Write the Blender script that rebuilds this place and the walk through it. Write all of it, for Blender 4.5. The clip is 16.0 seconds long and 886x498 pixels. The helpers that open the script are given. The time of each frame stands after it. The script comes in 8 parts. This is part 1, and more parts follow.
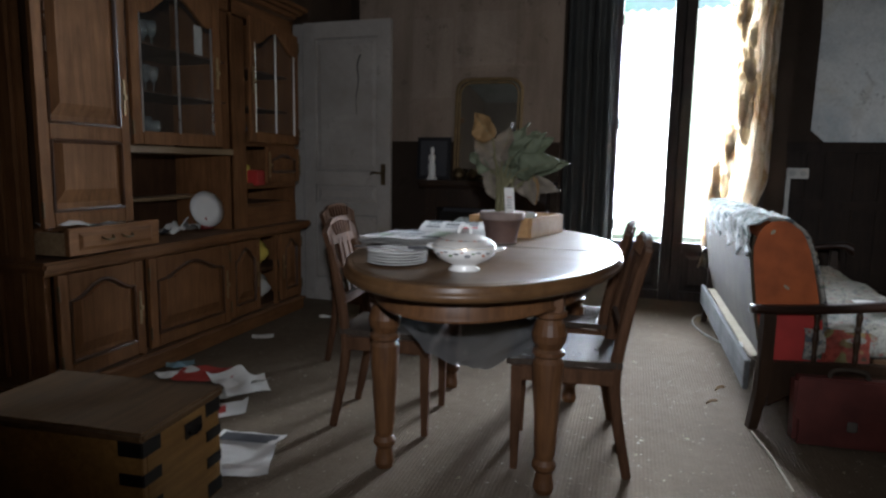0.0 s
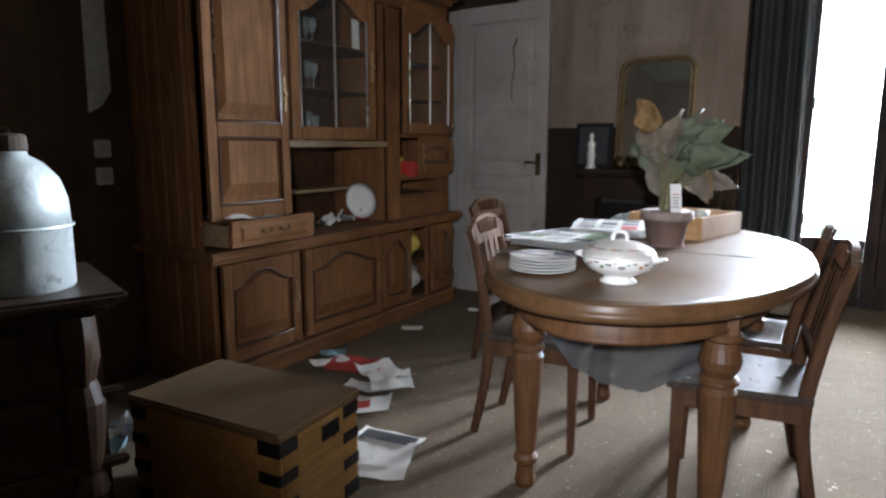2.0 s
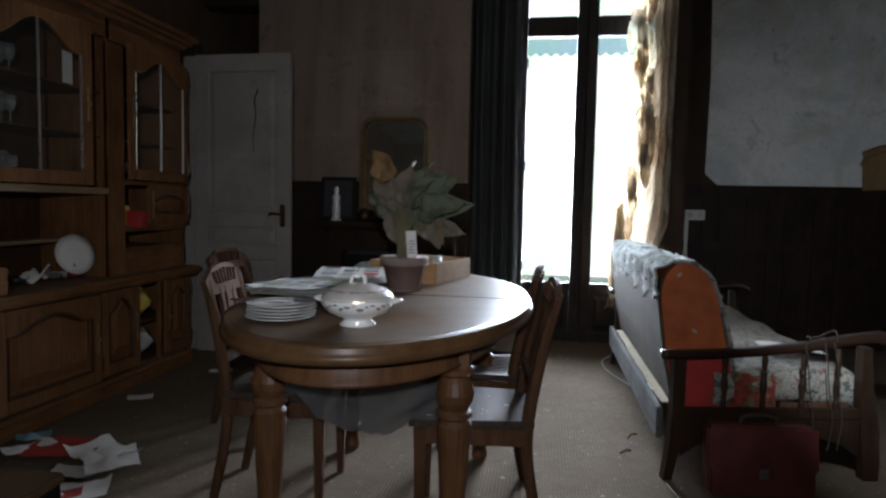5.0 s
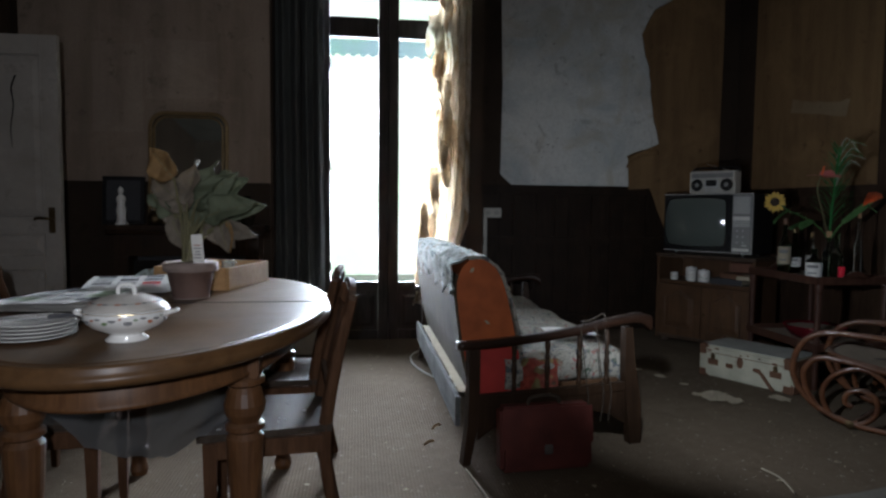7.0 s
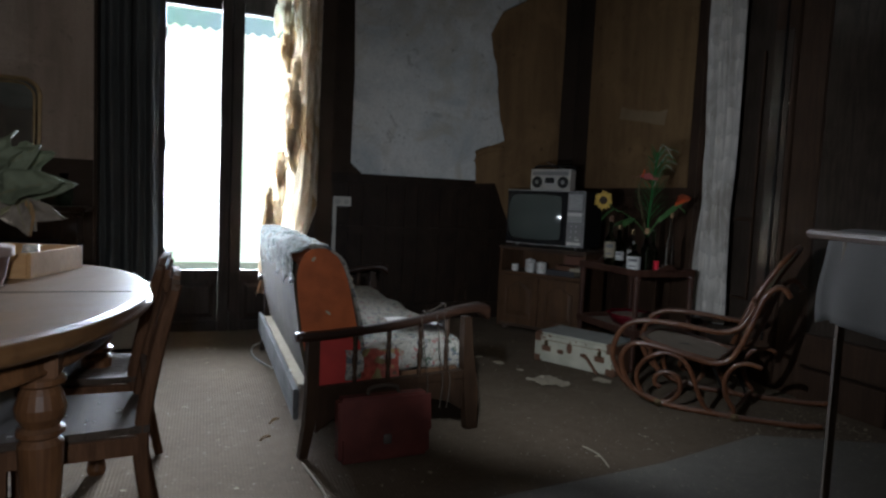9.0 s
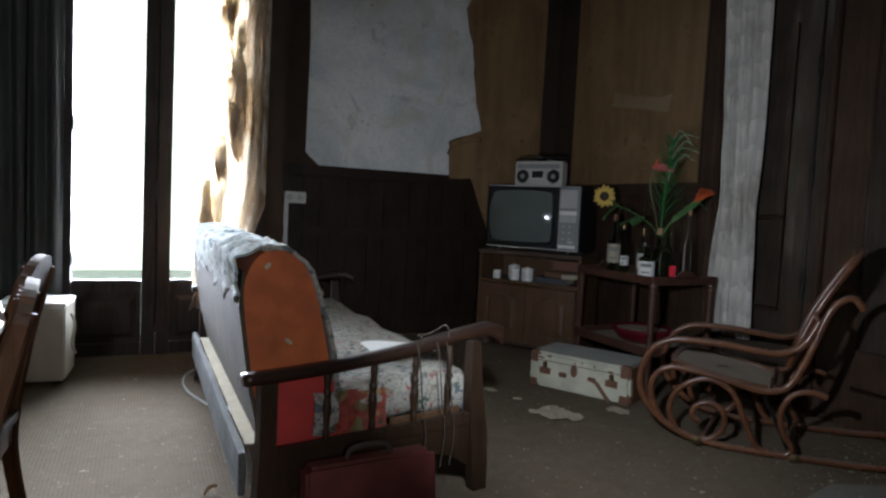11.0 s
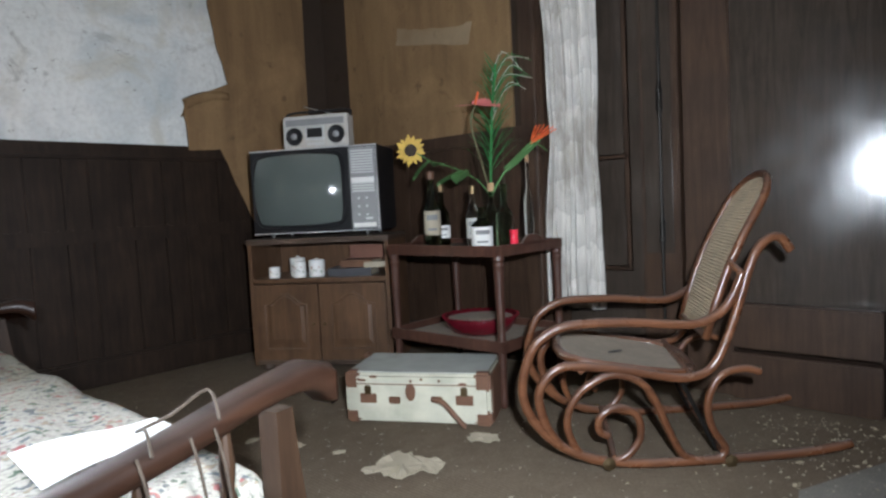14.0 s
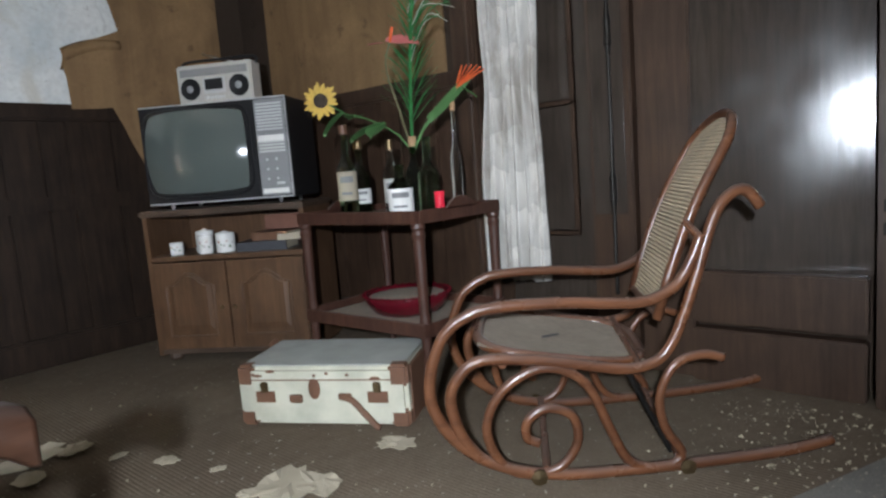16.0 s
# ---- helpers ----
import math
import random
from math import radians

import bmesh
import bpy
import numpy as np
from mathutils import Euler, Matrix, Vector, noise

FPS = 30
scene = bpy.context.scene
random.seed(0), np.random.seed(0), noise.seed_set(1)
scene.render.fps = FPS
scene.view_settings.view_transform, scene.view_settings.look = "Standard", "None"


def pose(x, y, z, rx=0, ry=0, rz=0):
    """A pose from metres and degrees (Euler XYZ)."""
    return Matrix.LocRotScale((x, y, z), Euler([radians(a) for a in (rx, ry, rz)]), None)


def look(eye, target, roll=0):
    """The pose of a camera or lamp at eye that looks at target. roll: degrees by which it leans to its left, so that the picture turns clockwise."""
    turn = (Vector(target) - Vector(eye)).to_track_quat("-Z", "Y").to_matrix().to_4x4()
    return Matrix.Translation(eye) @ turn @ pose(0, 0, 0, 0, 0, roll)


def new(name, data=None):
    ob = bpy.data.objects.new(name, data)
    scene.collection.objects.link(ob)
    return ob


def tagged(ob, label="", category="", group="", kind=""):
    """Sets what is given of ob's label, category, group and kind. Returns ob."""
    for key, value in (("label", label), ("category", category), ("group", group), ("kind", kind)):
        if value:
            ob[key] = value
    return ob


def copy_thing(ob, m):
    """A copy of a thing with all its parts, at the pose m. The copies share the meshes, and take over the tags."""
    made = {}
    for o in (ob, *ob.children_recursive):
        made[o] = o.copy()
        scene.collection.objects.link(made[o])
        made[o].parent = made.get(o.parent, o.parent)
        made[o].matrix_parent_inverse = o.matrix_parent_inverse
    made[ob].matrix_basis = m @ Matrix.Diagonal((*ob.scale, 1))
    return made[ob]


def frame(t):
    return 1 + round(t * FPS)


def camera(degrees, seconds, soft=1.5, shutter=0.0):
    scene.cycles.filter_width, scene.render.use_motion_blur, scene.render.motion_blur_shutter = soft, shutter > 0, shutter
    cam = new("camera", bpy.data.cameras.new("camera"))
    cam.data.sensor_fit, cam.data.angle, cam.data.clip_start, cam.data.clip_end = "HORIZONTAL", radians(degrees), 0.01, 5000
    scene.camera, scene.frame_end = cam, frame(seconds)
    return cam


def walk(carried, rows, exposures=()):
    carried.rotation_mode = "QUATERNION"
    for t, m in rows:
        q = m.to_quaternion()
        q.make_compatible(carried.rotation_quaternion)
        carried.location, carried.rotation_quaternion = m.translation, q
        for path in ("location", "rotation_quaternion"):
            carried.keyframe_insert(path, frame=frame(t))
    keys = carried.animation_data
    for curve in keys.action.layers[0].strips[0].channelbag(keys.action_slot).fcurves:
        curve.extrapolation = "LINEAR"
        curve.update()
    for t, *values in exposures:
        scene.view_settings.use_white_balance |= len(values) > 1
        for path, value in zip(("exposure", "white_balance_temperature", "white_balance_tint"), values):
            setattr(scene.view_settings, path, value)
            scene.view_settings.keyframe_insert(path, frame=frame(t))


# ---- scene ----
cam = camera(70.5, 16.0, soft=2.5)
PATH = [
    (0, (0.166, 0.218, 1.099), (-0.403, 2.116, 0.83), 1.0),
    (0.5, (0.152, 0.249, 1.104), (-0.53, 2.108, 0.828), 0.0),
    (1, (0.15, 0.297, 1.132), (-0.662, 2.101, 0.836), -1.7),
    (1.5, (0.153, 0.379, 1.132), (-0.768, 2.127, 0.823), -1.5),
    (2, (0.139, 0.397, 1.138), (-0.884, 2.082, 0.814), 0.2),
    (2.5, (0.114, 0.417, 1.137), (-0.967, 2.077, 0.858), 0.65),
    (3, (0.116, 0.413, 1.126), (-0.798, 2.172, 0.873), 0.6),
    (3.5, (0.118, 0.425, 1.102), (-0.659, 2.255, 0.881), 0.8),
    (4, (0.127, 0.424, 1.096), (-0.477, 2.32, 0.901), 1.2),
    (4.5, (0.146, 0.43, 1.095), (-0.309, 2.371, 0.933), 1.3),
    (5, (0.167, 0.429, 1.104), (-0.139, 2.4, 0.967), 1.2),
    (7.3, (0.249, 0.444, 1.107), (0.587, 2.411, 0.98), 1.0),
    (7.5, (0.238, 0.444, 1.107), (0.62, 2.403, 0.979), 1.4),
    (8, (0.251, 0.448, 1.108), (0.749, 2.381, 0.984), 1.7),
    (8.5, (0.267, 0.453, 1.113), (0.869, 2.355, 0.983), 2.1),
    (9, (0.304, 0.456, 1.108), (1.018, 2.318, 0.958), 2.6),
    (9.2, (0.322, 0.461, 1.106), (1.071, 2.309, 0.946), 2.6),
    (11.3, (0.425, 1.345, 0.985), (1.323, 3.13, 0.875), 2.0),
    (11.5, (0.449, 1.396, 0.937), (1.329, 3.191, 0.864), 0.1),
    (12, (0.493, 1.613, 0.896), (1.425, 3.382, 0.833), 1.3),
    (12.5, (0.496, 1.788, 0.875), (1.707, 3.376, 0.756), -4.9),
    (13, (0.667, 1.967, 0.836), (2.023, 3.429, 0.688), -4.3),
    (13.5, (0.817, 2.112, 0.893), (2.224, 3.528, 0.772), -3.6),
    (14, (0.935, 2.294, 0.887), (2.402, 3.646, 0.751), -2.9),
    (14.5, (1.06, 2.4, 0.884), (2.609, 3.659, 0.758), -2.7),
    (15, (1.21, 2.439, 0.847), (2.811, 3.627, 0.691), -3.9),
    (15.5, (1.342, 2.417, 0.843), (2.888, 3.668, 0.634), -4.8),
    (16, (1.415, 2.409, 0.84), (2.92, 3.703, 0.594), -4.3),
]
EXPOSURE = [(0, 0.0), (1, 0.45), (2, 1.0), (3, 1.0), (3.5, 0.55), (4, -0.05), (4.5, -0.4), (5, -0.55), (7.5, -0.55), (9, -0.5), (11.3, 0.15), (12, 0.5), (12.5, 0.85), (13, 1.4), (14.5, 1.85), (16, 1.85)]
walk(cam, [(t, look(eye, target, roll)) for t, eye, target, roll in PATH], EXPOSURE)
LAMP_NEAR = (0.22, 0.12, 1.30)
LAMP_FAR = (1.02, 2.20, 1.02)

# ---- world, sun, large lights ----
world = bpy.data.worlds.new("sky")
scene.world = world
world.use_nodes = True
wn = world.node_tree.nodes
sky = wn.new("ShaderNodeTexSky")
sky.sky_type = "NISHITA"
sky.sun_disc = False
sky.sun_elevation, sky.sun_rotation = radians(38), radians(160)
world.node_tree.links.new(sky.outputs[0], wn["Background"].inputs[0])
wn["Background"].inputs[1].default_value = 0.12


def lamp(name, kind, m, energy, colour, **sizes):
    data = bpy.data.lights.new(name, kind)
    data.energy, data.color = energy, colour
    if kind == "AREA":
        data.shape, data.size, data.size_y = "RECTANGLE", sizes["w"], sizes["h"]
        data.spread = radians(sizes["spread"])
    if kind == "SPOT":
        data.spot_size, data.spot_blend, data.shadow_soft_size = radians(sizes["cone"]), 0.9, sizes["r"]
    if kind == "SUN":
        data.angle = radians(sizes["angle"])
    ob = new(name, data)
    ob.matrix_world = m
    return ob


lamp("sun", "SUN", look((0, 0, 0), (-0.25, 0.75, -0.62)), 1.0, (1, 0.95, 0.88), angle=12)
# sky light in the opening of the french window
lamp("window_light", "AREA", look((0.5, 6.13, 1.85), (0.5, 0.0, 1.55)), 530, (0.87, 0.97, 1.12), w=1.45, h=2.9, spread=86)
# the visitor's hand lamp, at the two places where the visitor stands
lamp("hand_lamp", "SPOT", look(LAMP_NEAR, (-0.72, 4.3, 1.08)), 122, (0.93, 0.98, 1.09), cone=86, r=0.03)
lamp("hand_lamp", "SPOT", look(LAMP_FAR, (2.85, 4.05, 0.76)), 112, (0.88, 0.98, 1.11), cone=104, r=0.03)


# ---- materials ----
def material(name, rough=0.6, metal=0.0, spec=0.4):
    mat = bpy.data.materials.new(name)
    mat.use_nodes = True
    bsdf = mat.node_tree.nodes["Principled BSDF"]
    bsdf.inputs["Roughness"].default_value = rough
    bsdf.inputs["Metallic"].default_value = metal
    bsdf.inputs["Specular IOR Level"].default_value = spec
    return mat, mat.node_tree.nodes, mat.node_tree.links, bsdf


def coords(nodes, links, scale=(1, 1, 1), rot=(0, 0, 0), world_space=False):
    tc = nodes.new("ShaderNodeTexCoord")
    mp = nodes.new("ShaderNodeMapping")
    mp.inputs["Scale"].default_value = scale
    mp.inputs["Rotation"].default_value = rot
    if world_space:
        geo = nodes.new("ShaderNodeNewGeometry")
        links.new(geo.outputs["Position"], mp.inputs[0])
    else:
        links.new(tc.outputs["Object"], mp.inputs[0])
    return mp.outputs[0]


def noise_tex(nodes, links, vec, scale, detail=4, rough=0.55, dist=0.0):
    n = nodes.new("ShaderNodeTexNoise")
    n.inputs["Scale"].default_value, n.inputs["Detail"].default_value = scale, detail
    n.inputs["Roughness"].default_value, n.inputs["Distortion"].default_value = rough, dist
    links.new(vec, n.inputs["Vector"])
    return n.outputs["Fac"]


def ramp(nodes, links, fac, stops):
    r = nodes.new("ShaderNodeValToRGB")
    el = r.color_ramp.elements
    while len(el) < len(stops):
        el.new(0.5)
    for e, (p, c) in zip(el, stops):
        e.position = p
        e.color = (*c, 1) if len(c) == 3 else c
    links.new(fac, r.inputs[0])
    return r.outputs[0]


def mix(nodes, links, fac, a, b, mode="MIX"):
    m = nodes.new("ShaderNodeMix")
    m.data_type, m.blend_type = "RGBA", mode
    for sock, val in ((m.inputs[0], fac), (m.inputs[6], a), (m.inputs[7], b)):
        if isinstance(val, (int, float)):
            sock.default_value = val
        elif isinstance(val, tuple):
            sock.default_value = (*val, 1)
        else:
            links.new(val, sock)
    return m.outputs[2]


def bump(nodes, links, bsdf, height, strength=0.3, dist=0.004):
    b = nodes.new("ShaderNodeBump")
    b.inputs["Strength"].default_value, b.inputs["Distance"].default_value = strength, dist
    links.new(height, b.inputs["Height"])
    links.new(b.outputs[0], bsdf.inputs["Normal"])


def vary_rough(nodes, links, bsdf, fac, lo, hi):
    m = nodes.new("ShaderNodeMapRange")
    m.inputs["To Min"].default_value, m.inputs["To Max"].default_value = lo, hi
    links.new(fac, m.inputs[0])
    links.new(m.outputs[0], bsdf.inputs["Roughness"])


def wood(name, dark, light, rough=0.45, axis="z", dust=0.0, grain=1.0, dust_colour=(0.30, 0.27, 0.23), spec=0.3):
    mat, n, l, b = material(name, rough, 0, spec)
    long = {"x": (1.2, 14, 14), "y": (14, 1.2, 14), "z": (14, 14, 1.2)}[axis]
    v = coords(n, l, tuple(a * grain for a in long))
    g = noise_tex(n, l, v, 3.0, 6, 0.65, 0.6)
    base = ramp(n, l, g, [(0.28, dark), (0.72, light)])
    v2 = coords(n, l)
    blot = noise_tex(n, l, v2, 4.5, 4)
    base = mix(n, l, ramp(n, l, blot, [(0.35, (0, 0, 0)), (0.75, (0.6, 0.6, 0.6))]), base, tuple(c * 0.55 for c in dark))
    if dust:
        geo = n.new("ShaderNodeNewGeometry")
        sep = n.new("ShaderNodeSeparateXYZ")
        l.new(geo.outputs["Normal"], sep.inputs[0])
        m = n.new("ShaderNodeMath")
        m.operation = "MULTIPLY"
        l.new(ramp(n, l, sep.outputs[2], [(0.35, (0, 0, 0)), (0.95, (dust, dust, dust))]), m.inputs[0])
        l.new(ramp(n, l, noise_tex(n, l, v2, 9, 5), [(0.3, (0.5, 0.5, 0.5)), (0.7, (1, 1, 1))]), m.inputs[1])
        base = mix(n, l, m.outputs[0], base, dust_colour)
    l.new(base, b.inputs["Base Color"])
    vary_rough(n, l, b, blot, rough - 0.12, rough + 0.15)
    bump(n, l, b, g, 0.18, 0.002)
    return mat


def plain(name, colour, rough=0.6, metal=0.0, var=0.25, scale=18, bump_by=0.15, spec=0.4):
    mat, n, l, b = material(name, rough, metal, spec)
    v = coords(n, l)
    f = noise_tex(n, l, v, scale, 5)
    big = noise_tex(n, l, v, scale * 0.2, 3)
    lo = tuple(c * (1 - var) for c in colour)
    hi = tuple(min(1, c * (1 + var * 0.6)) for c in colour)
    base = mix(n, l, 0.5, ramp(n, l, f, [(0.3, lo), (0.7, hi)]), ramp(n, l, big, [(0.3, lo), (0.7, hi)]))
    l.new(base, b.inputs["Base Color"])
    vary_rough(n, l, b, big, max(0.03, rough - 0.08), min(1, rough + 0.1))
    if bump_by:
        bump(n, l, b, f, bump_by, 0.002)
    return mat


def plaster(name, colour, stain, rough=0.9):
    mat, n, l, b = material(name, rough, 0, 0.2)
    v = coords(n, l, world_space=True)
    fine = noise_tex(n, l, v, 30, 6)
    big = noise_tex(n, l, v, 2.2, 5, 0.6, 0.4)
    base = mix(n, l, ramp(n, l, big, [(0.42, (0, 0, 0)), (0.72, (0.8, 0.8, 0.8))]), colour, stain)
    spots = noise_tex(n, l, v, 7, 6, 0.7)
    base = mix(n, l, ramp(n, l, spots, [(0.60, (0, 0, 0)), (0.72, (0.55, 0.55, 0.55))]), base, tuple(c * 0.45 for c in stain))
    base = mix(n, l, ramp(n, l, fine, [(0.3, (0.25, 0.25, 0.25)), (0.6, (0, 0, 0))]), base, tuple(c * 0.7 for c in colour))
    l.new(base, b.inputs["Base Color"])
    bump(n, l, b, fine, 0.35, 0.004)
    return mat


def old_plaster(name):
    """bare plaster: grey-white with bluish, yellowed and sooty blotches, pits and scratches"""
    mat, n, l, b = material(name, 0.92, 0, 0.2)
    v = coords(n, l, world_space=True)
    base = (0.62, 0.625, 0.60)
    for scale, lo, hi, much, tone, dist in ((1.7, 0.46, 0.66, 0.75, (0.36, 0.41, 0.43), 0.5), (2.6, 0.52, 0.70, 0.7, (0.45, 0.41, 0.32), 0.8), (6.5, 0.60, 0.70, 0.6, (0.27, 0.26, 0.24), 1.2), (19, 0.66, 0.72, 0.8, (0.16, 0.14, 0.12), 0.4)):
        f = noise_tex(n, l, v, scale, 5, 0.62, dist)
        base = mix(n, l, ramp(n, l, f, [(lo, (0, 0, 0)), (hi, (much, much, much))]), base, tone)
    fine = noise_tex(n, l, v, 42, 6)
    base = mix(n, l, ramp(n, l, fine, [(0.3, (0.3, 0.3, 0.3)), (0.6, (0, 0, 0))]), base, (0.34, 0.33, 0.31))
    l.new(base, b.inputs["Base Color"])
    bump(n, l, b, mix(n, l, 0.5, fine, noise_tex(n, l, v, 6, 5)), 0.5, 0.006)
    return mat


def old_paper(name, colour, stain):
    """faded wallpaper: damp runs downwards, blotches, a faint weave"""
    mat, n, l, b = material(name, 0.88, 0, 0.22)
    v = coords(n, l, world_space=True)
    run = noise_tex(n, l, coords(n, l, (3.2, 3.2, 0.35), world_space=True), 2.0, 5, 0.6, 0.3)
    blot = noise_tex(n, l, v, 2.4, 6, 0.65, 0.7)
    spot = noise_tex(n, l, v, 9, 6, 0.7)
    fine = noise_tex(n, l, v, 60, 4)
    base = mix(n, l, ramp(n, l, run, [(0.40, (0, 0, 0)), (0.70, (0.75, 0.75, 0.75))]), colour, stain)
    base = mix(n, l, ramp(n, l, blot, [(0.48, (0, 0, 0)), (0.72, (0.6, 0.6, 0.6))]), base, tuple(min(1, 1.35 * c) for c in colour))
    base = mix(n, l, ramp(n, l, spot, [(0.60, (0, 0, 0)), (0.70, (0.55, 0.55, 0.55))]), base, tuple(0.5 * c for c in stain))
    base = mix(n, l, ramp(n, l, fine, [(0.3, (0.25, 0.25, 0.25)), (0.6, (0, 0, 0))]), base, tuple(0.6 * c for c in colour))
    l.new(base, b.inputs["Base Color"])
    bump(n, l, b, mix(n, l, 0.4, fine, blot), 0.35, 0.004)
    return mat


def old_zinc(name):
    """dull zinc sheet: pale bloom, dark tarnish runs, small dents"""
    mat, n, l, b = material(name, 0.5, 0.45, 0.4)
    v = coords(n, l)
    base = (0.42, 0.47, 0.47)
    for scale, lo, hi, much, tone in ((5, 0.48, 0.66, 0.8, (0.16, 0.175, 0.175)), (9, 0.55, 0.70, 0.8, (0.62, 0.66, 0.65)), (26, 0.60, 0.68, 0.6, (0.11, 0.115, 0.11))):
        f = noise_tex(n, l, v, scale, 5, 0.65, 0.9)
        base = mix(n, l, ramp(n, l, f, [(lo, (0, 0, 0)), (hi, (much, much, much))]), base, tone)
    l.new(base, b.inputs["Base Color"])
    dent = noise_tex(n, l, v, 7, 4)
    vary_rough(n, l, b, dent, 0.35, 0.65)
    bump(n, l, b, dent, 0.5, 0.012)
    return mat


def carpet(name, dark, light, ribs=True):
    mat, n, l, b = material(name, 0.97, 0, 0.1)
    v = coords(n, l, world_space=True)
    fine = noise_tex(n, l, v, 160, 3)
    mid = noise_tex(n, l, v, 14, 6, 0.7)
    big = noise_tex(n, l, v, 1.3, 5, 0.6)
    base = mix(n, l, 0.55, ramp(n, l, mid, [(0.3, dark), (0.7, light)]), ramp(n, l, big, [(0.35, dark), (0.68, light)]))
    base = mix(n, l, ramp(n, l, fine, [(0.3, (0.4, 0.4, 0.4)), (0.65, (0, 0, 0))]), base, tuple(c * 0.5 for c in dark))
    specks = noise_tex(n, l, v, 55, 2, 0.5)
    base = mix(n, l, ramp(n, l, specks, [(0.69, (0, 0, 0)), (0.74, (0.7, 0.7, 0.7))]), base, (0.42, 0.38, 0.31))
    l.new(base, b.inputs["Base Color"])
    w = n.new("ShaderNodeTexWave")
    w.inputs["Scale"].default_value, w.inputs["Distortion"].default_value = 22, 1.0
    l.new(v, w.inputs["Vector"])
    h = mix(n, l, 0.5, fine, w.outputs["Color"])
    bump(n, l, b, h if ribs else fine, 0.5, 0.004)
    return mat


def floral(name, ground, tones, scale=16, rough=0.95):
    mat, n, l, b = material(name, rough, 0, 0.15)
    v = coords(n, l)
    d = n.new("ShaderNodeTexNoise")
    d.inputs["Scale"].default_value = scale * 0.8
    l.new(v, d.inputs["Vector"])
    vv = mix(n, l, 0.12, v, d.outputs["Color"])
    vo = n.new("ShaderNodeTexVoronoi")
    vo.inputs["Scale"].default_value = scale
    l.new(vv, vo.inputs["Vector"])
    sepc = n.new("ShaderNodeSeparateColor")
    l.new(vo.outputs["Color"], sepc.inputs[0])
    stops = [(i / len(tones), t) for i, t in enumerate(tones)]
    pick = ramp(n, l, sepc.outputs[0], stops)
    n.active = n[-1]
    n[-1].color_ramp.interpolation = "CONSTANT"
    base = mix(n, l, ramp(n, l, vo.outputs["Distance"], [(0.34, (1, 1, 1)), (0.44, (0, 0, 0))]), ground, pick)
    vein = noise_tex(n, l, v, scale * 3, 4)
    base = mix(n, l, ramp(n, l, vein, [(0.35, (0.6, 0.6, 0.6)), (0.55, (0, 0, 0))]), base, tuple(c * 0.3 for c in ground))
    big = noise_tex(n, l, v, 5, 4)
    base = mix(n, l, ramp(n, l, big, [(0.4, (0, 0, 0)), (0.8, (0.5, 0.5, 0.5))]), base, (0.25, 0.22, 0.18))
    l.new(base, b.inputs["Base Color"])
    bump(n, l, b, vein, 0.4, 0.004)
    return mat


def glassy(name, tint=(1, 1, 1), rough=0.02):
    mat, n, l, b = material(name, rough)
    b.inputs["Base Color"].default_value = (*tint, 1)
    b.inputs["Transmission Weight"].default_value = 1
    b.inputs["IOR"].default_value = 1.45
    return mat


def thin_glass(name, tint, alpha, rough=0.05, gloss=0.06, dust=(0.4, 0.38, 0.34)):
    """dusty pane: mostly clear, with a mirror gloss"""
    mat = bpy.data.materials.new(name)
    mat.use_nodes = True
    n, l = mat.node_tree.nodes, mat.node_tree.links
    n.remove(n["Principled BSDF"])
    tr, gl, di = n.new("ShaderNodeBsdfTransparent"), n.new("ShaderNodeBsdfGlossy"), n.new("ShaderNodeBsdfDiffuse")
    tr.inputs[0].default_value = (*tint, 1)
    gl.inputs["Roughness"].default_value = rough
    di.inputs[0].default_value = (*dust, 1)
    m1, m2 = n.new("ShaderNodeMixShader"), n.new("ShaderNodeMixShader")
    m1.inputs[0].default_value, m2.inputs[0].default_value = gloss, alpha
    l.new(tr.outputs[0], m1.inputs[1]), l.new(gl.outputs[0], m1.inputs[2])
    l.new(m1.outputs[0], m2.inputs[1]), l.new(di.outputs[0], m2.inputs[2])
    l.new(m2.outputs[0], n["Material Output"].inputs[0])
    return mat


def sheer(name, colour, brown):
    """thin curtain cloth that lets light through, with brown damp stains"""
    mat = bpy.data.materials.new(name)
    mat.use_nodes = True
    n, l = mat.node_tree.nodes, mat.node_tree.links
    n.remove(n["Principled BSDF"])
    v = coords(n, l, (1, 1, 0.45))
    st = noise_tex(n, l, v, 7, 5, 0.6, 1.2)
    col = mix(n, l, ramp(n, l, st, [(0.46, (0, 0, 0)), (0.64, (1, 1, 1))]), colour, brown)
    di, tl, mx = n.new("ShaderNodeBsdfDiffuse"), n.new("ShaderNodeBsdfTranslucent"), n.new("ShaderNodeMixShader")
    l.new(col, di.inputs[0]), l.new(col, tl.inputs[0])
    mx.inputs[0].default_value = 0.68
    l.new(di.outputs[0], mx.inputs[1]), l.new(tl.outputs[0], mx.inputs[2])
    l.new(mx.outputs[0], n["Material Output"].inputs[0])
    return mat


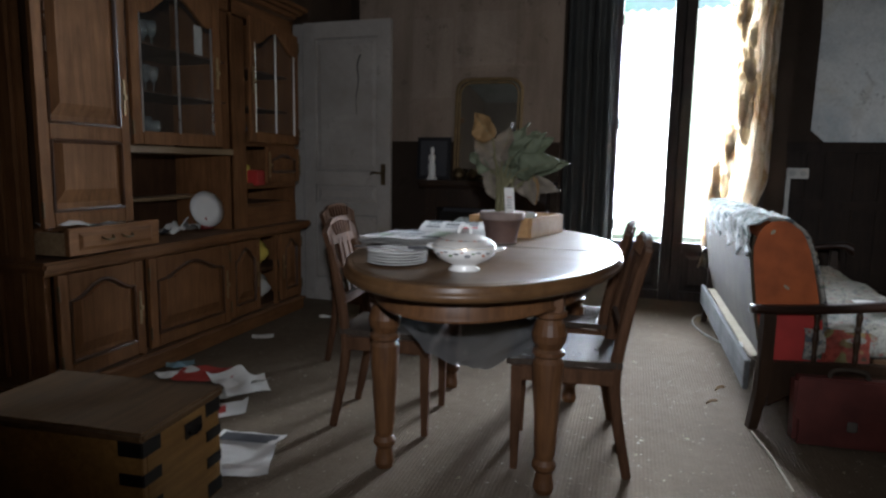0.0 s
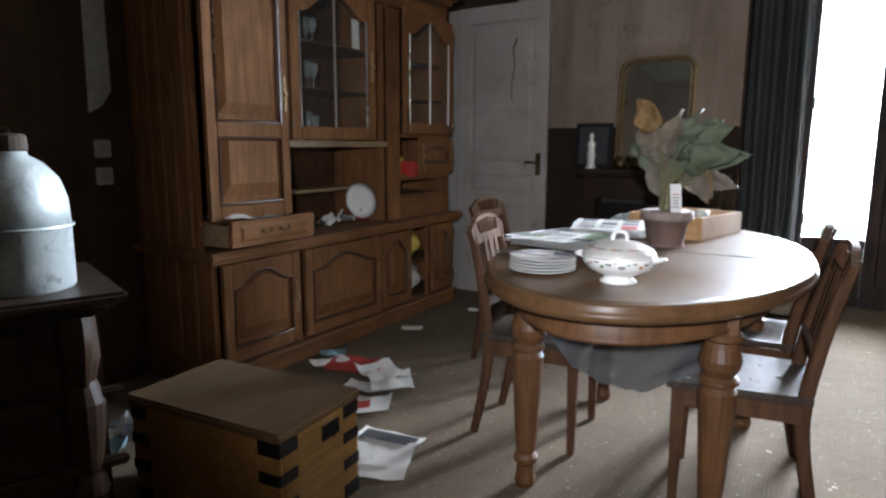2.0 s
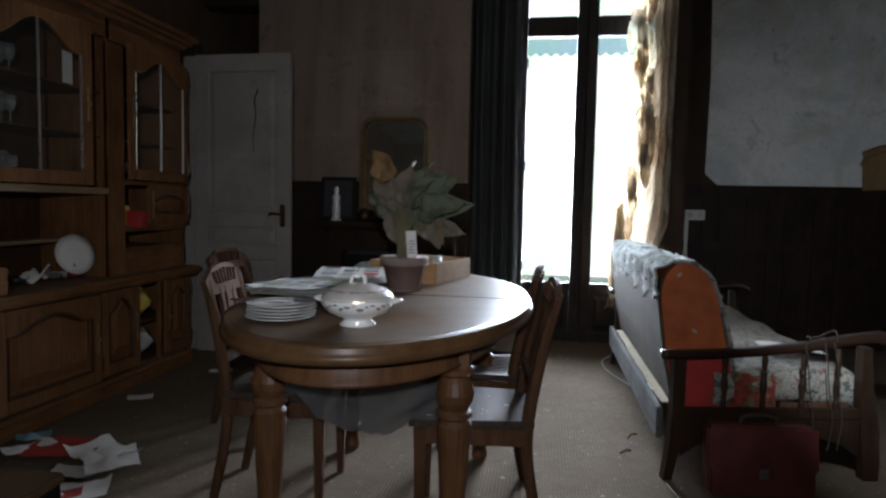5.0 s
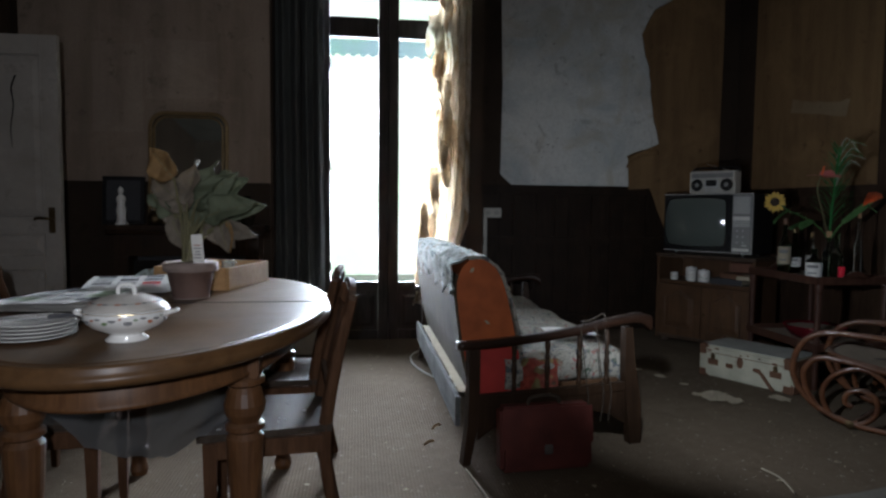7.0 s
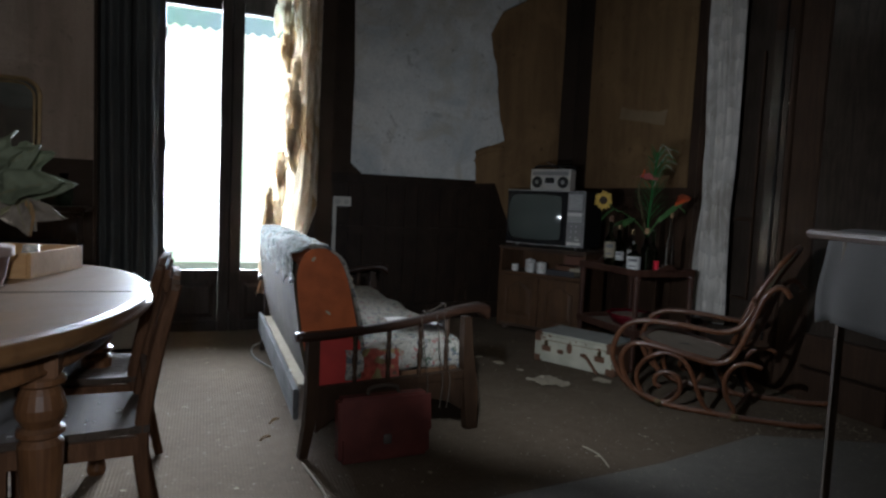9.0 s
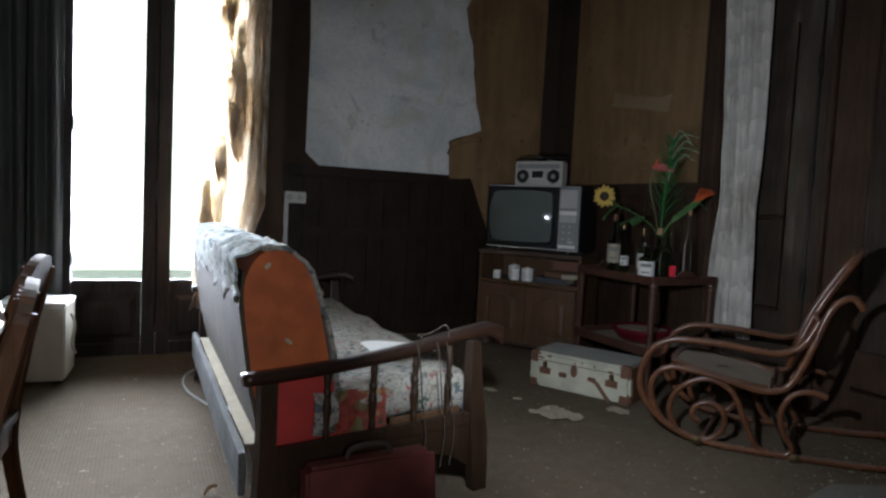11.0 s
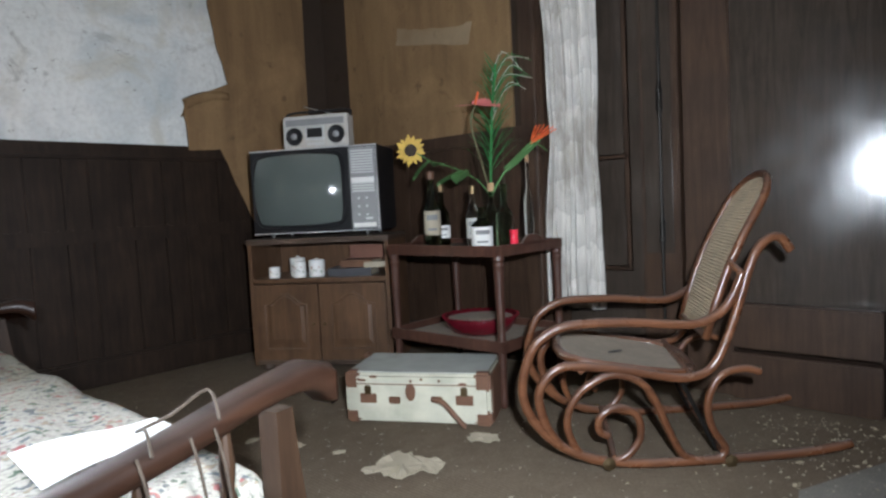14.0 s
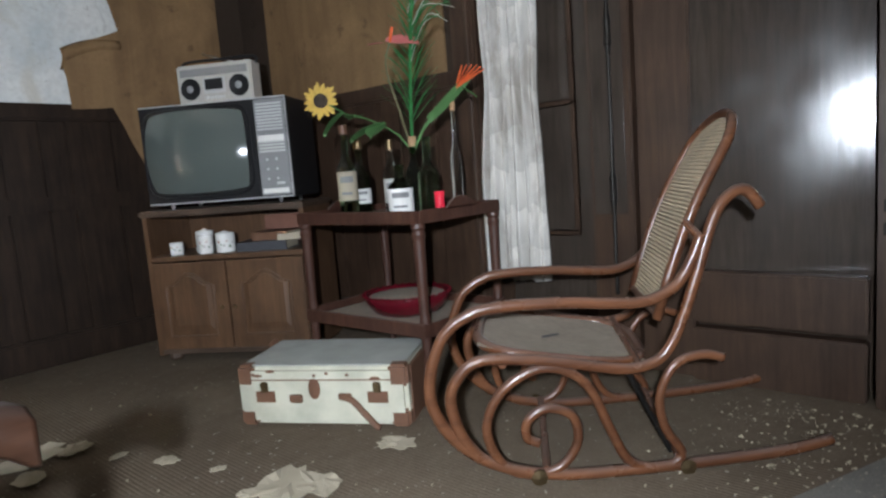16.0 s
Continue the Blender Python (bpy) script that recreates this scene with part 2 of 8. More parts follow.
def streaked(name, light, dark):
    """hanging cloth with a pattern of scalloped bands, grey streaks and blotches"""
    mat, n, l, b = material(name, 0.95, 0, 0.1)
    fine = noise_tex(n, l, coords(n, l, (1, 1, 0.12)), 20, 4, 0.6)
    blot = noise_tex(n, l, coords(n, l, (1, 1, 0.45)), 5, 5, 0.65, 0.8)
    wv = n.new("ShaderNodeTexWave")
    wv.wave_type, wv.bands_direction, wv.wave_profile = "BANDS", "Z", "SAW"
    wv.inputs["Scale"].default_value, wv.inputs["Distortion"].default_value = 1.9, 2.6
    wv.inputs["Detail"].default_value, wv.inputs["Detail Scale"].default_value = 1.0, 2.2
    l.new(coords(n, l, (1, 5, 1)), wv.inputs["Vector"])
    c0 = mix(n, l, ramp(n, l, wv.outputs["Color"], [(0.05, (0.55, 0.55, 0.55)), (0.75, (0, 0, 0))]), light, tuple(0.55 * c for c in light))
    c1 = mix(n, l, ramp(n, l, fine, [(0.38, (0, 0, 0)), (0.62, (1, 1, 1))]), c0, tuple(0.68 * c for c in light))
    c2 = mix(n, l, ramp(n, l, blot, [(0.50, (0, 0, 0)), (0.74, (0.9, 0.9, 0.9))]), c1, dark)
    l.new(c2, b.inputs["Base Color"])
    return mat



M = {
    "oak": wood("oak", (0.115, 0.050, 0.020), (0.25, 0.117, 0.048), 0.66, "z", 0.05, spec=0.1),
    "oak_x": wood("oak_x", (0.115, 0.050, 0.020), (0.25, 0.117, 0.048), 0.66, "y", 0.2, spec=0.1),
    "oak_dark": wood("oak_dark", (0.035, 0.014, 0.006), (0.10, 0.042, 0.017), 0.3, "z", 0.05, spec=0.5),
    "oak_pale": wood("oak_pale", (0.22, 0.14, 0.07), (0.40, 0.29, 0.17), 0.5, "y", 0.5),
    "oak_in": wood("oak_in", (0.06, 0.028, 0.013), (0.12, 0.058, 0.028), 0.6, "z"),
    "table": wood("table", (0.075, 0.037, 0.016), (0.145, 0.075, 0.031), 0.33, "y", 0.14, 0.6, (0.15, 0.125, 0.085), spec=0.25),
    "tableleg": wood("tableleg", (0.068, 0.028, 0.011), (0.17, 0.078, 0.031), 0.46, "z", 0.08),
    "chair": wood("chair", (0.045, 0.022, 0.012), (0.12, 0.06, 0.032), 0.8, "z", 0.2, spec=0.08),
    "seat": wood("seat", (0.03, 0.022, 0.017), (0.075, 0.058, 0.045), 0.62, "x", 0.25, 1.0, (0.10, 0.09, 0.075), spec=0.04),
    "pine": wood("pine", (0.36, 0.20, 0.09), (0.52, 0.33, 0.16), 0.6, "x", 0.15),
    "chestwood": wood("chestwood", (0.16, 0.078, 0.022), (0.28, 0.15, 0.045), 0.5, "y", 0.0, spec=0.15),
    "chesttop": wood("chesttop", (0.060, 0.032, 0.014), (0.12, 0.068, 0.031), 0.8, "y", 0.10, spec=0.08),
    "armwood": wood("armwood", (0.012, 0.0055, 0.0035), (0.036, 0.016, 0.009), 0.3, "x", 0.12, 1.0, (0.09, 0.085, 0.08), spec=0.35),
    "dimcloth": plain("dimcloth", (0.026, 0.024, 0.022), 0.95, 0, 0.35, 6, 0.3, 0.1),
    "darkwood": wood("darkwood", (0.018, 0.0095, 0.0055), (0.05, 0.027, 0.015), 0.45, "z", 0.06, spec=0.22),
    "wainscot": wood("wainscot", (0.012, 0.007, 0.0045), (0.032, 0.019, 0.012), 0.55, "z", 0.12, spec=0.15),
    "framewood": wood("framewood", (0.016, 0.012, 0.010), (0.045, 0.036, 0.030), 0.6, "z", 0.1, spec=0.2),
    "mahogany": wood("mahogany", (0.04, 0.016, 0.011), (0.09, 0.042, 0.028), 0.4, "z", 0.45),
    "bentwood": wood("bentwood", (0.058, 0.021, 0.010), (0.165, 0.066, 0.030), 0.27, "x", 0.34, 0.7, (0.22, 0.19, 0.175), spec=0.5),
    "standwood": wood("standwood", (0.070, 0.036, 0.019), (0.145, 0.078, 0.042), 0.42, "z", 0.2),
    "standtop": wood("standtop", (0.05, 0.032, 0.022), (0.10, 0.066, 0.046), 0.5, "x", 0.4),
    "doorgloss": wood("doorgloss", (0.030, 0.022, 0.017), (0.062, 0.048, 0.038), 0.16, "z", 0.0, spec=0.5),
    "doorframe": wood("doorframe", (0.030, 0.0165, 0.0105), (0.070, 0.041, 0.026), 0.42, "z", 0.0),
    "brownpaper": old_paper("brownpaper", (0.215, 0.132, 0.064), (0.105, 0.060, 0.030)),
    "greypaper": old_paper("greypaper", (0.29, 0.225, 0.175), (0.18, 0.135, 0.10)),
    "palepatch": old_paper("palepatch", (0.315, 0.25, 0.198), (0.20, 0.155, 0.12)),
    "bareplaster": old_plaster("bareplaster"),
    "palescratch": plaster("palescratch", (0.27, 0.20, 0.13), (0.20, 0.13, 0.07)),
    # white highlights of the glazing bars, put into a pale metal colour
    "glintbar": plain("glintbar", (0.72, 0.70, 0.66), 0.28, 0.85, 0.1),
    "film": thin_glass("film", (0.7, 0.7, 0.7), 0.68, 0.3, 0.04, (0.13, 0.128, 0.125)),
    "darkwall": plaster("darkwall", (0.040, 0.027, 0.019), (0.022, 0.015, 0.010)),
    # west wall's dark brown, raised to put haze over the blacks into it
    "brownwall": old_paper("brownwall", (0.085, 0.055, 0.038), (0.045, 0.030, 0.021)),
    "ceiling": plaster("ceiling", (0.20, 0.175, 0.145), (0.12, 0.10, 0.08)),
    "whitepaint": plaster("whitepaint", (0.35, 0.325, 0.295), (0.235, 0.21, 0.185), 0.6),
    "carpet": carpet("carpet", (0.102, 0.076, 0.053), (0.180, 0.140, 0.100)),
    "rug": carpet("rug", (0.15, 0.14, 0.125), (0.225, 0.21, 0.185), False),
    "iron": plain("iron", (0.02, 0.018, 0.016), 0.5, 0.8),
    "brass": plain("brass", (0.62, 0.48, 0.26), 0.28, 1.0),
    "tarnish": plain("tarnish", (0.12, 0.085, 0.045), 0.45, 0.9),
    "steel": plain("steel", (0.5, 0.5, 0.5), 0.3, 1.0),
    "zinc": old_zinc("zinc"),
    "gilt": plain("gilt", (0.29, 0.20, 0.10), 0.5, 0.5, 0.4),
    "china": plain("china", (0.72, 0.71, 0.68), 0.16, 0, 0.08, 12, 0.0),
    "china_dusty": plain("china_dusty", (0.50, 0.47, 0.43), 0.45, 0, 0.2, 30, 0.05),
    "decor_blue": plain("decor_blue", (0.12, 0.14, 0.22), 0.3),
    "decor_rust": plain("decor_rust", (0.35, 0.13, 0.07), 0.3),
    "decor_green": plain("decor_green", (0.14, 0.20, 0.10), 0.3),
    "terracotta": plain("terracotta", (0.17, 0.105, 0.085), 0.85, 0, 0.35, 14, 0.3),
    "terrarim": plain("terrarim", (0.25, 0.19, 0.165), 0.85, 0, 0.3, 14, 0.3),
    "soil": plain("soil", (0.05, 0.036, 0.025), 0.95, 0, 0.5, 60, 0.6),
    "stem": plain("stem", (0.11, 0.10, 0.05), 0.8),
    "leaf": plain("leaf", (0.088, 0.102, 0.062), 0.75, 0, 0.35, 25, 0.3),
    "leaf_dry": plain("leaf_dry", (0.13, 0.108, 0.082), 0.85, 0, 0.35, 25, 0.3),
    "leaf_brown": plain("leaf_brown", (0.19, 0.11, 0.042), 0.8, 0, 0.45, 25, 0.3),
    "paper": plain("paper", (0.66, 0.65, 0.62), 0.85, 0, 0.12, 8, 0.1),
    "papergrey": plain("papergrey", (0.40, 0.39, 0.36), 0.85, 0, 0.2, 8, 0.1),
    "paperbuff": plain("paperbuff", (0.36, 0.31, 0.23), 0.9, 0, 0.2, 8, 0.2),
    "ink": plain("ink", (0.05, 0.05, 0.055), 0.7),
    "inkgrey": plain("inkgrey", (0.19, 0.19, 0.19), 0.8),
    "red": plain("red", (0.42, 0.035, 0.03), 0.5),
    "redcard": plain("redcard", (0.40, 0.05, 0.04), 0.6),
    "yellowcard": plain("yellowcard", (0.55, 0.42, 0.08), 0.6),
    "bluecard": plain("bluecard", (0.22, 0.36, 0.42), 0.7),
    "orange": plain("orange", (0.40, 0.098, 0.027), 0.8, 0, 0.5, 11, 0.35),
    "sofared": plain("sofared", (0.36, 0.028, 0.022), 0.7, 0, 0.35, 9, 0.25),
    "sofaback": plain("sofaback", (0.066, 0.053, 0.037), 0.95, 0, 0.45, 9, 0.3, 0.05),
    "leather": plain("leather", (0.115, 0.028, 0.022), 0.5, 0, 0.6, 9, 0.4),
    "greyplank": wood("greyplank", (0.06, 0.063, 0.062), (0.12, 0.123, 0.12), 0.85, "y", spec=0.12),
    "floralseat": floral("floralseat", (0.31, 0.295, 0.255), [(0.06, 0.075, 0.09), (0.25, 0.07, 0.07), (0.055, 0.085, 0.06), (0.24, 0.19, 0.14), (0.08, 0.10, 0.12)], 30),
    "floraldark": floral("floraldark", (0.24, 0.05, 0.035), [(0.26, 0.18, 0.08), (0.06, 0.05, 0.03), (0.16, 0.14, 0.06), (0.30, 0.06, 0.04)], 13),
    "shawl": floral("shawl", (0.36, 0.41, 0.40), [(0.07, 0.13, 0.15), (0.17, 0.22, 0.22), (0.05, 0.09, 0.10), (0.20, 0.17, 0.15)], 21),
    "fringe": plain("fringe", (0.34, 0.29, 0.20), 0.95),
    "curtain": sheer("curtain", (0.80, 0.75, 0.67), (0.46, 0.34, 0.21)),
    "curtain_stained": sheer("curtain_stained", (0.76, 0.70, 0.60), (0.53, 0.44, 0.33)),
    "curtain_grey": streaked("curtain_grey", (0.62, 0.59, 0.54), (0.22, 0.19, 0.155)),
    "drape": plain("drape", (0.048, 0.051, 0.049), 0.9, 0, 0.3, 6, 0.3),
    "cane": plain("cane", (0.24, 0.185, 0.12), 0.75, 0, 0.3, 50, 0.4),
    "dustcane": plain("dustcane", (0.28, 0.23, 0.18), 0.9, 0, 0.25, 50, 0.5),
    "vellum": plain("vellum", (0.45, 0.435, 0.345), 0.6, 0, 0.42, 9, 0.25),
    "casetop": plain("casetop", (0.36, 0.37, 0.34), 0.75, 0, 0.25, 9, 0.15),
    "caseleather": plain("caseleather", (0.13, 0.062, 0.035), 0.6, 0, 0.4, 18, 0.3),
    "black": plain("black", (0.012, 0.012, 0.013), 0.4, 0, 0.3, 20, 0.05),
    "tvscreen": plain("tvscreen", (0.085, 0.10, 0.092), 0.05, 0, 0.08, 3, 0.0, 0.5),
    "tvsilver": plain("tvsilver", (0.55, 0.55, 0.54), 0.4, 0.3, 0.1),
    "tvgrey": plain("tvgrey", (0.26, 0.26, 0.26), 0.45, 0.3, 0.1),
    "radiosilver": plain("radiosilver", (0.52, 0.50, 0.46), 0.4, 0.35, 0.12),
    "bottle_green": glassy("bottle_green", (0.34, 0.55, 0.36)),
    "bottle_dark": glassy("bottle_dark", (0.16, 0.22, 0.12)),
    "bottle_clear": glassy("bottle_clear", (0.85, 0.88, 0.86)),
    # pale diffuse share puts the gleam of the glasses into the colour
    "glassware": thin_glass("glassware", (0.85, 0.90, 0.90), 0.28, 0.08, 0.28, (0.5, 0.53, 0.53)),
    "redglass": plain("redglass", (0.10, 0.006, 0.012), 0.14, 0, 0.35, 20, 0.0),
    "redplastic": plain("redplastic", (0.75, 0.03, 0.06), 0.25, 0, 0.1, 20, 0.0),
    "cabinetpane": thin_glass("cabinetpane", (0.92, 0.93, 0.92), 0.02, 0.08, 0.03),
    "windowpane": thin_glass("windowpane", (0.95, 0.98, 0.98), 0.02, 0.05, 0.02),
    "bluenet": thin_glass("bluenet", (0.45, 0.66, 0.76), 0.30, 0.3, 0.02),
    "petal": plain("petal", (0.52, 0.34, 0.07), 0.7),
    "petal_orange": plain("petal_orange", (0.70, 0.12, 0.035), 0.6),
    "petal_pink": plain("petal_pink", (0.50, 0.14, 0.13), 0.5),
    "green": plain("green", (0.022, 0.13, 0.035), 0.5, 0, 0.3),
    "greenleaf": plain("greenleaf", (0.06, 0.14, 0.045), 0.6, 0, 0.35),
    "switchwhite": plain("switchwhite", (0.50, 0.48, 0.43), 0.5, 0, 0.1, 20, 0.0),
    "enamel": plain("enamel", (0.62, 0.60, 0.54), 0.4, 0, 0.15, 9, 0.05),
    "outside": plain("outside", (0.45, 0.50, 0.42), 0.9),
    "rustcard": plain("rustcard", (0.17, 0.075, 0.05), 0.75),
    "cork": plain("cork", (0.36, 0.22, 0.12), 0.9),
}
mirror_mat, _n, _l, _b = material("mirror", 0.04, 1.0)
_b.inputs["Base Color"].default_value = (0.55, 0.60, 0.58, 1)
M["mirror"] = mirror_mat


# ---- mesh helpers ----
def thing(name, label, category, m=Matrix(), group="", kind=""):
    ob = new(name)
    ob.matrix_world = m
    return tagged(ob, label, category, group, kind)


def part(name, bm, mat, parent, label="", smooth=False):
    mesh = bpy.data.meshes.new(name)
    bmesh.ops.recalc_face_normals(bm, faces=bm.faces)
    for fc in bm.faces:
        fc.smooth = smooth
    bm.to_mesh(mesh)
    bm.free()
    mesh.materials.append(M[mat] if isinstance(mat, str) else mat)
    ob = new(name, mesh)
    if parent is not None:
        ob.parent = parent
    if label:
        ob["label"] = label
    return ob


def single(name, bm, mat, label, category, m=Matrix(), group="", kind="", smooth=False):
    ob = part(name, bm, mat, None, "", smooth)
    ob.matrix_world = m
    return tagged(ob, label, category, group, kind)


def box(bm, x0, x1, y0, y1, z0, z1, bevel=0.0):
    r = bmesh.ops.create_cube(bm, size=1, matrix=Matrix.LocRotScale(((x0 + x1) / 2, (y0 + y1) / 2, (z0 + z1) / 2), None, (abs(x1 - x0), abs(y1 - y0), abs(z1 - z0))))
    if bevel:
        ed = {e for v in r["verts"] for e in v.link_edges}
        bmesh.ops.bevel(bm, geom=list(ed), offset=bevel, segments=2, affect="EDGES", clamp_overlap=True)
    return bm


def boxm(bm, m, sx, sy, sz, bevel=0.0):
    r = bmesh.ops.create_cube(bm, size=1, matrix=m @ Matrix.Diagonal((sx, sy, sz, 1)))
    if bevel:
        ed = {e for v in r["verts"] for e in v.link_edges}
        bmesh.ops.bevel(bm, geom=list(ed), offset=bevel, segments=2, affect="EDGES", clamp_overlap=True)
    return bm


def BM():
    return bmesh.new()


def bx(*a, **k):
    return box(bmesh.new(), *a, **k)


def lathe(bm, profile, segs=24, m=Matrix(), squash=1.0):
    """turn (radius, height) pairs round z"""
    rings = []
    for r, z in profile:
        if r < 1e-5:
            rings.append([bm.verts.new(m @ Vector((0, 0, z)))])
        else:
            rings.append([bm.verts.new(m @ Vector((r * math.cos(a), squash * r * math.sin(a), z))) for a in (2 * math.pi * i / segs for i in range(segs))])
    for a, b in zip(rings, rings[1:]):
        for i in range(segs):
            j = (i + 1) % segs
            if len(a) == 1 and len(b) == 1:
                continue
            if len(a) == 1:
                bm.faces.new((a[0], b[i], b[j]))
            elif len(b) == 1:
                bm.faces.new((a[i], a[j], b[0]))
            else:
                bm.faces.new((a[i], a[j], b[j], b[i]))
    for ring, flip in ((rings[0], True), (rings[-1], False)):
        if len(ring) > 2:
            bm.faces.new(ring[::-1] if flip else ring)
    return bm


def smooth_path(pts, per=6, closed=False):
    """a soft line through the given points"""
    p = [Vector(q) for q in pts]
    out, n = [], len(p)
    for i in range(n if closed else n - 1):
        a = p[(i - 1) % n] if closed or i else p[0]
        b, c = p[i], p[(i + 1) % n]
        d = p[(i + 2) % n] if closed or i + 2 < n else p[-1]
        for k in range(per):
            t = k / per
            out.append(0.5 * (2 * b + (c - a) * t + (2 * a - 5 * b + 4 * c - d) * t * t + (3 * b - a - 3 * c + d) * t ** 3))
    if not closed:
        out.append(p[-1])
    return out


def tube(bm, pts, radius, segs=8, closed=False):
    """a round bar along pts; radius is a number or a function of 0..1"""
    pts = [Vector(q) for q in pts]
    n, rings, side = len(pts), [], None
    for i, q in enumerate(pts):
        a = pts[(i - 1) % n] if closed or i else q
        b = pts[(i + 1) % n] if closed or i + 1 < n else q
        t = (b - a).normalized() if (b - a).length > 1e-9 else Vector((0, 0, 1))
        if side is None:
            side = t.orthogonal().normalized()
        side = (side - t * side.dot(t)).normalized()
        up = t.cross(side)
        r = radius(i / max(1, n - 1)) if callable(radius) else radius
        rings.append([bm.verts.new(q + r * (math.cos(w) * side + math.sin(w) * up)) for w in (2 * math.pi * k / segs for k in range(segs))])
    for a, b in zip(rings, rings[1:] + (rings[:1] if closed else [])):
        for k in range(segs):
            bm.faces.new((a[k], a[(k + 1) % segs], b[(k + 1) % segs], b[k]))
    if not closed:
        bm.faces.new(rings[0][::-1])
        bm.faces.new(rings[-1])
    return bm


def prism(bm, outline, y0, y1, m=Matrix()):
    """an outline of (x, z) pairs pulled from y0 to y1"""
    a = [bm.verts.new(m @ Vector((x, y0, z))) for x, z in outline]
    b = [bm.verts.new(m @ Vector((x, y1, z))) for x, z in outline]
    n = len(a)
    bm.faces.new(a)
    bm.faces.new(b[::-1])
    for i in range(n):
        bm.faces.new((a[i], b[i], b[(i + 1) % n], a[(i + 1) % n]))
    return bm


def sheet(bm, nx, ny, fn):
    """a grid of nx by ny cells; fn(u, v) gives the place"""
    g = [[bm.verts.new(fn(i / nx, j / ny)) for j in range(ny + 1)] for i in range(nx + 1)]
    for i in range(nx):
        for j in range(ny):
            bm.faces.new((g[i][j], g[i + 1][j], g[i + 1][j + 1], g[i][j + 1]))
    return bm


def thicken(ob, depth):
    md = ob.modifiers.new("thickness", "SOLIDIFY")
    md.thickness, md.offset = depth, 0
    return ob


def arch(x0, x1, z0, z1, rise, steps=14):
    """outline of a panel with a cap-shaped (arched) head"""
    pts = [(x0, z0), (x1, z0)]
    for i in range(steps + 1):
        t = i / steps
        c = 0.5 - 0.5 * math.cos(2 * math.pi * min(1, max(0, (t - 0.08) / 0.84)))
        pts.append((x1 + (x0 - x1) * t, z1 - rise + rise * c ** 0.75))
    return pts


def inset_outline(pts, d):
    cx = sum(p[0] for p in pts) / len(pts)
    cz = sum(p[1] for p in pts) / len(pts)
    w = max(p[0] for p in pts) - min(p[0] for p in pts)
    h = max(p[1] for p in pts) - min(p[1] for p in pts)
    return [(cx + (x - cx) * (1 - 2 * d / w), cz + (z - cz) * (1 - 2 * d / h)) for x, z in pts]


def raised_panel(bm, outline, y, depth, bevel, m=Matrix()):
    """raised field with sloping edges; stands out towards -y"""
    a = [bm.verts.new(m @ Vector((x, y, z))) for x, z in outline]
    b = [bm.verts.new(m @ Vector((x, y - depth, z))) for x, z in inset_outline(outline, bevel)]
    n = len(a)
    bm.faces.new(b[::-1])
    for i in range(n):
        bm.faces.new((a[i], a[(i + 1) % n], b[(i + 1) % n], b[i]))
    return bm


def moulding(bm, outline, y, r, m=Matrix()):
    return tube(bm, [m @ Vector((x, y, z)) for x, z in outline], r, 6, True)


# ---- structure ----
CEIL = 3.30


def struct(name, bm, mat, label, category, smooth=False):
    return single(name, bm, mat, label, category, kind="structure", smooth=smooth)


struct("floor", sheet(BM(), 60, 60, lambda u, v: Vector((-3.2 + 7.6 * u, -1.6 + 8.0 * v, 0.004 * noise.noise(Vector((u * 14, v * 14, 0)))- 0.004))), "carpet", "worn grey-brown ribbed carpet strewn with flakes", "floor", True)
struct("ground", bx(-40, 40, 6.9, 80, -0.3, -0.12), "outside", "pale ground outside the french window", "ground")
# out of view; its tone is lowered to cut bounced light
struct("ceiling", bx(-3.2, 4.2, -1.6, 7.2, CEIL, CEIL + 0.12), "ceiling", "stained plaster ceiling", "ceiling")
struct("wall_west", bx(-2.86, -2.72, -1.6, 7.2, 0, CEIL), "brownwall", "unseen back wall, dark to cut bounced light behind the dresser", "wall")
# unseen wall behind the visitor, coloured dark to cut bounced light
struct("wall_south", bx(-2.72, 4.0, -1.6, -1.46, 0, CEIL), "darkwall", "unseen back wall, dark to cut bounced light", "wall")
struct("wall_east", bx(3.86, 4.0, -1.46, 6.2, 0, CEIL), "darkwall", "dark panelled wall with the closed doors", "wall")

# wall with the mirror: papered above, dark dado below, beside the dark doorway
wm = struct("wall_north", bx(-2.22, -0.43, 5.50, 5.64, 0, CEIL), "greypaper", "faded brown wallpaper over a dark dado", "wall")
part("dado", bx(-2.22, -0.43, 5.485, 5.497, 0.0, 1.29), "darkwall", wm, "dark brown dado")
for k, (x0, x1, z0, z1) in enumerate(((-1.72, -1.36, 1.66, 2.32), (-1.34, -0.82, 1.92, 2.36))):
    part("pale_patch", sheet(BM(), 6, 6, lambda u, v: Vector((x0 + (x1 - x0) * u + 0.02 * noise.noise(Vector((u * 3, v * 3, k))), 5.496, z0 + (z1 - z0) * v + 0.02 * noise.noise(Vector((v * 3, u * 3, k + 5)))))), "palepatch", wm, "paler patch where a picture hung")
struct("wall_passage", bx(-2.72, -0.5, 6.4, 6.5, 0, CEIL), "darkwall", "dark wall of the passage behind the door", "wall")
struct("lintel", bx(-2.72, -2.22, 5.50, 5.64, 2.75, CEIL), "darkwall", "dark lintel over the doorway", "trim")

# window wall, with the opening of the french window
ww = struct("wall_window", bx(-0.41, -0.10, 5.72, 6.0, 0, CEIL), "darkwall", "dark wall round the french window", "wall")
part("pier", bx(1.16, 1.30, 5.72, 6.0, 0, CEIL), "darkwall", ww)
part("head", bx(-0.10, 1.16, 5.72, 6.0, 3.22, CEIL), "darkwall", ww)
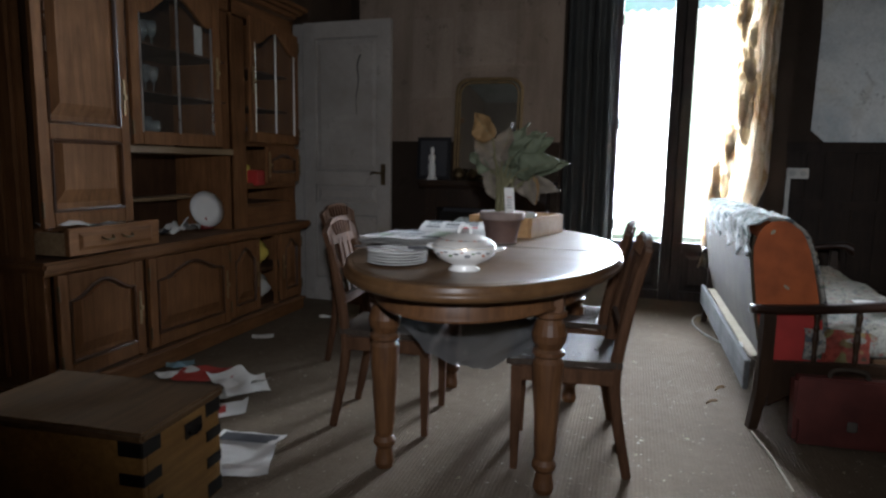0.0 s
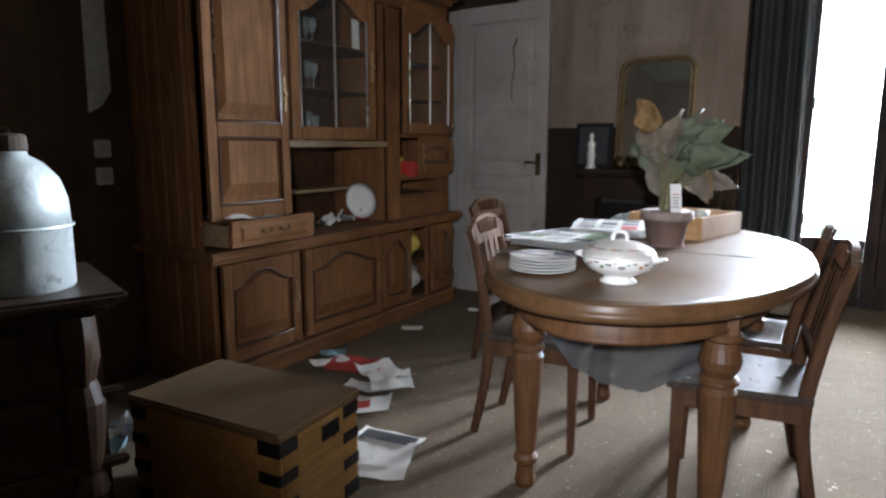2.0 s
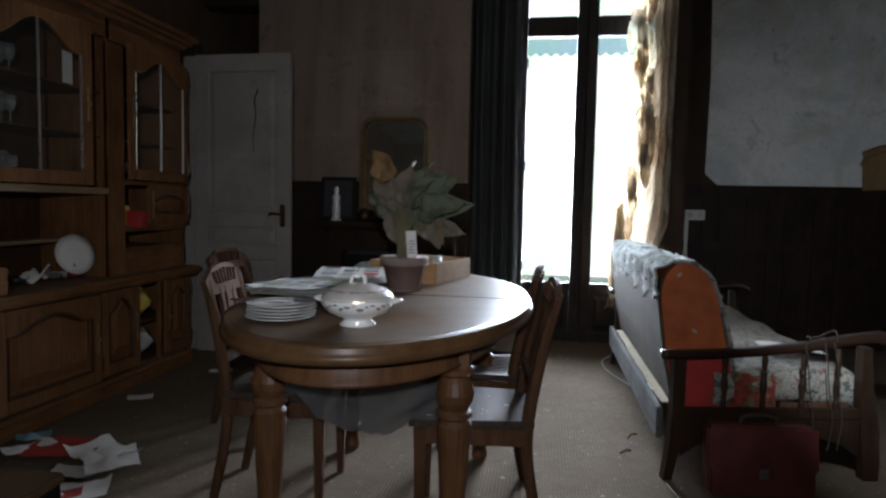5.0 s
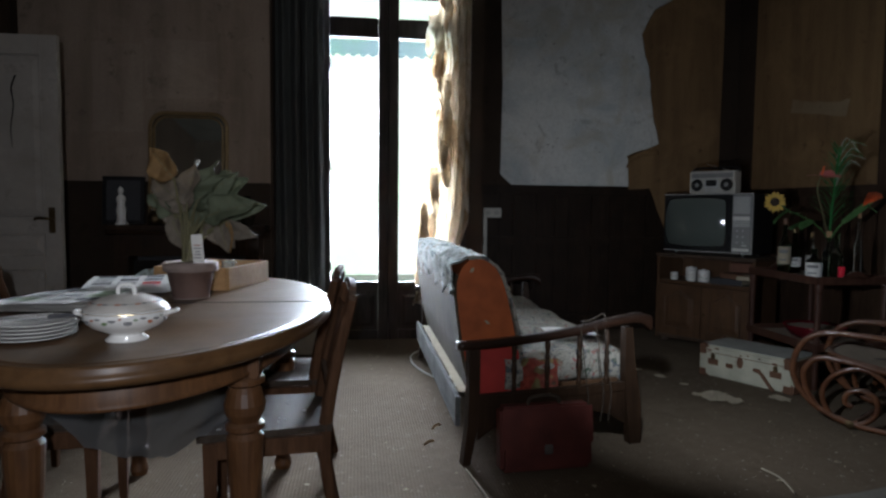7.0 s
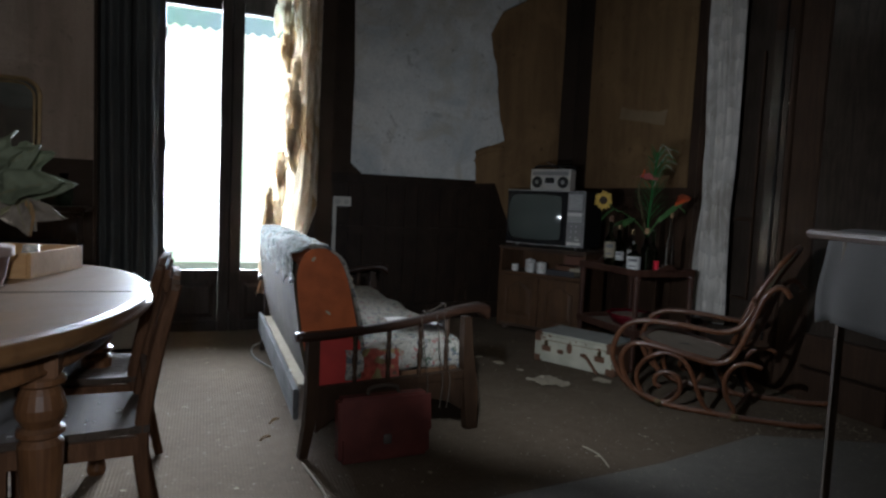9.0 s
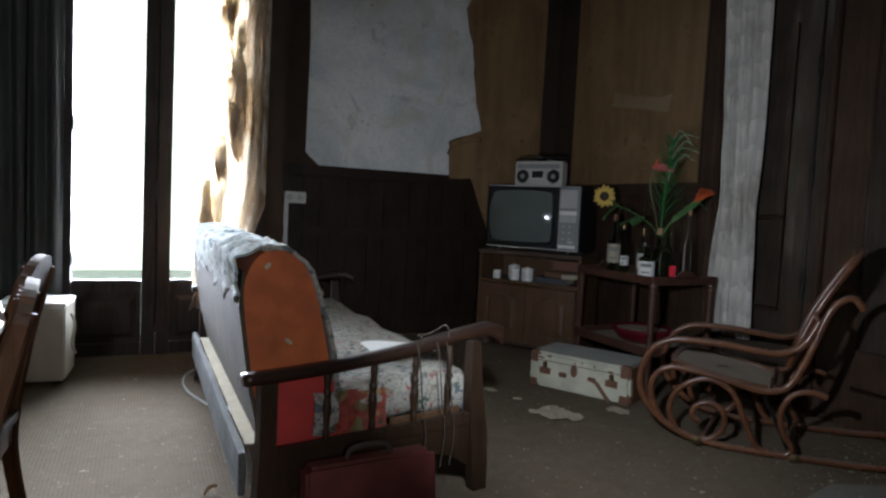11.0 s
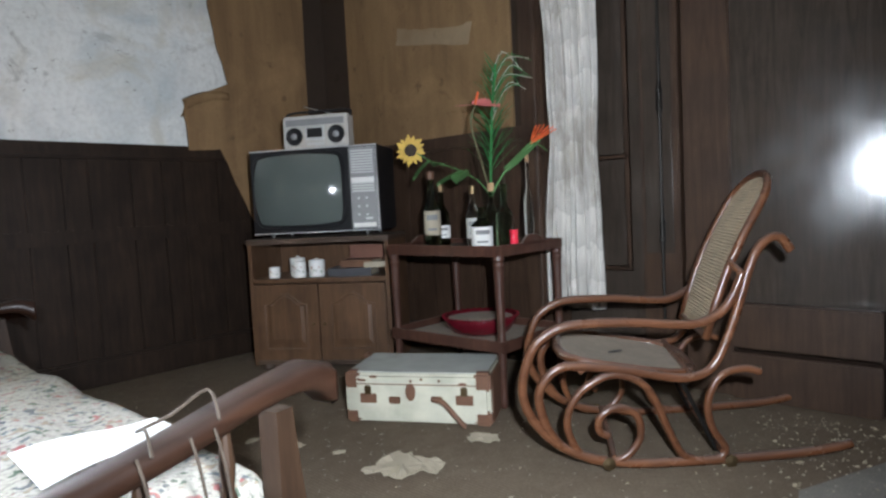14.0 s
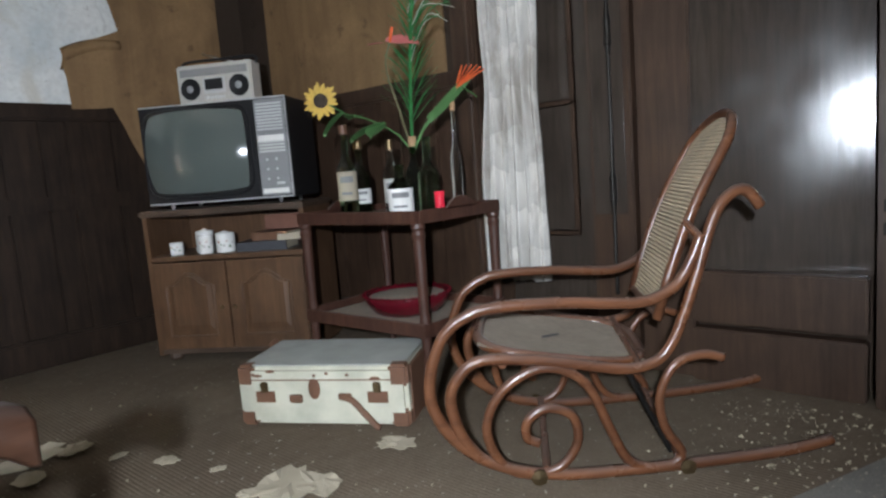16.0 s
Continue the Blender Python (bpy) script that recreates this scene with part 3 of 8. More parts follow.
struct("wall_recess", bx(-0.43, -0.41, 5.505, 6.0, 0, CEIL), "darkwall", "dark side of the window recess", "wall")

wf = struct("window_1", BM(), "framewood", "tall dark-framed french window with bright panes", "window")


def vbar(x0, x1, z0, z1, y0=5.70, y1=5.77, name="stile"):
    part(name, bx(x0, x1, y0, y1, z0, z1, bevel=0.006), "framewood", wf)


vbar(-0.10, 0.018, 0.0, 3.22, name="jamb")
vbar(0.985, 1.16, 0.0, 3.22, name="jamb")
vbar(0.414, 0.497, 0.0, 3.22, 5.685, 5.765)
vbar(0.500, 0.580, 0.0, 3.22, 5.685, 5.765)
vbar(0.44, 0.55, 0.15, 3.0, 5.668, 5.686, "cover_strip")
for x0, x1 in ((0.02, 0.412), (0.582, 0.983)):
    vbar(x0, x1, 2.50, 2.655, name="transom")
    vbar(x0, x1, 3.14, 3.22, name="rail")
    vbar(x0, x1, 0.41, 0.487, name="rail")
    vbar(x0, x1, 0.0, 0.08, name="rail")
    p = BM()
    box(p, x0, x1, 5.725, 5.755, 0.08, 0.41)
    raised_panel(p, [(x0 + 0.03, 0.11), (x1 - 0.03, 0.11), (x1 - 0.03, 0.38), (x0 + 0.03, 0.38)], 5.725, 0.014, 0.03)
    part("lower_panel", p, "framewood", wf)
    for z0, z1 in ((0.49, 2.495), (2.66, 3.135)):
        g = part("pane", bx(x0, x1, 5.740, 5.744, z0, z1), "windowpane", wf)
        g.visible_shadow = False
    part("valance", sheet(BM(), 20, 3, lambda u, v: Vector((x0 + (x1 - x0) * u, 5.757 + 0.006 * math.sin(u * 40), 2.49 - 0.13 * v * (1 + 0.1 * math.sin(u * 30))))), "bluenet", wf, "faded blue net strip on the pane")
for z in (0.62, 1.45, 2.28):
    part("hinge", lathe(BM(), [(0.009, z - 0.04), (0.009, z + 0.04)], 8, Matrix.Translation((0.02, 5.69, 0))), "iron", wf)
part("espagnolette", tube(BM(), [(0.495, 5.655, 0.2), (0.495, 5.655, 2.95)], 0.007), "iron", wf)
part("window_handle", bx(0.485, 0.505, 5.63, 5.655, 1.0, 1.12, bevel=0.006), "iron", wf)

# wall with the bare plaster and the torn paper
wp = struct("wall_plaster", bx(1.30, 3.86, 6.03, 6.2, 0, CEIL), "bareplaster", "bare grey plaster where wallpaper was torn off", "wall")
struct("wall_return", bx(1.20, 1.30, 6.0, 6.2, 0, CEIL), "darkwall", "dark return beside the window", "wall")
part("dark_border", prism(BM(), [(1.30, 0.0), (1.62, 1.33), (1.52, 1.42), (1.53, 2.2), (1.50, CEIL), (1.30, CEIL)], 6.022, 6.028), "darkwall", wp, "dark papered border")


def torn(points, rough=0.012, per=5):
    """outline whose edges are ragged like torn paper"""
    out = []
    n = len(points)
    for i in range(n):
        a, b = Vector(points[i]), Vector(points[(i + 1) % n])
        for k in range(per):
            q = a.lerp(b, k / per)
            j = rough * noise.noise(Vector((q.x * 9, q.y * 9, i)))
            out.append((q.x + j, q.y + 0.7 * j))
    return out


part("torn_paper", prism(BM(), torn([(2.72, 1.30), (2.70, 1.50), (2.74, 1.61), (3.00, 1.72), (2.93, 2.05), (2.88, 2.40), (2.80, 2.70), (2.92, 2.92), (3.16, 3.06), (3.20, 3.28), (3.60, 3.28), (3.60, 0.80), (3.13, 0.82), (2.92, 1.31)], 0.014), 5.966, 5.972), "brownpaper", wp, "brown wallpaper hanging torn from the plaster")
fl = part("curled_flap", sheet(BM(), 10, 6, lambda u, v: Vector((2.70 + 0.30 * u, 6.0 - 0.05 * math.sin(v * 2.6), 1.50 + 0.05 * u * (2 - u) * 2 + 0.10 * v * (1 - 0.3 * u)))), "brownpaper", wp, "curled flap of brown paper", True)
thicken(fl, 0.003)
part("dado_back", bx(1.305, 3.60, 6.0205, 6.0290, 0.0, 1.30), "wainscot", wp)
part("corner_strip", bx(3.60, 3.785, 5.99, 6.029, 0, CEIL, bevel=0.004), "darkwall", wp)
# dado of upright boards
for i in range(13):
    x0 = 1.33 + i * 0.175
    if x0 > 3.45:
        break
    part("board", bx(x0 + 0.004, x0 + 0.171, 6.008, 6.026, 0.14, 1.24, bevel=0.004), "wainscot", wp)
for x0 in (1.68, 2.20, 2.72, 3.24):
    part("stile", bx(x0 - 0.045, x0 + 0.045, 5.992, 6.010, 0.14, 1.24, bevel=0.006), "wainscot", wp)
part("dado_rail", bx(1.31, 3.05, 5.975, 6.025, 1.24, 1.325, bevel=0.012), "wainscot", wp, "dark dado rail")
part("middle_rail", bx(1.31, 3.50, 5.988, 6.012, 0.78, 0.86, bevel=0.006), "wainscot", wp)
part("skirting", bx(1.31, 3.60, 5.97, 6.025, 0.0, 0.15, bevel=0.012), "wainscot", wp, "dark skirting board")

# east side: papered panel over a dado, doorpost, panelled doors
we = struct("panelling", bx(3.78, 3.855, 4.16, 6.02, 0.0, CEIL), "darkwall", "brown papered panel over a dark boarded dado", "wall")
part("paper_panel", bx(3.768, 3.779, 4.33, 5.71, 1.30, CEIL), "brownpaper", we, "brown papered panel with a scratched patch")
part("torn_strip", prism(BM(), torn([(4.62, 1.80), (5.22, 1.92), (5.20, 2.02), (5.05, 1.98), (4.70, 1.92), (4.60, 1.93)], 0.02), -3.766, -3.762, Matrix.Rotation(radians(90), 4, "Z")), "palescratch", we, "pale scratched streak in the paper")
# lamplight put into the colour: boards and rail paler than the wainscot
for i in range(9):
    y0 = 4.22 + i * 0.19
    part("board", bx(3.762, 3.779, y0 + 0.004, y0 + 0.186, 0.16, 1.22, bevel=0.004), "doorframe", we)
    if i % 2 == 0:
        part("board_panel", bx(3.752, 3.764, y0 + 0.04, y0 + 0.15, 0.62, 1.14, bevel=0.006), "doorframe", we)
part("dado_rail", bx(3.74, 3.775, 4.20, 6.0, 1.22, 1.30, bevel=0.01), "doorframe", we)
part("skirting", bx(3.745, 3.78, 4.20, 6.0, 0.0, 0.15, bevel=0.01), "wainscot", we)
part("doorpost", bx(3.70, 3.80, 4.10, 4.24, 0, CEIL, bevel=0.008), "doorframe", we, "brown moulded doorpost")
part("doorpost_bead", tube(BM(), [(3.70, 4.14, 0.0), (3.70, 4.14, CEIL)], 0.012), "doorframe", we)

dd = struct("door_1", BM(), "doorframe", "closed dark panelled double door with glossy panels", "door")
dd.matrix_world = pose(3.80, 3.72, 0, 0, 0, 0)


def leaf_box(name, y0, y1, z0, z1, x0=-0.05, x1=0.0, mat="doorframe", bevel=0.006, tilt=0.0):
    o = part(name, bx(x0, x1, y0, y1, z0, z1, bevel=bevel), mat, dd)
    o.matrix_local = Matrix.Rotation(radians(tilt), 4, "Z")
    return o


leaf_box("leaf_stile", 0.30, 0.40, 0, 2.9)
leaf_box("leaf_panel", -0.12, 0.30, 0.16, 2.75, -0.028, -0.008, "doorgloss")
leaf_box("leaf_bead", -0.06, -0.03, 0.55, 2.2, -0.040, -0.028, "doorframe", 0.008)
leaf_box("leaf_bead", 0.20, 0.23, 0.55, 2.2, -0.040, -0.028, "doorframe", 0.008)
leaf_box("leaf_bead", -0.06, 0.23, 0.53, 0.555, -0.040, -0.028, "doorframe", 0.008)
leaf_box("leaf_bead", -0.06, 0.23, 1.07, 1.095, -0.040, -0.028, "doorframe", 0.008)
leaf_box("leaf_rail", -0.12, 0.30, 0.0, 0.16)
leaf_box("leaf_stile", -0.30, -0.12, 0, 2.9)
# thin glossy panel added over the stile, tilted to mirror the window
vp = leaf_box("varnished_panel", -0.27, -0.14, 0.62, 2.30, -0.008, 0.0, "doorgloss", 0.002)
vp.matrix_local = Matrix.Translation((-0.052, -0.205, 0)) @ Matrix.Rotation(radians(3.8), 4, "Z") @ Matrix.Translation((0, 0.205, 0))
for z in (0.72, 1.32, 1.92):
    part("hinge", lathe(BM(), [(0.004, z - 0.11), (0.012, z - 0.05), (0.015, z - 0.045), (0.012, z), (0.015, z + 0.045), (0.012, z + 0.05), (0.004, z + 0.11)], 10, Matrix.Translation((-0.062, -0.22, 0))), "iron", dd, "turned iron hinge")
part("hinge_rod", tube(BM(), [(-0.062, -0.22, 0.3), (-0.062, -0.22, 2.85)], 0.008), "iron", dd)
leaf_box("leaf_stile", -0.52, -0.32, 0, 2.9, -0.055, -0.005, tilt=0)
gl = leaf_box("glossy_panel", -1.07, -0.48, 0.40, 2.62, -0.024, -0.004, "doorgloss", 0.003)
gl.matrix_local = Matrix.Translation((-0.02, -0.5, 0)) @ Matrix.Rotation(radians(7.8), 4, "Z") @ Matrix.Translation((0, 0.5, 0))
leaf_box("leaf_rail", -1.06, -0.52, 0.22, 0.41, -0.075, -0.02)
leaf_box("leaf_rail", -1.06, -0.52, 0.0, 0.20, -0.085, -0.02)
leaf_box("leaf_stile", -1.30, -1.085, 0, 2.9, -0.11, -0.02)
leaf_box("leaf_panel", -2.4, -1.32, 0, 2.9, -0.05, -0.01, "doorgloss")
for z in (0.55, 0.62):
    leaf_box("keyhole_plate", -1.12, -1.10, z, z + 0.04, -0.115, -0.11, "iron", 0.002)

# open white door at the passage
wd = thing("door_2", "open panelled door in dirty white paint", "door", pose(-2.33, 4.71, 0, 0, 0, -2), kind="structure")
DW, DH = 0.735, 2.15
box_parts = [("stile", 0, 0.10, 0, DH), ("stile", DW - 0.10, DW, 0, DH), ("rail", 0.10, DW - 0.10, 0, 0.18), ("rail", 0.10, DW - 0.10, 0.70, 0.78), ("rail", 0.10, DW - 0.10, 0.93, 1.03), ("rail", 0.10, DW - 0.10, 2.03, DH)]
for nm, x0, x1, z0, z1 in box_parts:
    part(nm, bx(x0, x1, -0.02, 0.02, z0, z1, bevel=0.003), "whitepaint", wd)
for z0, z1 in ((0.18, 0.70), (0.78, 0.93), (1.03, 2.03)):
    p = BM()
    box(p, 0.10, DW - 0.10, -0.008, 0.008, z0, z1)
    o = [(0.12, z0 + 0.02), (DW - 0.12, z0 + 0.02), (DW - 0.12, z1 - 0.02), (0.12, z1 - 0.02)]
    raised_panel(p, o, -0.008, 0.008, 0.03)
    moulding(p, [(0.105, z0 + 0.005), (DW - 0.105, z0 + 0.005), (DW - 0.105, z1 - 0.005), (0.105, z1 - 0.005)], -0.012, 0.008)
    part("panel", p, "whitepaint", wd)
hp = BM()
tube(hp, smooth_path([(DW - 0.055, -0.02, 1.02), (DW - 0.055, -0.06, 1.02), (DW - 0.12, -0.065, 1.025), (DW - 0.14, -0.06, 1.015)], 4), 0.009)
part("door_handle", hp, "tarnish", wd, "tarnished lever handle")
part("lock_plate", bx(DW - 0.075, DW - 0.035, -0.026, -0.019, 0.93, 1.09, bevel=0.003), "tarnish", wd)
part("stain", tube(BM(), smooth_path([(0.49, -0.02, 1.90), (0.465, -0.024, 1.82), (0.475, -0.023, 1.72), (0.455, -0.023, 1.58), (0.46, -0.022, 1.46)], 4), lambda t: 0.004 * (1 - t) + 0.0015, 6), "iron", wd, "dark hook and hanging cord")
wj = struct("doorcase", bx(-2.72, -2.35, 4.72, 4.80, 0, 2.15, bevel=0.004), "whitepaint", "white-painted doorcase board beside the dresser", "trim")

# rug and seam on the floor
struct("rug", prism(BM(), [(1.3, 2.50), (2.2, 2.60), (2.92, 2.76), (3.5, 2.50), (3.5, 0.0), (1.3, 0.0)], -0.007, 0.001, Matrix.Rotation(radians(-90), 4, "X")), "rug", "pale worn rug on the carpet", "rug")


# ---- table ----
def oval(a, b, n=72):
    return [(a * math.cos(2 * math.pi * i / n), b * math.sin(2 * math.pi * i / n)) for i in range(n)]


def oval_band(bm, a, b, rows, n=72):
    """stack of ovals: rows of (inset, z)"""
    rings = [[bm.verts.new((x, y, z)) for x, y in oval(a - d, b - d, n)] for d, z in rows]
    for p, q in zip(rings, rings[1:]):
        for i in range(n):
            bm.faces.new((p[i], p[(i + 1) % n], q[(i + 1) % n], q[i]))
    return rings


def shade_sides(ob):
    for poly in ob.data.polygons:
        poly.use_smooth = abs(poly.normal.z) < 0.95
    return ob


def dining_table():
    t = thing("dining_table", "oval dark wooden dining table, dusty top, turned legs", "table", pose(-0.36, 2.68, 0))
    A, B, H = 0.51, 0.885, 0.775
    p = BM()
    r = oval_band(p, A, B, [(0.05, H - 0.055), (0.012, H - 0.052), (0.0, H - 0.040), (0.004, H - 0.026), (0.012, H - 0.020), (0.008, H - 0.010), (0.016, H - 0.003), (0.030, H - 0.002), (0.034, H)])
    p.faces.new(r[-1])
    p.faces.new(r[0][::-1])
    shade_sides(part("tabletop", p, "table", t, "dusty oval top with a moulded edge"))
    p = BM()
    r = oval_band(p, A, B, [(0.115, H - 0.05), (0.115, H - 0.118), (0.108, H - 0.122), (0.110, H - 0.132), (0.128, H - 0.135), (0.14, H - 0.06)])
    part("apron", p, "tableleg", t, "curved apron", True)
    part("leaf_seam", bx(-A + 0.06, A - 0.06, -0.0015, 0.0015, H, H + 0.0015), "ink", t)
    prof = [(0.030, 0.0), (0.036, 0.02), (0.030, 0.05), (0.028, 0.075), (0.040, 0.09), (0.041, 0.105), (0.030, 0.12), (0.034, 0.14), (0.050, 0.40), (0.052, 0.46), (0.040, 0.475), (0.054, 0.485), (0.054, 0.497), (0.040, 0.505), (0.054, 0.53), (0.058, 0.555), (0.048, 0.59), (0.040, 0.605), (0.056, 0.615), (0.056, 0.628), (0.045, 0.635)]
    for sx in (-1, 1):
        for sy in (-1, 1):
            q = lathe(BM(), prof, 20, Matrix.Translation((0.29 * sx, 0.44 * sy, 0)))
            box(q, 0.29 * sx - 0.045, 0.29 * sx + 0.045, 0.44 * sy - 0.045, 0.44 * sy + 0.045, 0.632, 0.722, bevel=0.005)
            part("leg", q, "tableleg", t, smooth=False)
    for sx in (-1, 1):
        part("slide_rail", bx(0.20 * sx - 0.03, 0.20 * sx + 0.03, -0.62, 0.62, 0.64, 0.71, bevel=0.004), "darkwood", t)
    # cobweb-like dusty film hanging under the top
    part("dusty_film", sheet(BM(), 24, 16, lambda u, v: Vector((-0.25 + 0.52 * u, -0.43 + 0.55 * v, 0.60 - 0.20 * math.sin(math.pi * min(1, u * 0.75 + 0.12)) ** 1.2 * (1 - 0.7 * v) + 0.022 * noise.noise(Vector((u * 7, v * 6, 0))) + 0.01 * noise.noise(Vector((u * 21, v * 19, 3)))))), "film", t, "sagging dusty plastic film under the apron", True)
    return t


dining_table()


# ---- dining chairs ----
def dining_chair(m, label, ribs=False):
    """faces -y; base at the middle of the seat"""
    c = thing("dining_chair", label, "chair", m, "chairs round the table")
    W, D, S = 0.40, 0.40, 0.45
    for sx in (-1, 1):
        lg = BM()
        boxm(lg, Matrix.Translation((sx * (W / 2 - 0.03), -D / 2 + 0.035, (S - 0.02) / 2)), 0.042, 0.042, S - 0.02, 0.004)
        for vv in lg.verts:
            if vv.co.z < 0.1:
                vv.co.x = sx * (W / 2 - 0.03) + (vv.co.x - sx * (W / 2 - 0.03)) * 0.62
                vv.co.y = -D / 2 + 0.035 + (vv.co.y + D / 2 - 0.035) * 0.62
        part("front_leg", lg, "chair", c)
        part("back_post", tube(BM(), smooth_path([(sx * (W / 2 - 0.045), D / 2 + 0.035, 0), (sx * (W / 2 - 0.045), D / 2 - 0.015, 0.28), (sx * (W / 2 - 0.045), D / 2 - 0.02, S), (sx * (W / 2 - 0.055), D / 2 + 0.02, 0.70), (sx * (W / 2 - 0.07), D / 2 + 0.07, 0.90)], 5), lambda t: 0.017 + 0.005 * math.sin(math.pi * t), 8), "chair", c)
        part("side_rail", bx(sx * (W / 2 - 0.03) - 0.011, sx * (W / 2 - 0.03) + 0.011, -D / 2 + 0.05, D / 2 - 0.03, S - 0.08, S - 0.02, bevel=0.003), "chair", c)
    part("front_rail", bx(-W / 2 + 0.04, W / 2 - 0.04, -D / 2 + 0.024, -D / 2 + 0.046, S - 0.085, S - 0.02, bevel=0.003), "chair", c)
    part("back_rail", bx(-W / 2 + 0.06, W / 2 - 0.06, D / 2 - 0.035, D / 2 - 0.012, S - 0.08, S - 0.02, bevel=0.003), "chair", c)
    p = BM()
    sheet(p, 12, 12, lambda u, v: Vector(((u - 0.5) * (W - 0.05 * v), -D / 2 + D * v, S - 0.004 * math.sin(math.pi * u) * math.sin(math.pi * v))))
    o = part("seat", p, "seat", c, "dusty scuffed dark seat")
    thicken(o, 0.022)
    for k in range(13 if ribs else 0):
        x = -0.15 + k * 0.025
        part("seat_rib", tube(BM(), [(x, -D / 2 + 0.03, S + 0.010), (x, D / 2 - 0.05, S + 0.010)], 0.004, 6), "seat", c)
    random.seed(31)
    for k in range(0 if ribs else 14):
        x, y, r = random.uniform(-0.15, 0.15), random.uniform(-0.15, 0.13), random.uniform(0.004, 0.014)
        part("plaster_flake", lathe(BM(), [(r, 0.0), (r * 0.8, 0.003), (0, 0.004)], 5, Matrix.Translation((x, y, S + 0.009)) @ Matrix.Rotation(k * 1.3, 4, "Z") @ Matrix.Diagonal((1, 0.5, 1, 1))), "papergrey", c)
    # crest with a carved arch, shoulder rail and pierced splat
    tilt = Matrix.Translation((0, D / 2 + 0.062, 0.88)) @ Matrix.Rotation(radians(-13), 4, "X")
    out = [(-0.155, -0.055), (0.155, -0.055), (0.165, 0.005), (0.14, 0.022), (0.12, 0.030)] + [(0.11 * math.cos(a), 0.034 + 0.030 * math.sin(a)) for a in (math.pi * k / 8 for k in range(9))] + [(-0.12, 0.030), (-0.14, 0.022), (-0.165, 0.005)]
    part("crest", prism(BM(), out, -0.011, 0.011, tilt), "chair", c, "carved crest rail")
    for k in range(-3, 4):
        part("crest_bead", tube(BM(), [tilt @ Vector((0.026 * k, -0.014, -0.015)), tilt @ Vector((0.03 * k, -0.014, 0.048 - 0.004 * abs(k)))], 0.006, 6), "chair", c)
    part("lower_rail", bx(-0.15, 0.15, D / 2 - 0.02, D / 2 - 0.002, 0.565, 0.61, bevel=0.004), "chair", c)
    for k, x in enumerate((-0.055, 0.055)):
        sp = BM()
        boxm(sp, Matrix.Translation((x, D / 2 + 0.022, 0.72)) @ Matrix.Rotation(radians(-11), 4, "X"), 0.032, 0.012, 0.27, 0.003)
        part("splat", sp, "chair", c)
    sp = BM()
    boxm(sp, Matrix.Translation((0, D / 2 + 0.022, 0.72)) @ Matrix.Rotation(radians(-11), 4, "X"), 0.05, 0.012, 0.27, 0.003)
    part("splat", sp, "chair", c)
    for o in c.children:
        o.data.transform(Matrix.Diagonal((1, 1, 0.92, 1)))
    return c


c1 = dining_chair(pose(-0.05, 2.56, 0, 0, 0, -84), "dark wooden dining chair pushed under the dusty table")
dining_chair(pose(-0.10, 3.12, 0, 0, 0, -93), "dark wooden dining chair with a ribbed seat beside the table", True)
for m, lb in ((pose(-0.77, 2.68, 0, 0, 0, 95), "dark wooden dining chair drawn up near the newspapers"), (pose(-1.17, 3.42, 0, 0, 0, 84), "dark wooden dining chair standing near the white door")):
    tagged(copy_thing(c1, m), lb)


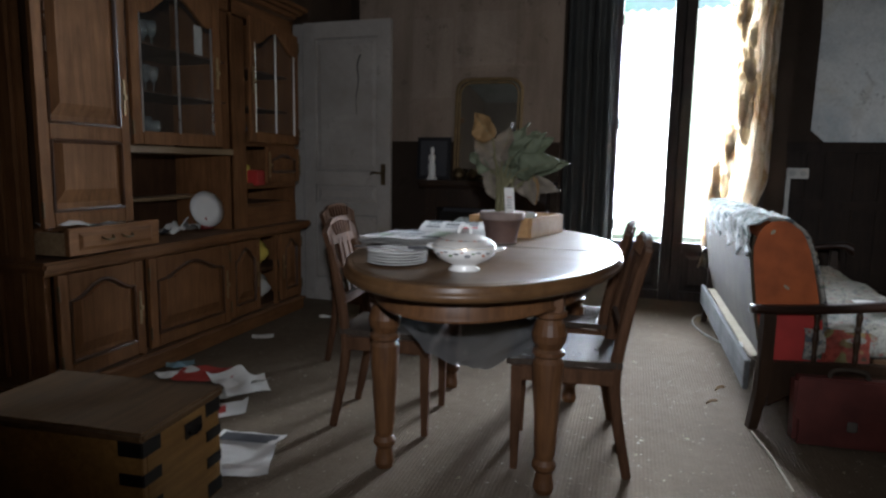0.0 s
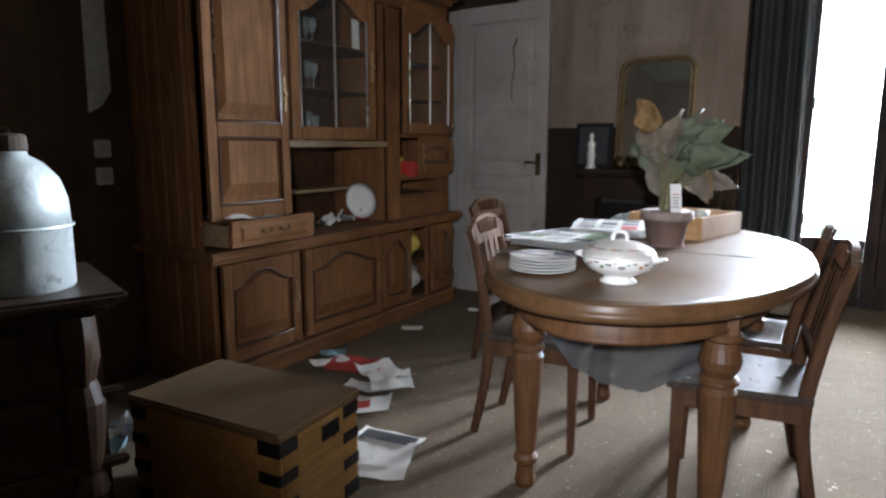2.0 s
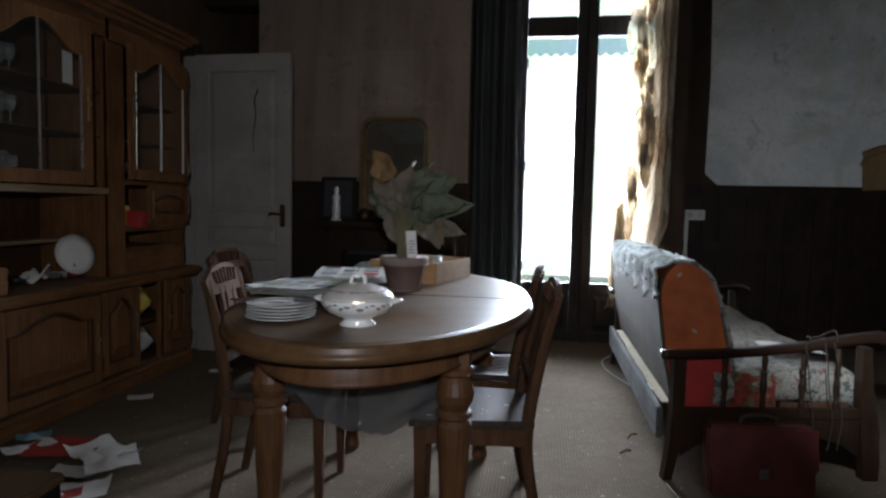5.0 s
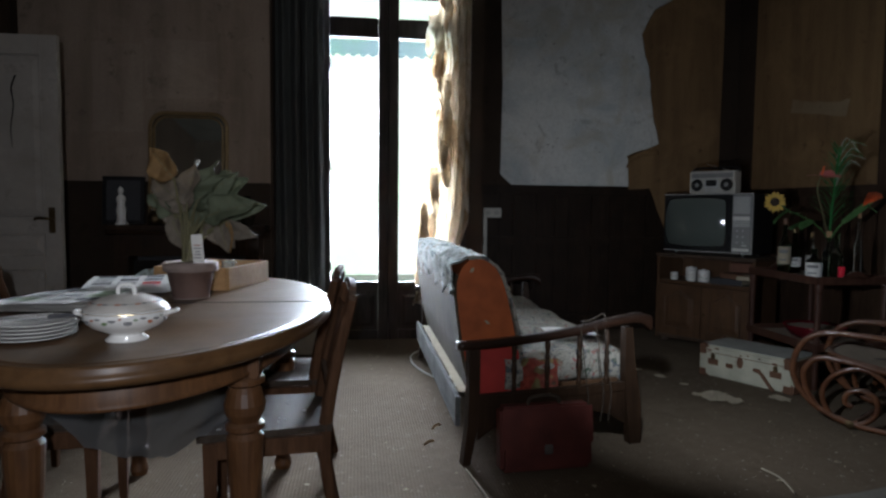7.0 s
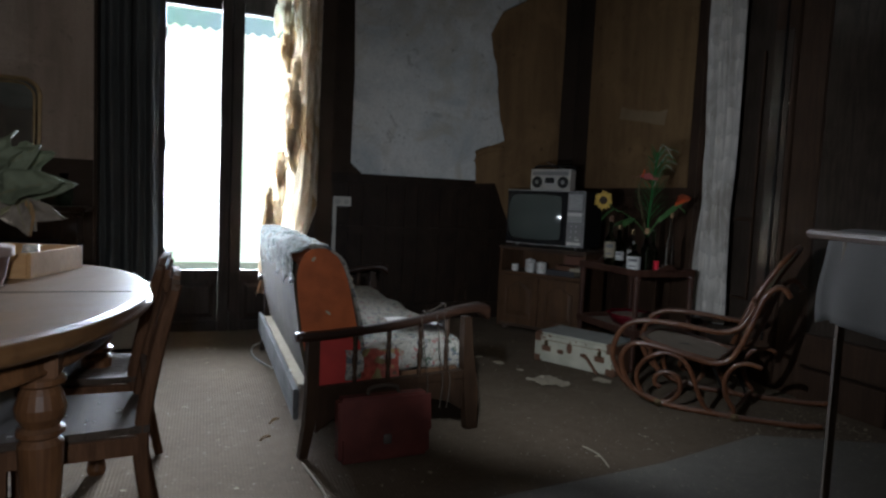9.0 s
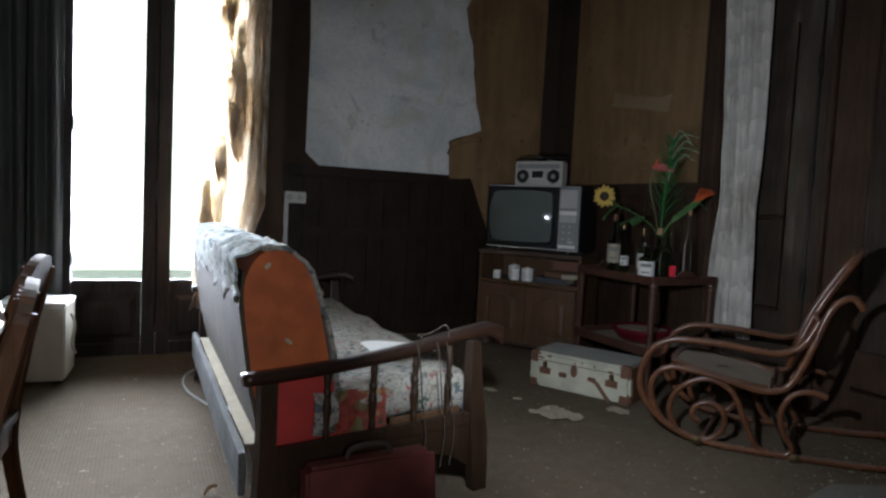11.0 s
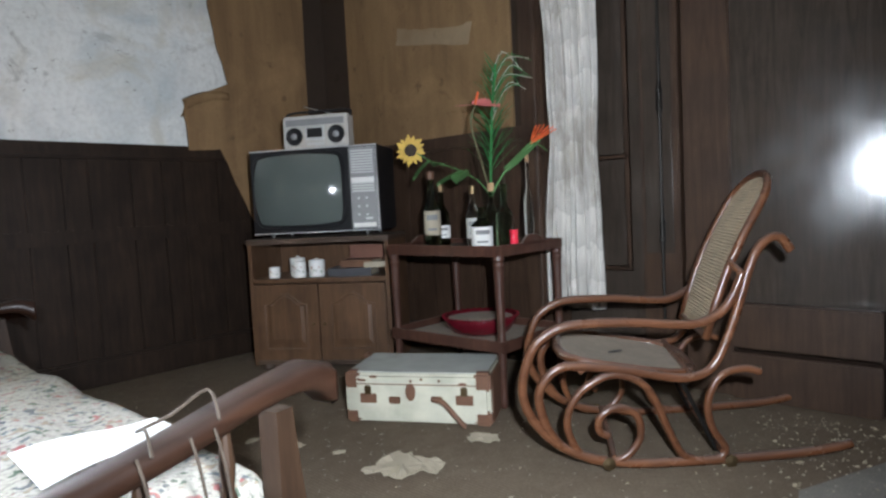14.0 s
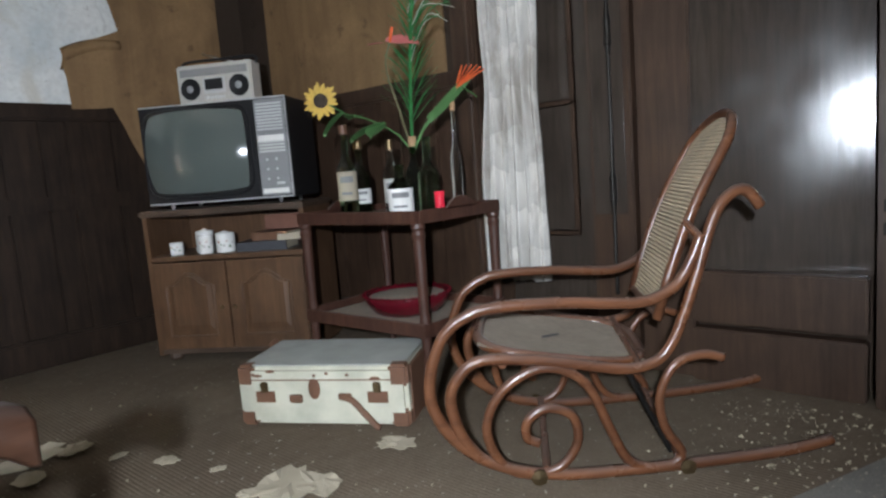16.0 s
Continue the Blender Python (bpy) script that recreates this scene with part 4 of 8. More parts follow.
# ---- dresser ----
def dresser():
    """front faces +x; local y runs along the wall, local x 0 is the front plane of the doors"""
    d = thing("dresser", "large carved oak dresser with glazed doors, half emptied", "dresser", pose(-2.19, 0, 0))
    Y0, Y1, CH, TOP = 2.22, 4.36, 0.665, 2.10
    MX = Matrix.Rotation(radians(90), 4, "Z")      # local panel: x along y, -y towards +x

    def pan(name, bmm, mat, label=""):
        o = part(name, bmm, mat, d, label)
        return o

    # lower carcass
    pan("plinth", bx(-0.50, 0.02, Y0 - 0.01, Y1 + 0.01, 0, 0.10, bevel=0.008), "oak_x", "moulded plinth")
    pan("plinth_bead", tube(BM(), [(0.025, Y0 - 0.01, 0.085), (0.025, Y1 + 0.01, 0.085)], 0.012), "oak_x")
    pan("side", bx(-0.50, -0.02, Y0, Y0 + 0.03, 0.10, CH - 0.04, bevel=0.003), "oak")
    pan("side", bx(-0.50, -0.02, Y1 - 0.03, Y1, 0.10, CH - 0.04, bevel=0.003), "oak")
    pan("back", bx(-0.51, -0.49, Y0, Y1, 0.1, TOP - 0.1), "oak_in")
    pan("bottom", bx(-0.49, -0.03, Y0 + 0.03, Y1 - 0.03, 0.10, 0.12), "oak_in")
    pan("divider", bx(-0.49, -0.04, 3.42, 3.44, 0.12, CH - 0.04), "oak_in")
    pan("divider", bx(-0.49, -0.04, 2.77, 2.79, 0.12, CH - 0.04), "oak_in")
    pan("inner_shelf", bx(-0.49, -0.06, 3.44, Y1 - 0.03, 0.34, 0.36), "oak_in")
    for y in (Y0, 2.755, 3.425, 4.03, Y1 - 0.03):
        w = 0.035 if y != 4.03 else 0.02
        pan("post", bx(-0.03, 0.0, y, y + w, 0.10, CH - 0.04, bevel=0.003), "oak")
    pan("top_rail", bx(-0.03, 0.0, Y0, Y1, CH - 0.075, CH - 0.035, bevel=0.003), "oak_x")
    wt = BM()
    box(wt, -0.50, 0.07, Y0 - 0.05, Y1 + 0.05, CH - 0.038, CH, bevel=0.010)
    pan("worktop", wt, "oak_x", "thick dusty worktop with a rounded edge")
    pan("worktop_bead", tube(BM(), [(0.035, Y0 - 0.03, CH - 0.05), (0.035, Y1 + 0.03, CH - 0.05)], 0.012), "oak_x")
    # fluted near corner
    for k in range(3):
        pan("flute", tube(BM(), [(-0.10 - 0.13 * k, Y0 - 0.004, 0.14), (-0.10 - 0.13 * k, Y0 - 0.004, CH - 0.06)], 0.012, 6), "oak")

    def door_front(y0, y1, z0, z1, rise, name="cupboard_door", ang=0.0, hinge_far=False, split=None, glass=False):
        e = new(name, None)
        e.parent = d
        hy = y1 if hinge_far else y0
        e.matrix_local = Matrix.Translation((0.004, hy, 0)) @ Matrix.Rotation(radians(ang), 4, "Z") @ MX
        w, s = y1 - y0, 0.055
        a, b = (-w, 0) if hinge_far else (0, w)
        fr = "oak"
        F = lambda nm, bmm, mat=fr, lb="": part(nm, bmm, mat, e, lb)
        F("door_stile", bx(a, a + s, -0.022, 0, z0, z1, bevel=0.003))
        F("door_stile", bx(b - s, b, -0.022, 0, z0, z1, bevel=0.003))
        F("door_rail", bx(a + s, b - s, -0.022, 0, z0, z0 + 0.065, bevel=0.003))
        zt = z1 - 0.05
        # head with a shaped lower edge
        head = [(x, z) for x, z in arch(a + s, b - s, z0, zt, rise)[2:]]
        F("door_head", prism(BM(), [(a + s, z1), (b - s, z1)] + head, -0.022, 0))
        zz = [(z0 + 0.065, zt)]
        if split:
            F("door_rail", bx(a + s, b - s, -0.022, 0, split - 0.035, split + 0.035, bevel=0.003))
            zz = [(z0 + 0.065, split - 0.035), (split + 0.035, zt)]
        if glass:
            g = F("door_pane", bx(a + s, b - s, -0.012, -0.009, z0 + 0.06, zt), "cabinetpane", "glass pane")
            g.visible_shadow = False
            for fx in (0.0, 0.5, 1.0):
                x = a + s + 0.006 + (b - a - 2 * s - 0.012) * fx
                F("glazing_bar", tube(BM(), [(x, -0.016, z0 + 0.06), (x, -0.016, zt - rise * 0.5 * (fx != 0.5))], 0.006, 6), "glintbar", "thin metal bar, its highlights put into a pale colour")
        else:
            for k, (p0, p1) in enumerate(zz):
                top_one = k == len(zz) - 1
                ol = arch(a + s, b - s, p0, p1, rise if top_one else 0.0001)
                q = prism(BM(), ol, -0.010, -0.002)
                io = inset_outline(ol, 0.022)
                raised_panel(q, io, -0.010, 0.018, 0.032)
                F("door_panel", q, "oak")
                # groove dirt and relief shade are both put into this dark colour
                F("panel_moulding", moulding(BM(), inset_outline(ol, 0.004), -0.018, 0.011), "oak_dark")
        hx = (a + s * 0.5) if hinge_far else (b - s * 0.5)
        zc = (z0 + z1) / 2
        k = BM()
        box(k, hx - 0.009, hx + 0.009, -0.026, -0.021, zc - 0.085, zc + 0.085, bevel=0.004)
        lathe(k, [(0.004, 0), (0.012, 0.004), (0.012, 0.010), (0.0, 0.012)], 10, Matrix.Translation((hx, -0.026, zc)) @ Matrix.Rotation(radians(90), 4, "X"))
        F("key_plate", k, "gilt", "long dull brass key plate")
        for zz2 in (z0 + 0.08, z1 - 0.08):
            xh = b if hinge_far else a
            F("hinge", lathe(BM(), [(0.003, -0.035), (0.007, -0.03), (0.007, 0.03), (0.003, 0.035)], 8, Matrix.Translation((xh, -0.024, zz2))), "tarnish")
        return e

    door_front(2.265, 2.755, 0.125, 0.595, 0.07)
    door_front(2.795, 3.420, 0.125, 0.595, 0.07, ang=-3, hinge_far=False)
    door_front(3.465, 3.785, 0.125, 0.595, 0.07, ang=-1, hinge_far=False)
    door_front(4.055, 4.325, 0.125, 0.595, 0.05, hinge_far=True)
    # upper carcass: tall cupboard, glazed middle over a niche, glazed end
    U = -0.03
    for y0, y1 in ((Y0 - 0.03, Y0), (2.715, 2.735), (3.60, 3.63), (Y1 - 0.04, Y1 - 0.01)):
        pan("upright", bx(-0.46, U, y0, y1, CH, TOP, bevel=0.003), "oak")
    pan("upper_top", bx(-0.48, U, Y0 - 0.03, Y1, TOP - 0.03, TOP), "oak_in")
    pan("niche_shelf", bx(-0.46, U + 0.01, 2.735, 3.60, 1.13, 1.165, bevel=0.004), "oak_pale", "pale dusty shelf over the niche")
    pan("plate_rail", bx(-0.40, -0.28, 2.735, 3.60, 0.86, 0.88, bevel=0.003), "oak_pale")
    for z in (1.44, 1.68):
        pan("inner_shelf", bx(-0.46, -0.07, 2.735, Y1 - 0.04, z, z + 0.012), "oak_in")
    for z in (0.80, 0.92, 1.20):
        pan("inner_shelf", bx(-0.46, -0.05, 3.63, Y1 - 0.04, z, z + 0.016), "oak_x")
    cor = BM()
    for k, (o, z0, z1) in enumerate(((0.0, TOP, TOP + 0.03), (0.03, TOP + 0.03, TOP + 0.055), (0.06, TOP + 0.055, TOP + 0.085))):
        box(cor, -0.49, U + 0.02 + o, Y0 - 0.05 - o, Y1 + 0.01 + o, z0, z1, bevel=0.006)
    pan("cornice", cor, "oak_x", "stepped cornice")
    pan("frieze", bx(-0.05, U, 2.715, Y1 - 0.01, TOP - 0.12, TOP - 0.02, bevel=0.004), "oak_x")
    door_front(Y0, 2.715, 0.80, 1.97, 0.10, "tall_door", split=1.205)
    pan("drawer_gap", bx(-0.10, U, Y0, 2.70, 0.78, 0.80), "oak_x")
    door_front(2.74, 3.30, 1.17, 1.97, 0.12, "glazed_door", ang=-11, glass=True)
    door_front(3.64, 4.315, 1.215, 1.97, 0.10, "glazed_door", ang=5, hinge_far=True, glass=True)
    # pilaster strips on the near side
    for k in range(5):
        pan("side_moulding", tube(BM(), [(-0.06 - 0.085 * k, Y0 - 0.034, CH + 0.02), (-0.06 - 0.085 * k, Y0 - 0.034, TOP - 0.02)], 0.013 if k % 2 == 0 else 0.008, 6), "oak")
    # small niche door at the far end
    door_front(3.90, 4.315, 0.955, 1.19, 0.03, "small_door", hinge_far=True)
    pan("pilaster", bx(U - 0.02, U + 0.004, 3.60, 3.745, CH, 1.97, bevel=0.004), "oak", "plain pilaster")
    for z0, z1 in ((1.19, 1.215), (0.915, 0.955), (CH, 0.80)):
        pan("front_rail", bx(U - 0.02, U + 0.004, 3.745, Y1 - 0.01, z0, z1, bevel=0.003), "oak_x")
    # pulled-out drawer
    e = new("drawer", None)
    e.parent = d
    e.matrix_local = Matrix.Translation((0.0, 0, 0))
    dy0, dy1, dz0, dz1 = 2.225, 2.745, 0.69, 0.806
    part("drawer_front", bx(0.12, 0.145, dy0, dy1, dz0, dz1, bevel=0.004), "oak_x", e)
    fp = BM()
    raised_panel(fp, [(dy0 + 0.05, dz0 + 0.02), (dy1 - 0.05, dz0 + 0.02), (dy1 - 0.05, dz1 - 0.02), (dy0 + 0.05, dz1 - 0.02)], -0.145, 0.008, 0.015, Matrix.Rotation(radians(90), 4, "Z"))
    part("drawer_panel", fp, "oak_x", e)
    part("drawer_side", bx(-0.30, 0.12, dy0 + 0.005, dy0 + 0.017, dz0, dz1 - 0.02), "oak_pale", e)
    part("drawer_side", bx(-0.30, 0.12, dy1 - 0.077, dy1 - 0.065, dz0, dz1 - 0.02), "oak_pale", e)
    part("drawer_bottom", bx(-0.30, 0.12, dy0 + 0.017, dy1 - 0.077, dz0, dz0 + 0.008), "oak_pale", e)
    for y in (2.42, 2.53):
        part("drawer_pull", tube(BM(), smooth_path([(0.15, y - 0.03, 0.76), (0.168, y - 0.02, 0.748), (0.168, y + 0.02, 0.748), (0.15, y + 0.03, 0.76)], 4), 0.005), "tarnish", e)
    return d


dresser()


# ---- sofa ----
def sofa():
    """faces +x; base at the near back foot"""
    s = thing("sofa", "old wooden sofa with spindle arms and orange upholstery", "sofa", pose(0.72, 3.10, 0, 0, 0, 0))
    L, D = 1.92, 0.80

    def arm_frame(y, name, turn, reach=1.0):
        e = new(name, None)
        e.parent = s
        e.matrix_local = Matrix.Translation((0, y, 0)) @ Matrix.Rotation(radians(turn), 4, "Z") @ Matrix.Diagonal((reach, 1, 1, 1))
        P = lambda nm, bmm, lb="": part(nm, bmm, "darkwood", e, lb)
        rail = BM()
        pts = smooth_path([(-0.05, 0, 0.520), (0.10, 0, 0.522), (0.32, 0, 0.535), (0.54, 0, 0.560), (0.72, 0, 0.592), (0.83, 0, 0.600), (0.885, 0, 0.575)], 5)
        rings = []
        for i, q in enumerate(pts):
            t = i / (len(pts) - 1)
            w, h = 0.026 + 0.014 * t, 0.018 + (0.020 * max(0, t - 0.75) * 4 if t < 0.97 else 0.02)
            rings.append([rail.verts.new(q + Vector((0, a * w, b * h))) for a, b in ((-1, -0.8), (-0.6, -1), (0.6, -1), (1, -0.8), (1, 0.6), (0.6, 1), (-0.6, 1), (-1, 0.6))])
        for a, b in zip(rings, rings[1:]):
            for k in range(8):
                rail.faces.new((a[k], a[(k + 1) % 8], b[(k + 1) % 8], b[k]))
        rail.faces.new(rings[0][::-1])
        rail.faces.new(rings[-1])
        part("arm_rest", rail, "armwood", e, "curved dark arm rest", True)
        P("back_post", prism(BM(), [(-0.03, 0.0), (0.005, 0.0), (0.035, 0.16), (0.045, 0.28), (0.045, 0.51), (-0.005, 0.51), (-0.005, 0.28), (-0.01, 0.16)], -0.022, 0.022))
        P("front_post", prism(BM(), [(0.79, 0.0), (0.85, 0.0), (0.845, 0.20), (0.81, 0.38), (0.79, 0.56), (0.755, 0.56), (0.755, 0.35), (0.77, 0.18)], -0.022, 0.022))
        P("lower_rail", bx(0.04, 0.765, -0.016, 0.016, 0.255, 0.30, bevel=0.005))
        ap = [(0.04, 0.256), (0.765, 0.256)] + [(0.765 - 0.725 * k / 10, 0.10 + 0.10 * math.sin(math.pi * k / 10) ** 0.6) for k in range(11)]
        P("shaped_apron", prism(BM(), ap, -0.010, 0.010))
        for x in (0.21, 0.37, 0.53, 0.67):
            zt = 0.52 + 0.07 * max(0, x - 0.2)
            prof = [(0.008, 0.29), (0.011, 0.32), (0.008, 0.34), (0.014, 0.40), (0.009, 0.43), (0.013, 0.445), (0.009, 0.46), (0.013, 0.50), (0.008, zt + 0.005)]
            P("spindle", lathe(BM(), prof, 10, Matrix.Translation((x, 0, 0))))
        return e

    arm_frame(-0.03, "arm_frame", 11, 1.03)
    arm_frame(L, "arm_frame", 0)
    # back rest with rounded head: end caps in orange and red cloth
    head = smooth_path([(0.225, 0, 0.50), (0.212, 0, 0.66), (0.195, 0, 0.775), (0.165, 0, 0.848), (0.11, 0, 0.884), (0.05, 0, 0.874), (0.0, 0, 0.815), (-0.022, 0, 0.71), (-0.020, 0, 0.45)], 5)
    prof = [(0.005, 0.22), (0.22, 0.22)] + [(q.x, q.z) for q in head]
    part("back_rest", prism(BM(), prof, 0.075, L - 0.045), "orange", s, "orange cloth back rest with torn spots")
    part("back_board", prism(BM(), [(-0.012, 0.22), (-0.034, 0.45), (-0.036, 0.71), (-0.014, 0.82), (-0.004, 0.81), (-0.018, 0.70), (-0.016, 0.45), (0.01, 0.22)], 0.085, L - 0.05), "sofaback", s, "grey-beige back cloth")
    part("red_end", prism(BM(), [(0.002, 0.22), (0.225, 0.22), (0.228, 0.47), (0.14, 0.50), (0.05, 0.475), (-0.02, 0.50)], 0.066, 0.0745), "sofared", s, "red cloth end")
    for x, z in ((0.10, 0.60), (0.13, 0.50), (0.06, 0.835)):
        part("worn_spot", lathe(BM(), [(0.014, 0), (0.006, 0.002), (0, 0.002)], 7, Matrix.Translation((x, 0.0745, z)) @ Matrix.Rotation(radians(90), 4, "X") @ Matrix.Rotation(x * 40, 4, "Z") @ Matrix.Diagonal((0.5, 1.0, 1, 1))), "fringe", s, "worn hole showing stuffing")
    part("seat_base", bx(0.20, 0.76, 0.18, L - 0.03, 0.20, 0.29, bevel=0.01), "standwood", s)
    NEAR = Matrix.Translation((0, -0.03, 0)) @ Matrix.Rotation(radians(11), 4, "Z")
    part("red_cushion_end", boxm(BM(), NEAR @ Matrix.Translation((0.36, 0.036, 0.36)), 0.19, 0.022, 0.15, 0.008), "floraldark", s, "dark red flowered cloth")
    part("wooden_edge", boxm(BM(), NEAR @ Matrix.Translation((0.62, 0.032, 0.295)), 0.30, 0.018, 0.04, 0.004), "standwood", s, "bare wooden edge of the seat")

    def top(u, v):
        x = 0.18 + 0.66 * u
        near = 0.19 * x + 0.014
        w = max(0.0, (v - 0.09) / 0.91)
        y = near + (L - 0.03 - near) * w
        z = 0.435 + 0.014 * noise.noise(Vector((x * 6, y * 4, 0))) + 0.006 * noise.noise(Vector((x * 17, y * 13, 5))) + 0.02 * math.sin(math.pi * u)
        if v < 0.09:
            k = (0.09 - v) / 0.09
            z -= 0.135 * k
            y -= 0.012 * math.sin(math.pi * k) + 0.008 * noise.noise(Vector((x * 9, k * 3, 1)))
        if u > 0.88:
            z -= (u - 0.88) * 0.9
        return Vector((x, y, z))
    thicken(part("seat_cover", sheet(BM(), 34, 60, top), "floralseat", s, "flowered seat cover with folds", True), 0.006)
    part("seat_cushion", bx(0.20, 0.80, 0.19, L - 0.05, 0.29, 0.42, bevel=0.03), "floralseat", s, "flowered seat cushion")

    def cover(u, v):
        # cloth over the front of the back rest
        y = 0.09 + (L - 0.15) * v
        a = [(0.24, 0.44), (0.242, 0.55), (0.222, 0.71), (0.185, 0.838), (0.125, 0.892), (0.05, 0.886)]
        k = min(4.999, u * 5)
        i = int(k)
        f = k - i
        w = 0.006 * noise.noise(Vector((u * 6, v * 12, 2)))
        return Vector((a[i][0] + (a[i + 1][0] - a[i][0]) * f + w, y - 0.03 * (v < 0.02), a[i][1] + (a[i + 1][1] - a[i][1]) * f + w))
    thicken(part("back_cover", sheet(BM(), 14, 40, cover), "floralseat", s, "flowered cover over the back rest", True), 0.012)
    for k in range(10):
        z = 0.47 + 0.40 * k / 13
        x = 0.245 - 0.03 * max(0, (z - 0.6) / 0.25) - (0.05 * max(0, (z - 0.84) / 0.06))
        part("frill", lathe(BM(), [(0.0, -0.014), (0.006, 0.0), (0.0, 0.014)], 6, Matrix.Translation((x - 0.006, 0.080 + 0.004 * (k % 2), z))), "fringe", s)
    # the back rest leans backwards
    lean = Matrix(((1, 0, -0.13, 0.078), (0, 1, 0, 0), (0, 0, 1, 0), (0, 0, 0, 1)))
    for o in s.children:
        if o.name.split(".")[0] in ("back_rest", "back_board", "red_end", "worn_spot", "back_cover", "frill"):
            o.data.transform(lean)
    part("back_plank", bx(-0.045, -0.022, 0.04, L - 0.02, 0.14, 0.275, bevel=0.004), "greyplank", s, "grey painted plank behind the seat")
    part("stuffing", sheet(BM(), 4, 40, lambda u, v: Vector((-0.02 + 0.05 * u, 0.1 + (L - 0.3) * v, 0.275 + 0.014 * noise.noise(Vector((u * 4, v * 22, 3))) + 0.004))), "fringe", s, "torn stuffing", True)
    # cords tied round the arm rest
    for x in (0.52, 0.60, 0.64):
        part("cord", tube(BM(), smooth_path([(x, 0.19 * x - 0.064, 0.58), (x + 0.01, 0.19 * x - 0.07, 0.52), (x + 0.03, 0.19 * x - 0.06, 0.38), (x + 0.05, 0.19 * x - 0.055, 0.25), (x + 0.03, 0.19 * x - 0.07, 0.14)], 5), 0.0024, 6), "soil", s, "dark cord hanging from the arm")
    part("cord_loop", tube(BM(), smooth_path([(0.54, 0.035, 0.575), (0.55, 0.075, 0.60), (0.56, 0.13, 0.585), (0.62, 0.15, 0.59), (0.66, 0.11, 0.625), (0.65, 0.06, 0.59)], 4), 0.0026, 6), "soil", s)
    return s


sofa()


def shawl_fn(u, v):
    """cloth over the head of the back rest, hanging down its back in folds"""
    y = 3.20 + 1.62 * v
    drop = 0.13 + 0.06 * noise.noise(Vector((v * 5, 0.3, 2))) + 0.025 * math.sin(v * 31) + 0.10 * max(0, v - 0.85) / 0.15
    s = (u - 0.55) / 0.55
    crease = noise.noise(Vector((u * 5, v * 12, 1))) + 0.8 * noise.noise(Vector((u * 12, v * 30, 4)))
    if s < 0:
        k = min(1, -s * 3.2)
        x = 0.80 - 0.105 * math.sin(k * math.pi / 2) - 0.012 * abs(math.sin(v * 17 + 2 * s)) - 0.010 * crease
        z = 0.885 - 0.05 * (1 - math.cos(k * math.pi / 2)) - drop * max(0, -s - 0.3) / 0.7
    else:
        x = 0.80 + 0.10 * s
        z = 0.885 - 0.05 * s ** 2
    return Vector((x - 0.13 * (z - 0.6), y + 0.02 * crease, z + 0.016 * (crease + 0.6)))


sh = single("shawl", sheet(BM(), 40, 120, shawl_fn), "shawl", "crumpled blue-white flowered cloth over the sofa back", "cloth", smooth=True)
thicken(sh, 0.008)
single("paper_sheet", sheet(BM(), 6, 4, lambda u, v: Vector((1.20 + 0.28 * u, 3.42 + 0.20 * v + 0.05 * u, 0.475 + 0.012 * math.sin(u * 4 + v)))), "paper", "white sheet of paper lying on the seat", "paper", smooth=True)

# ---- leather bag ----
bag = thing("briefcase", "worn dark red leather briefcase leaning on the sofa", "briefcase", pose(1.04, 2.985, 0, -5, 0, 4))
bp = BM()
box(bp, -0.205, 0.205, -0.045, 0.045, 0.0, 0.275, bevel=0.018)
part("body", bp, "leather", bag)
part("flap", prism(BM(), [(-0.20, 0.27), (0.20, 0.27), (0.205, 0.12), (0.18, 0.09), (-0.18, 0.09), (-0.205, 0.12)], -0.053, -0.046), "leather", bag, "front flap")
part("clasp", bx(-0.018, 0.018, -0.062, -0.053, 0.075, 0.115, bevel=0.004), "steel", bag, "steel clasp")
part("carry_handle", tube(BM(), smooth_path([(-0.07, 0, 0.272), (-0.06, 0, 0.30), (0, 0, 0.31), (0.06, 0, 0.30), (0.07, 0, 0.272)], 5), 0.009), "soil", bag, "dark worn handle")

# ---- television corner ----
TV_POSE = pose(3.01, 5.16, 0, 0, 0, -57.7) @ Matrix.Translation((0, 0.20, 0))


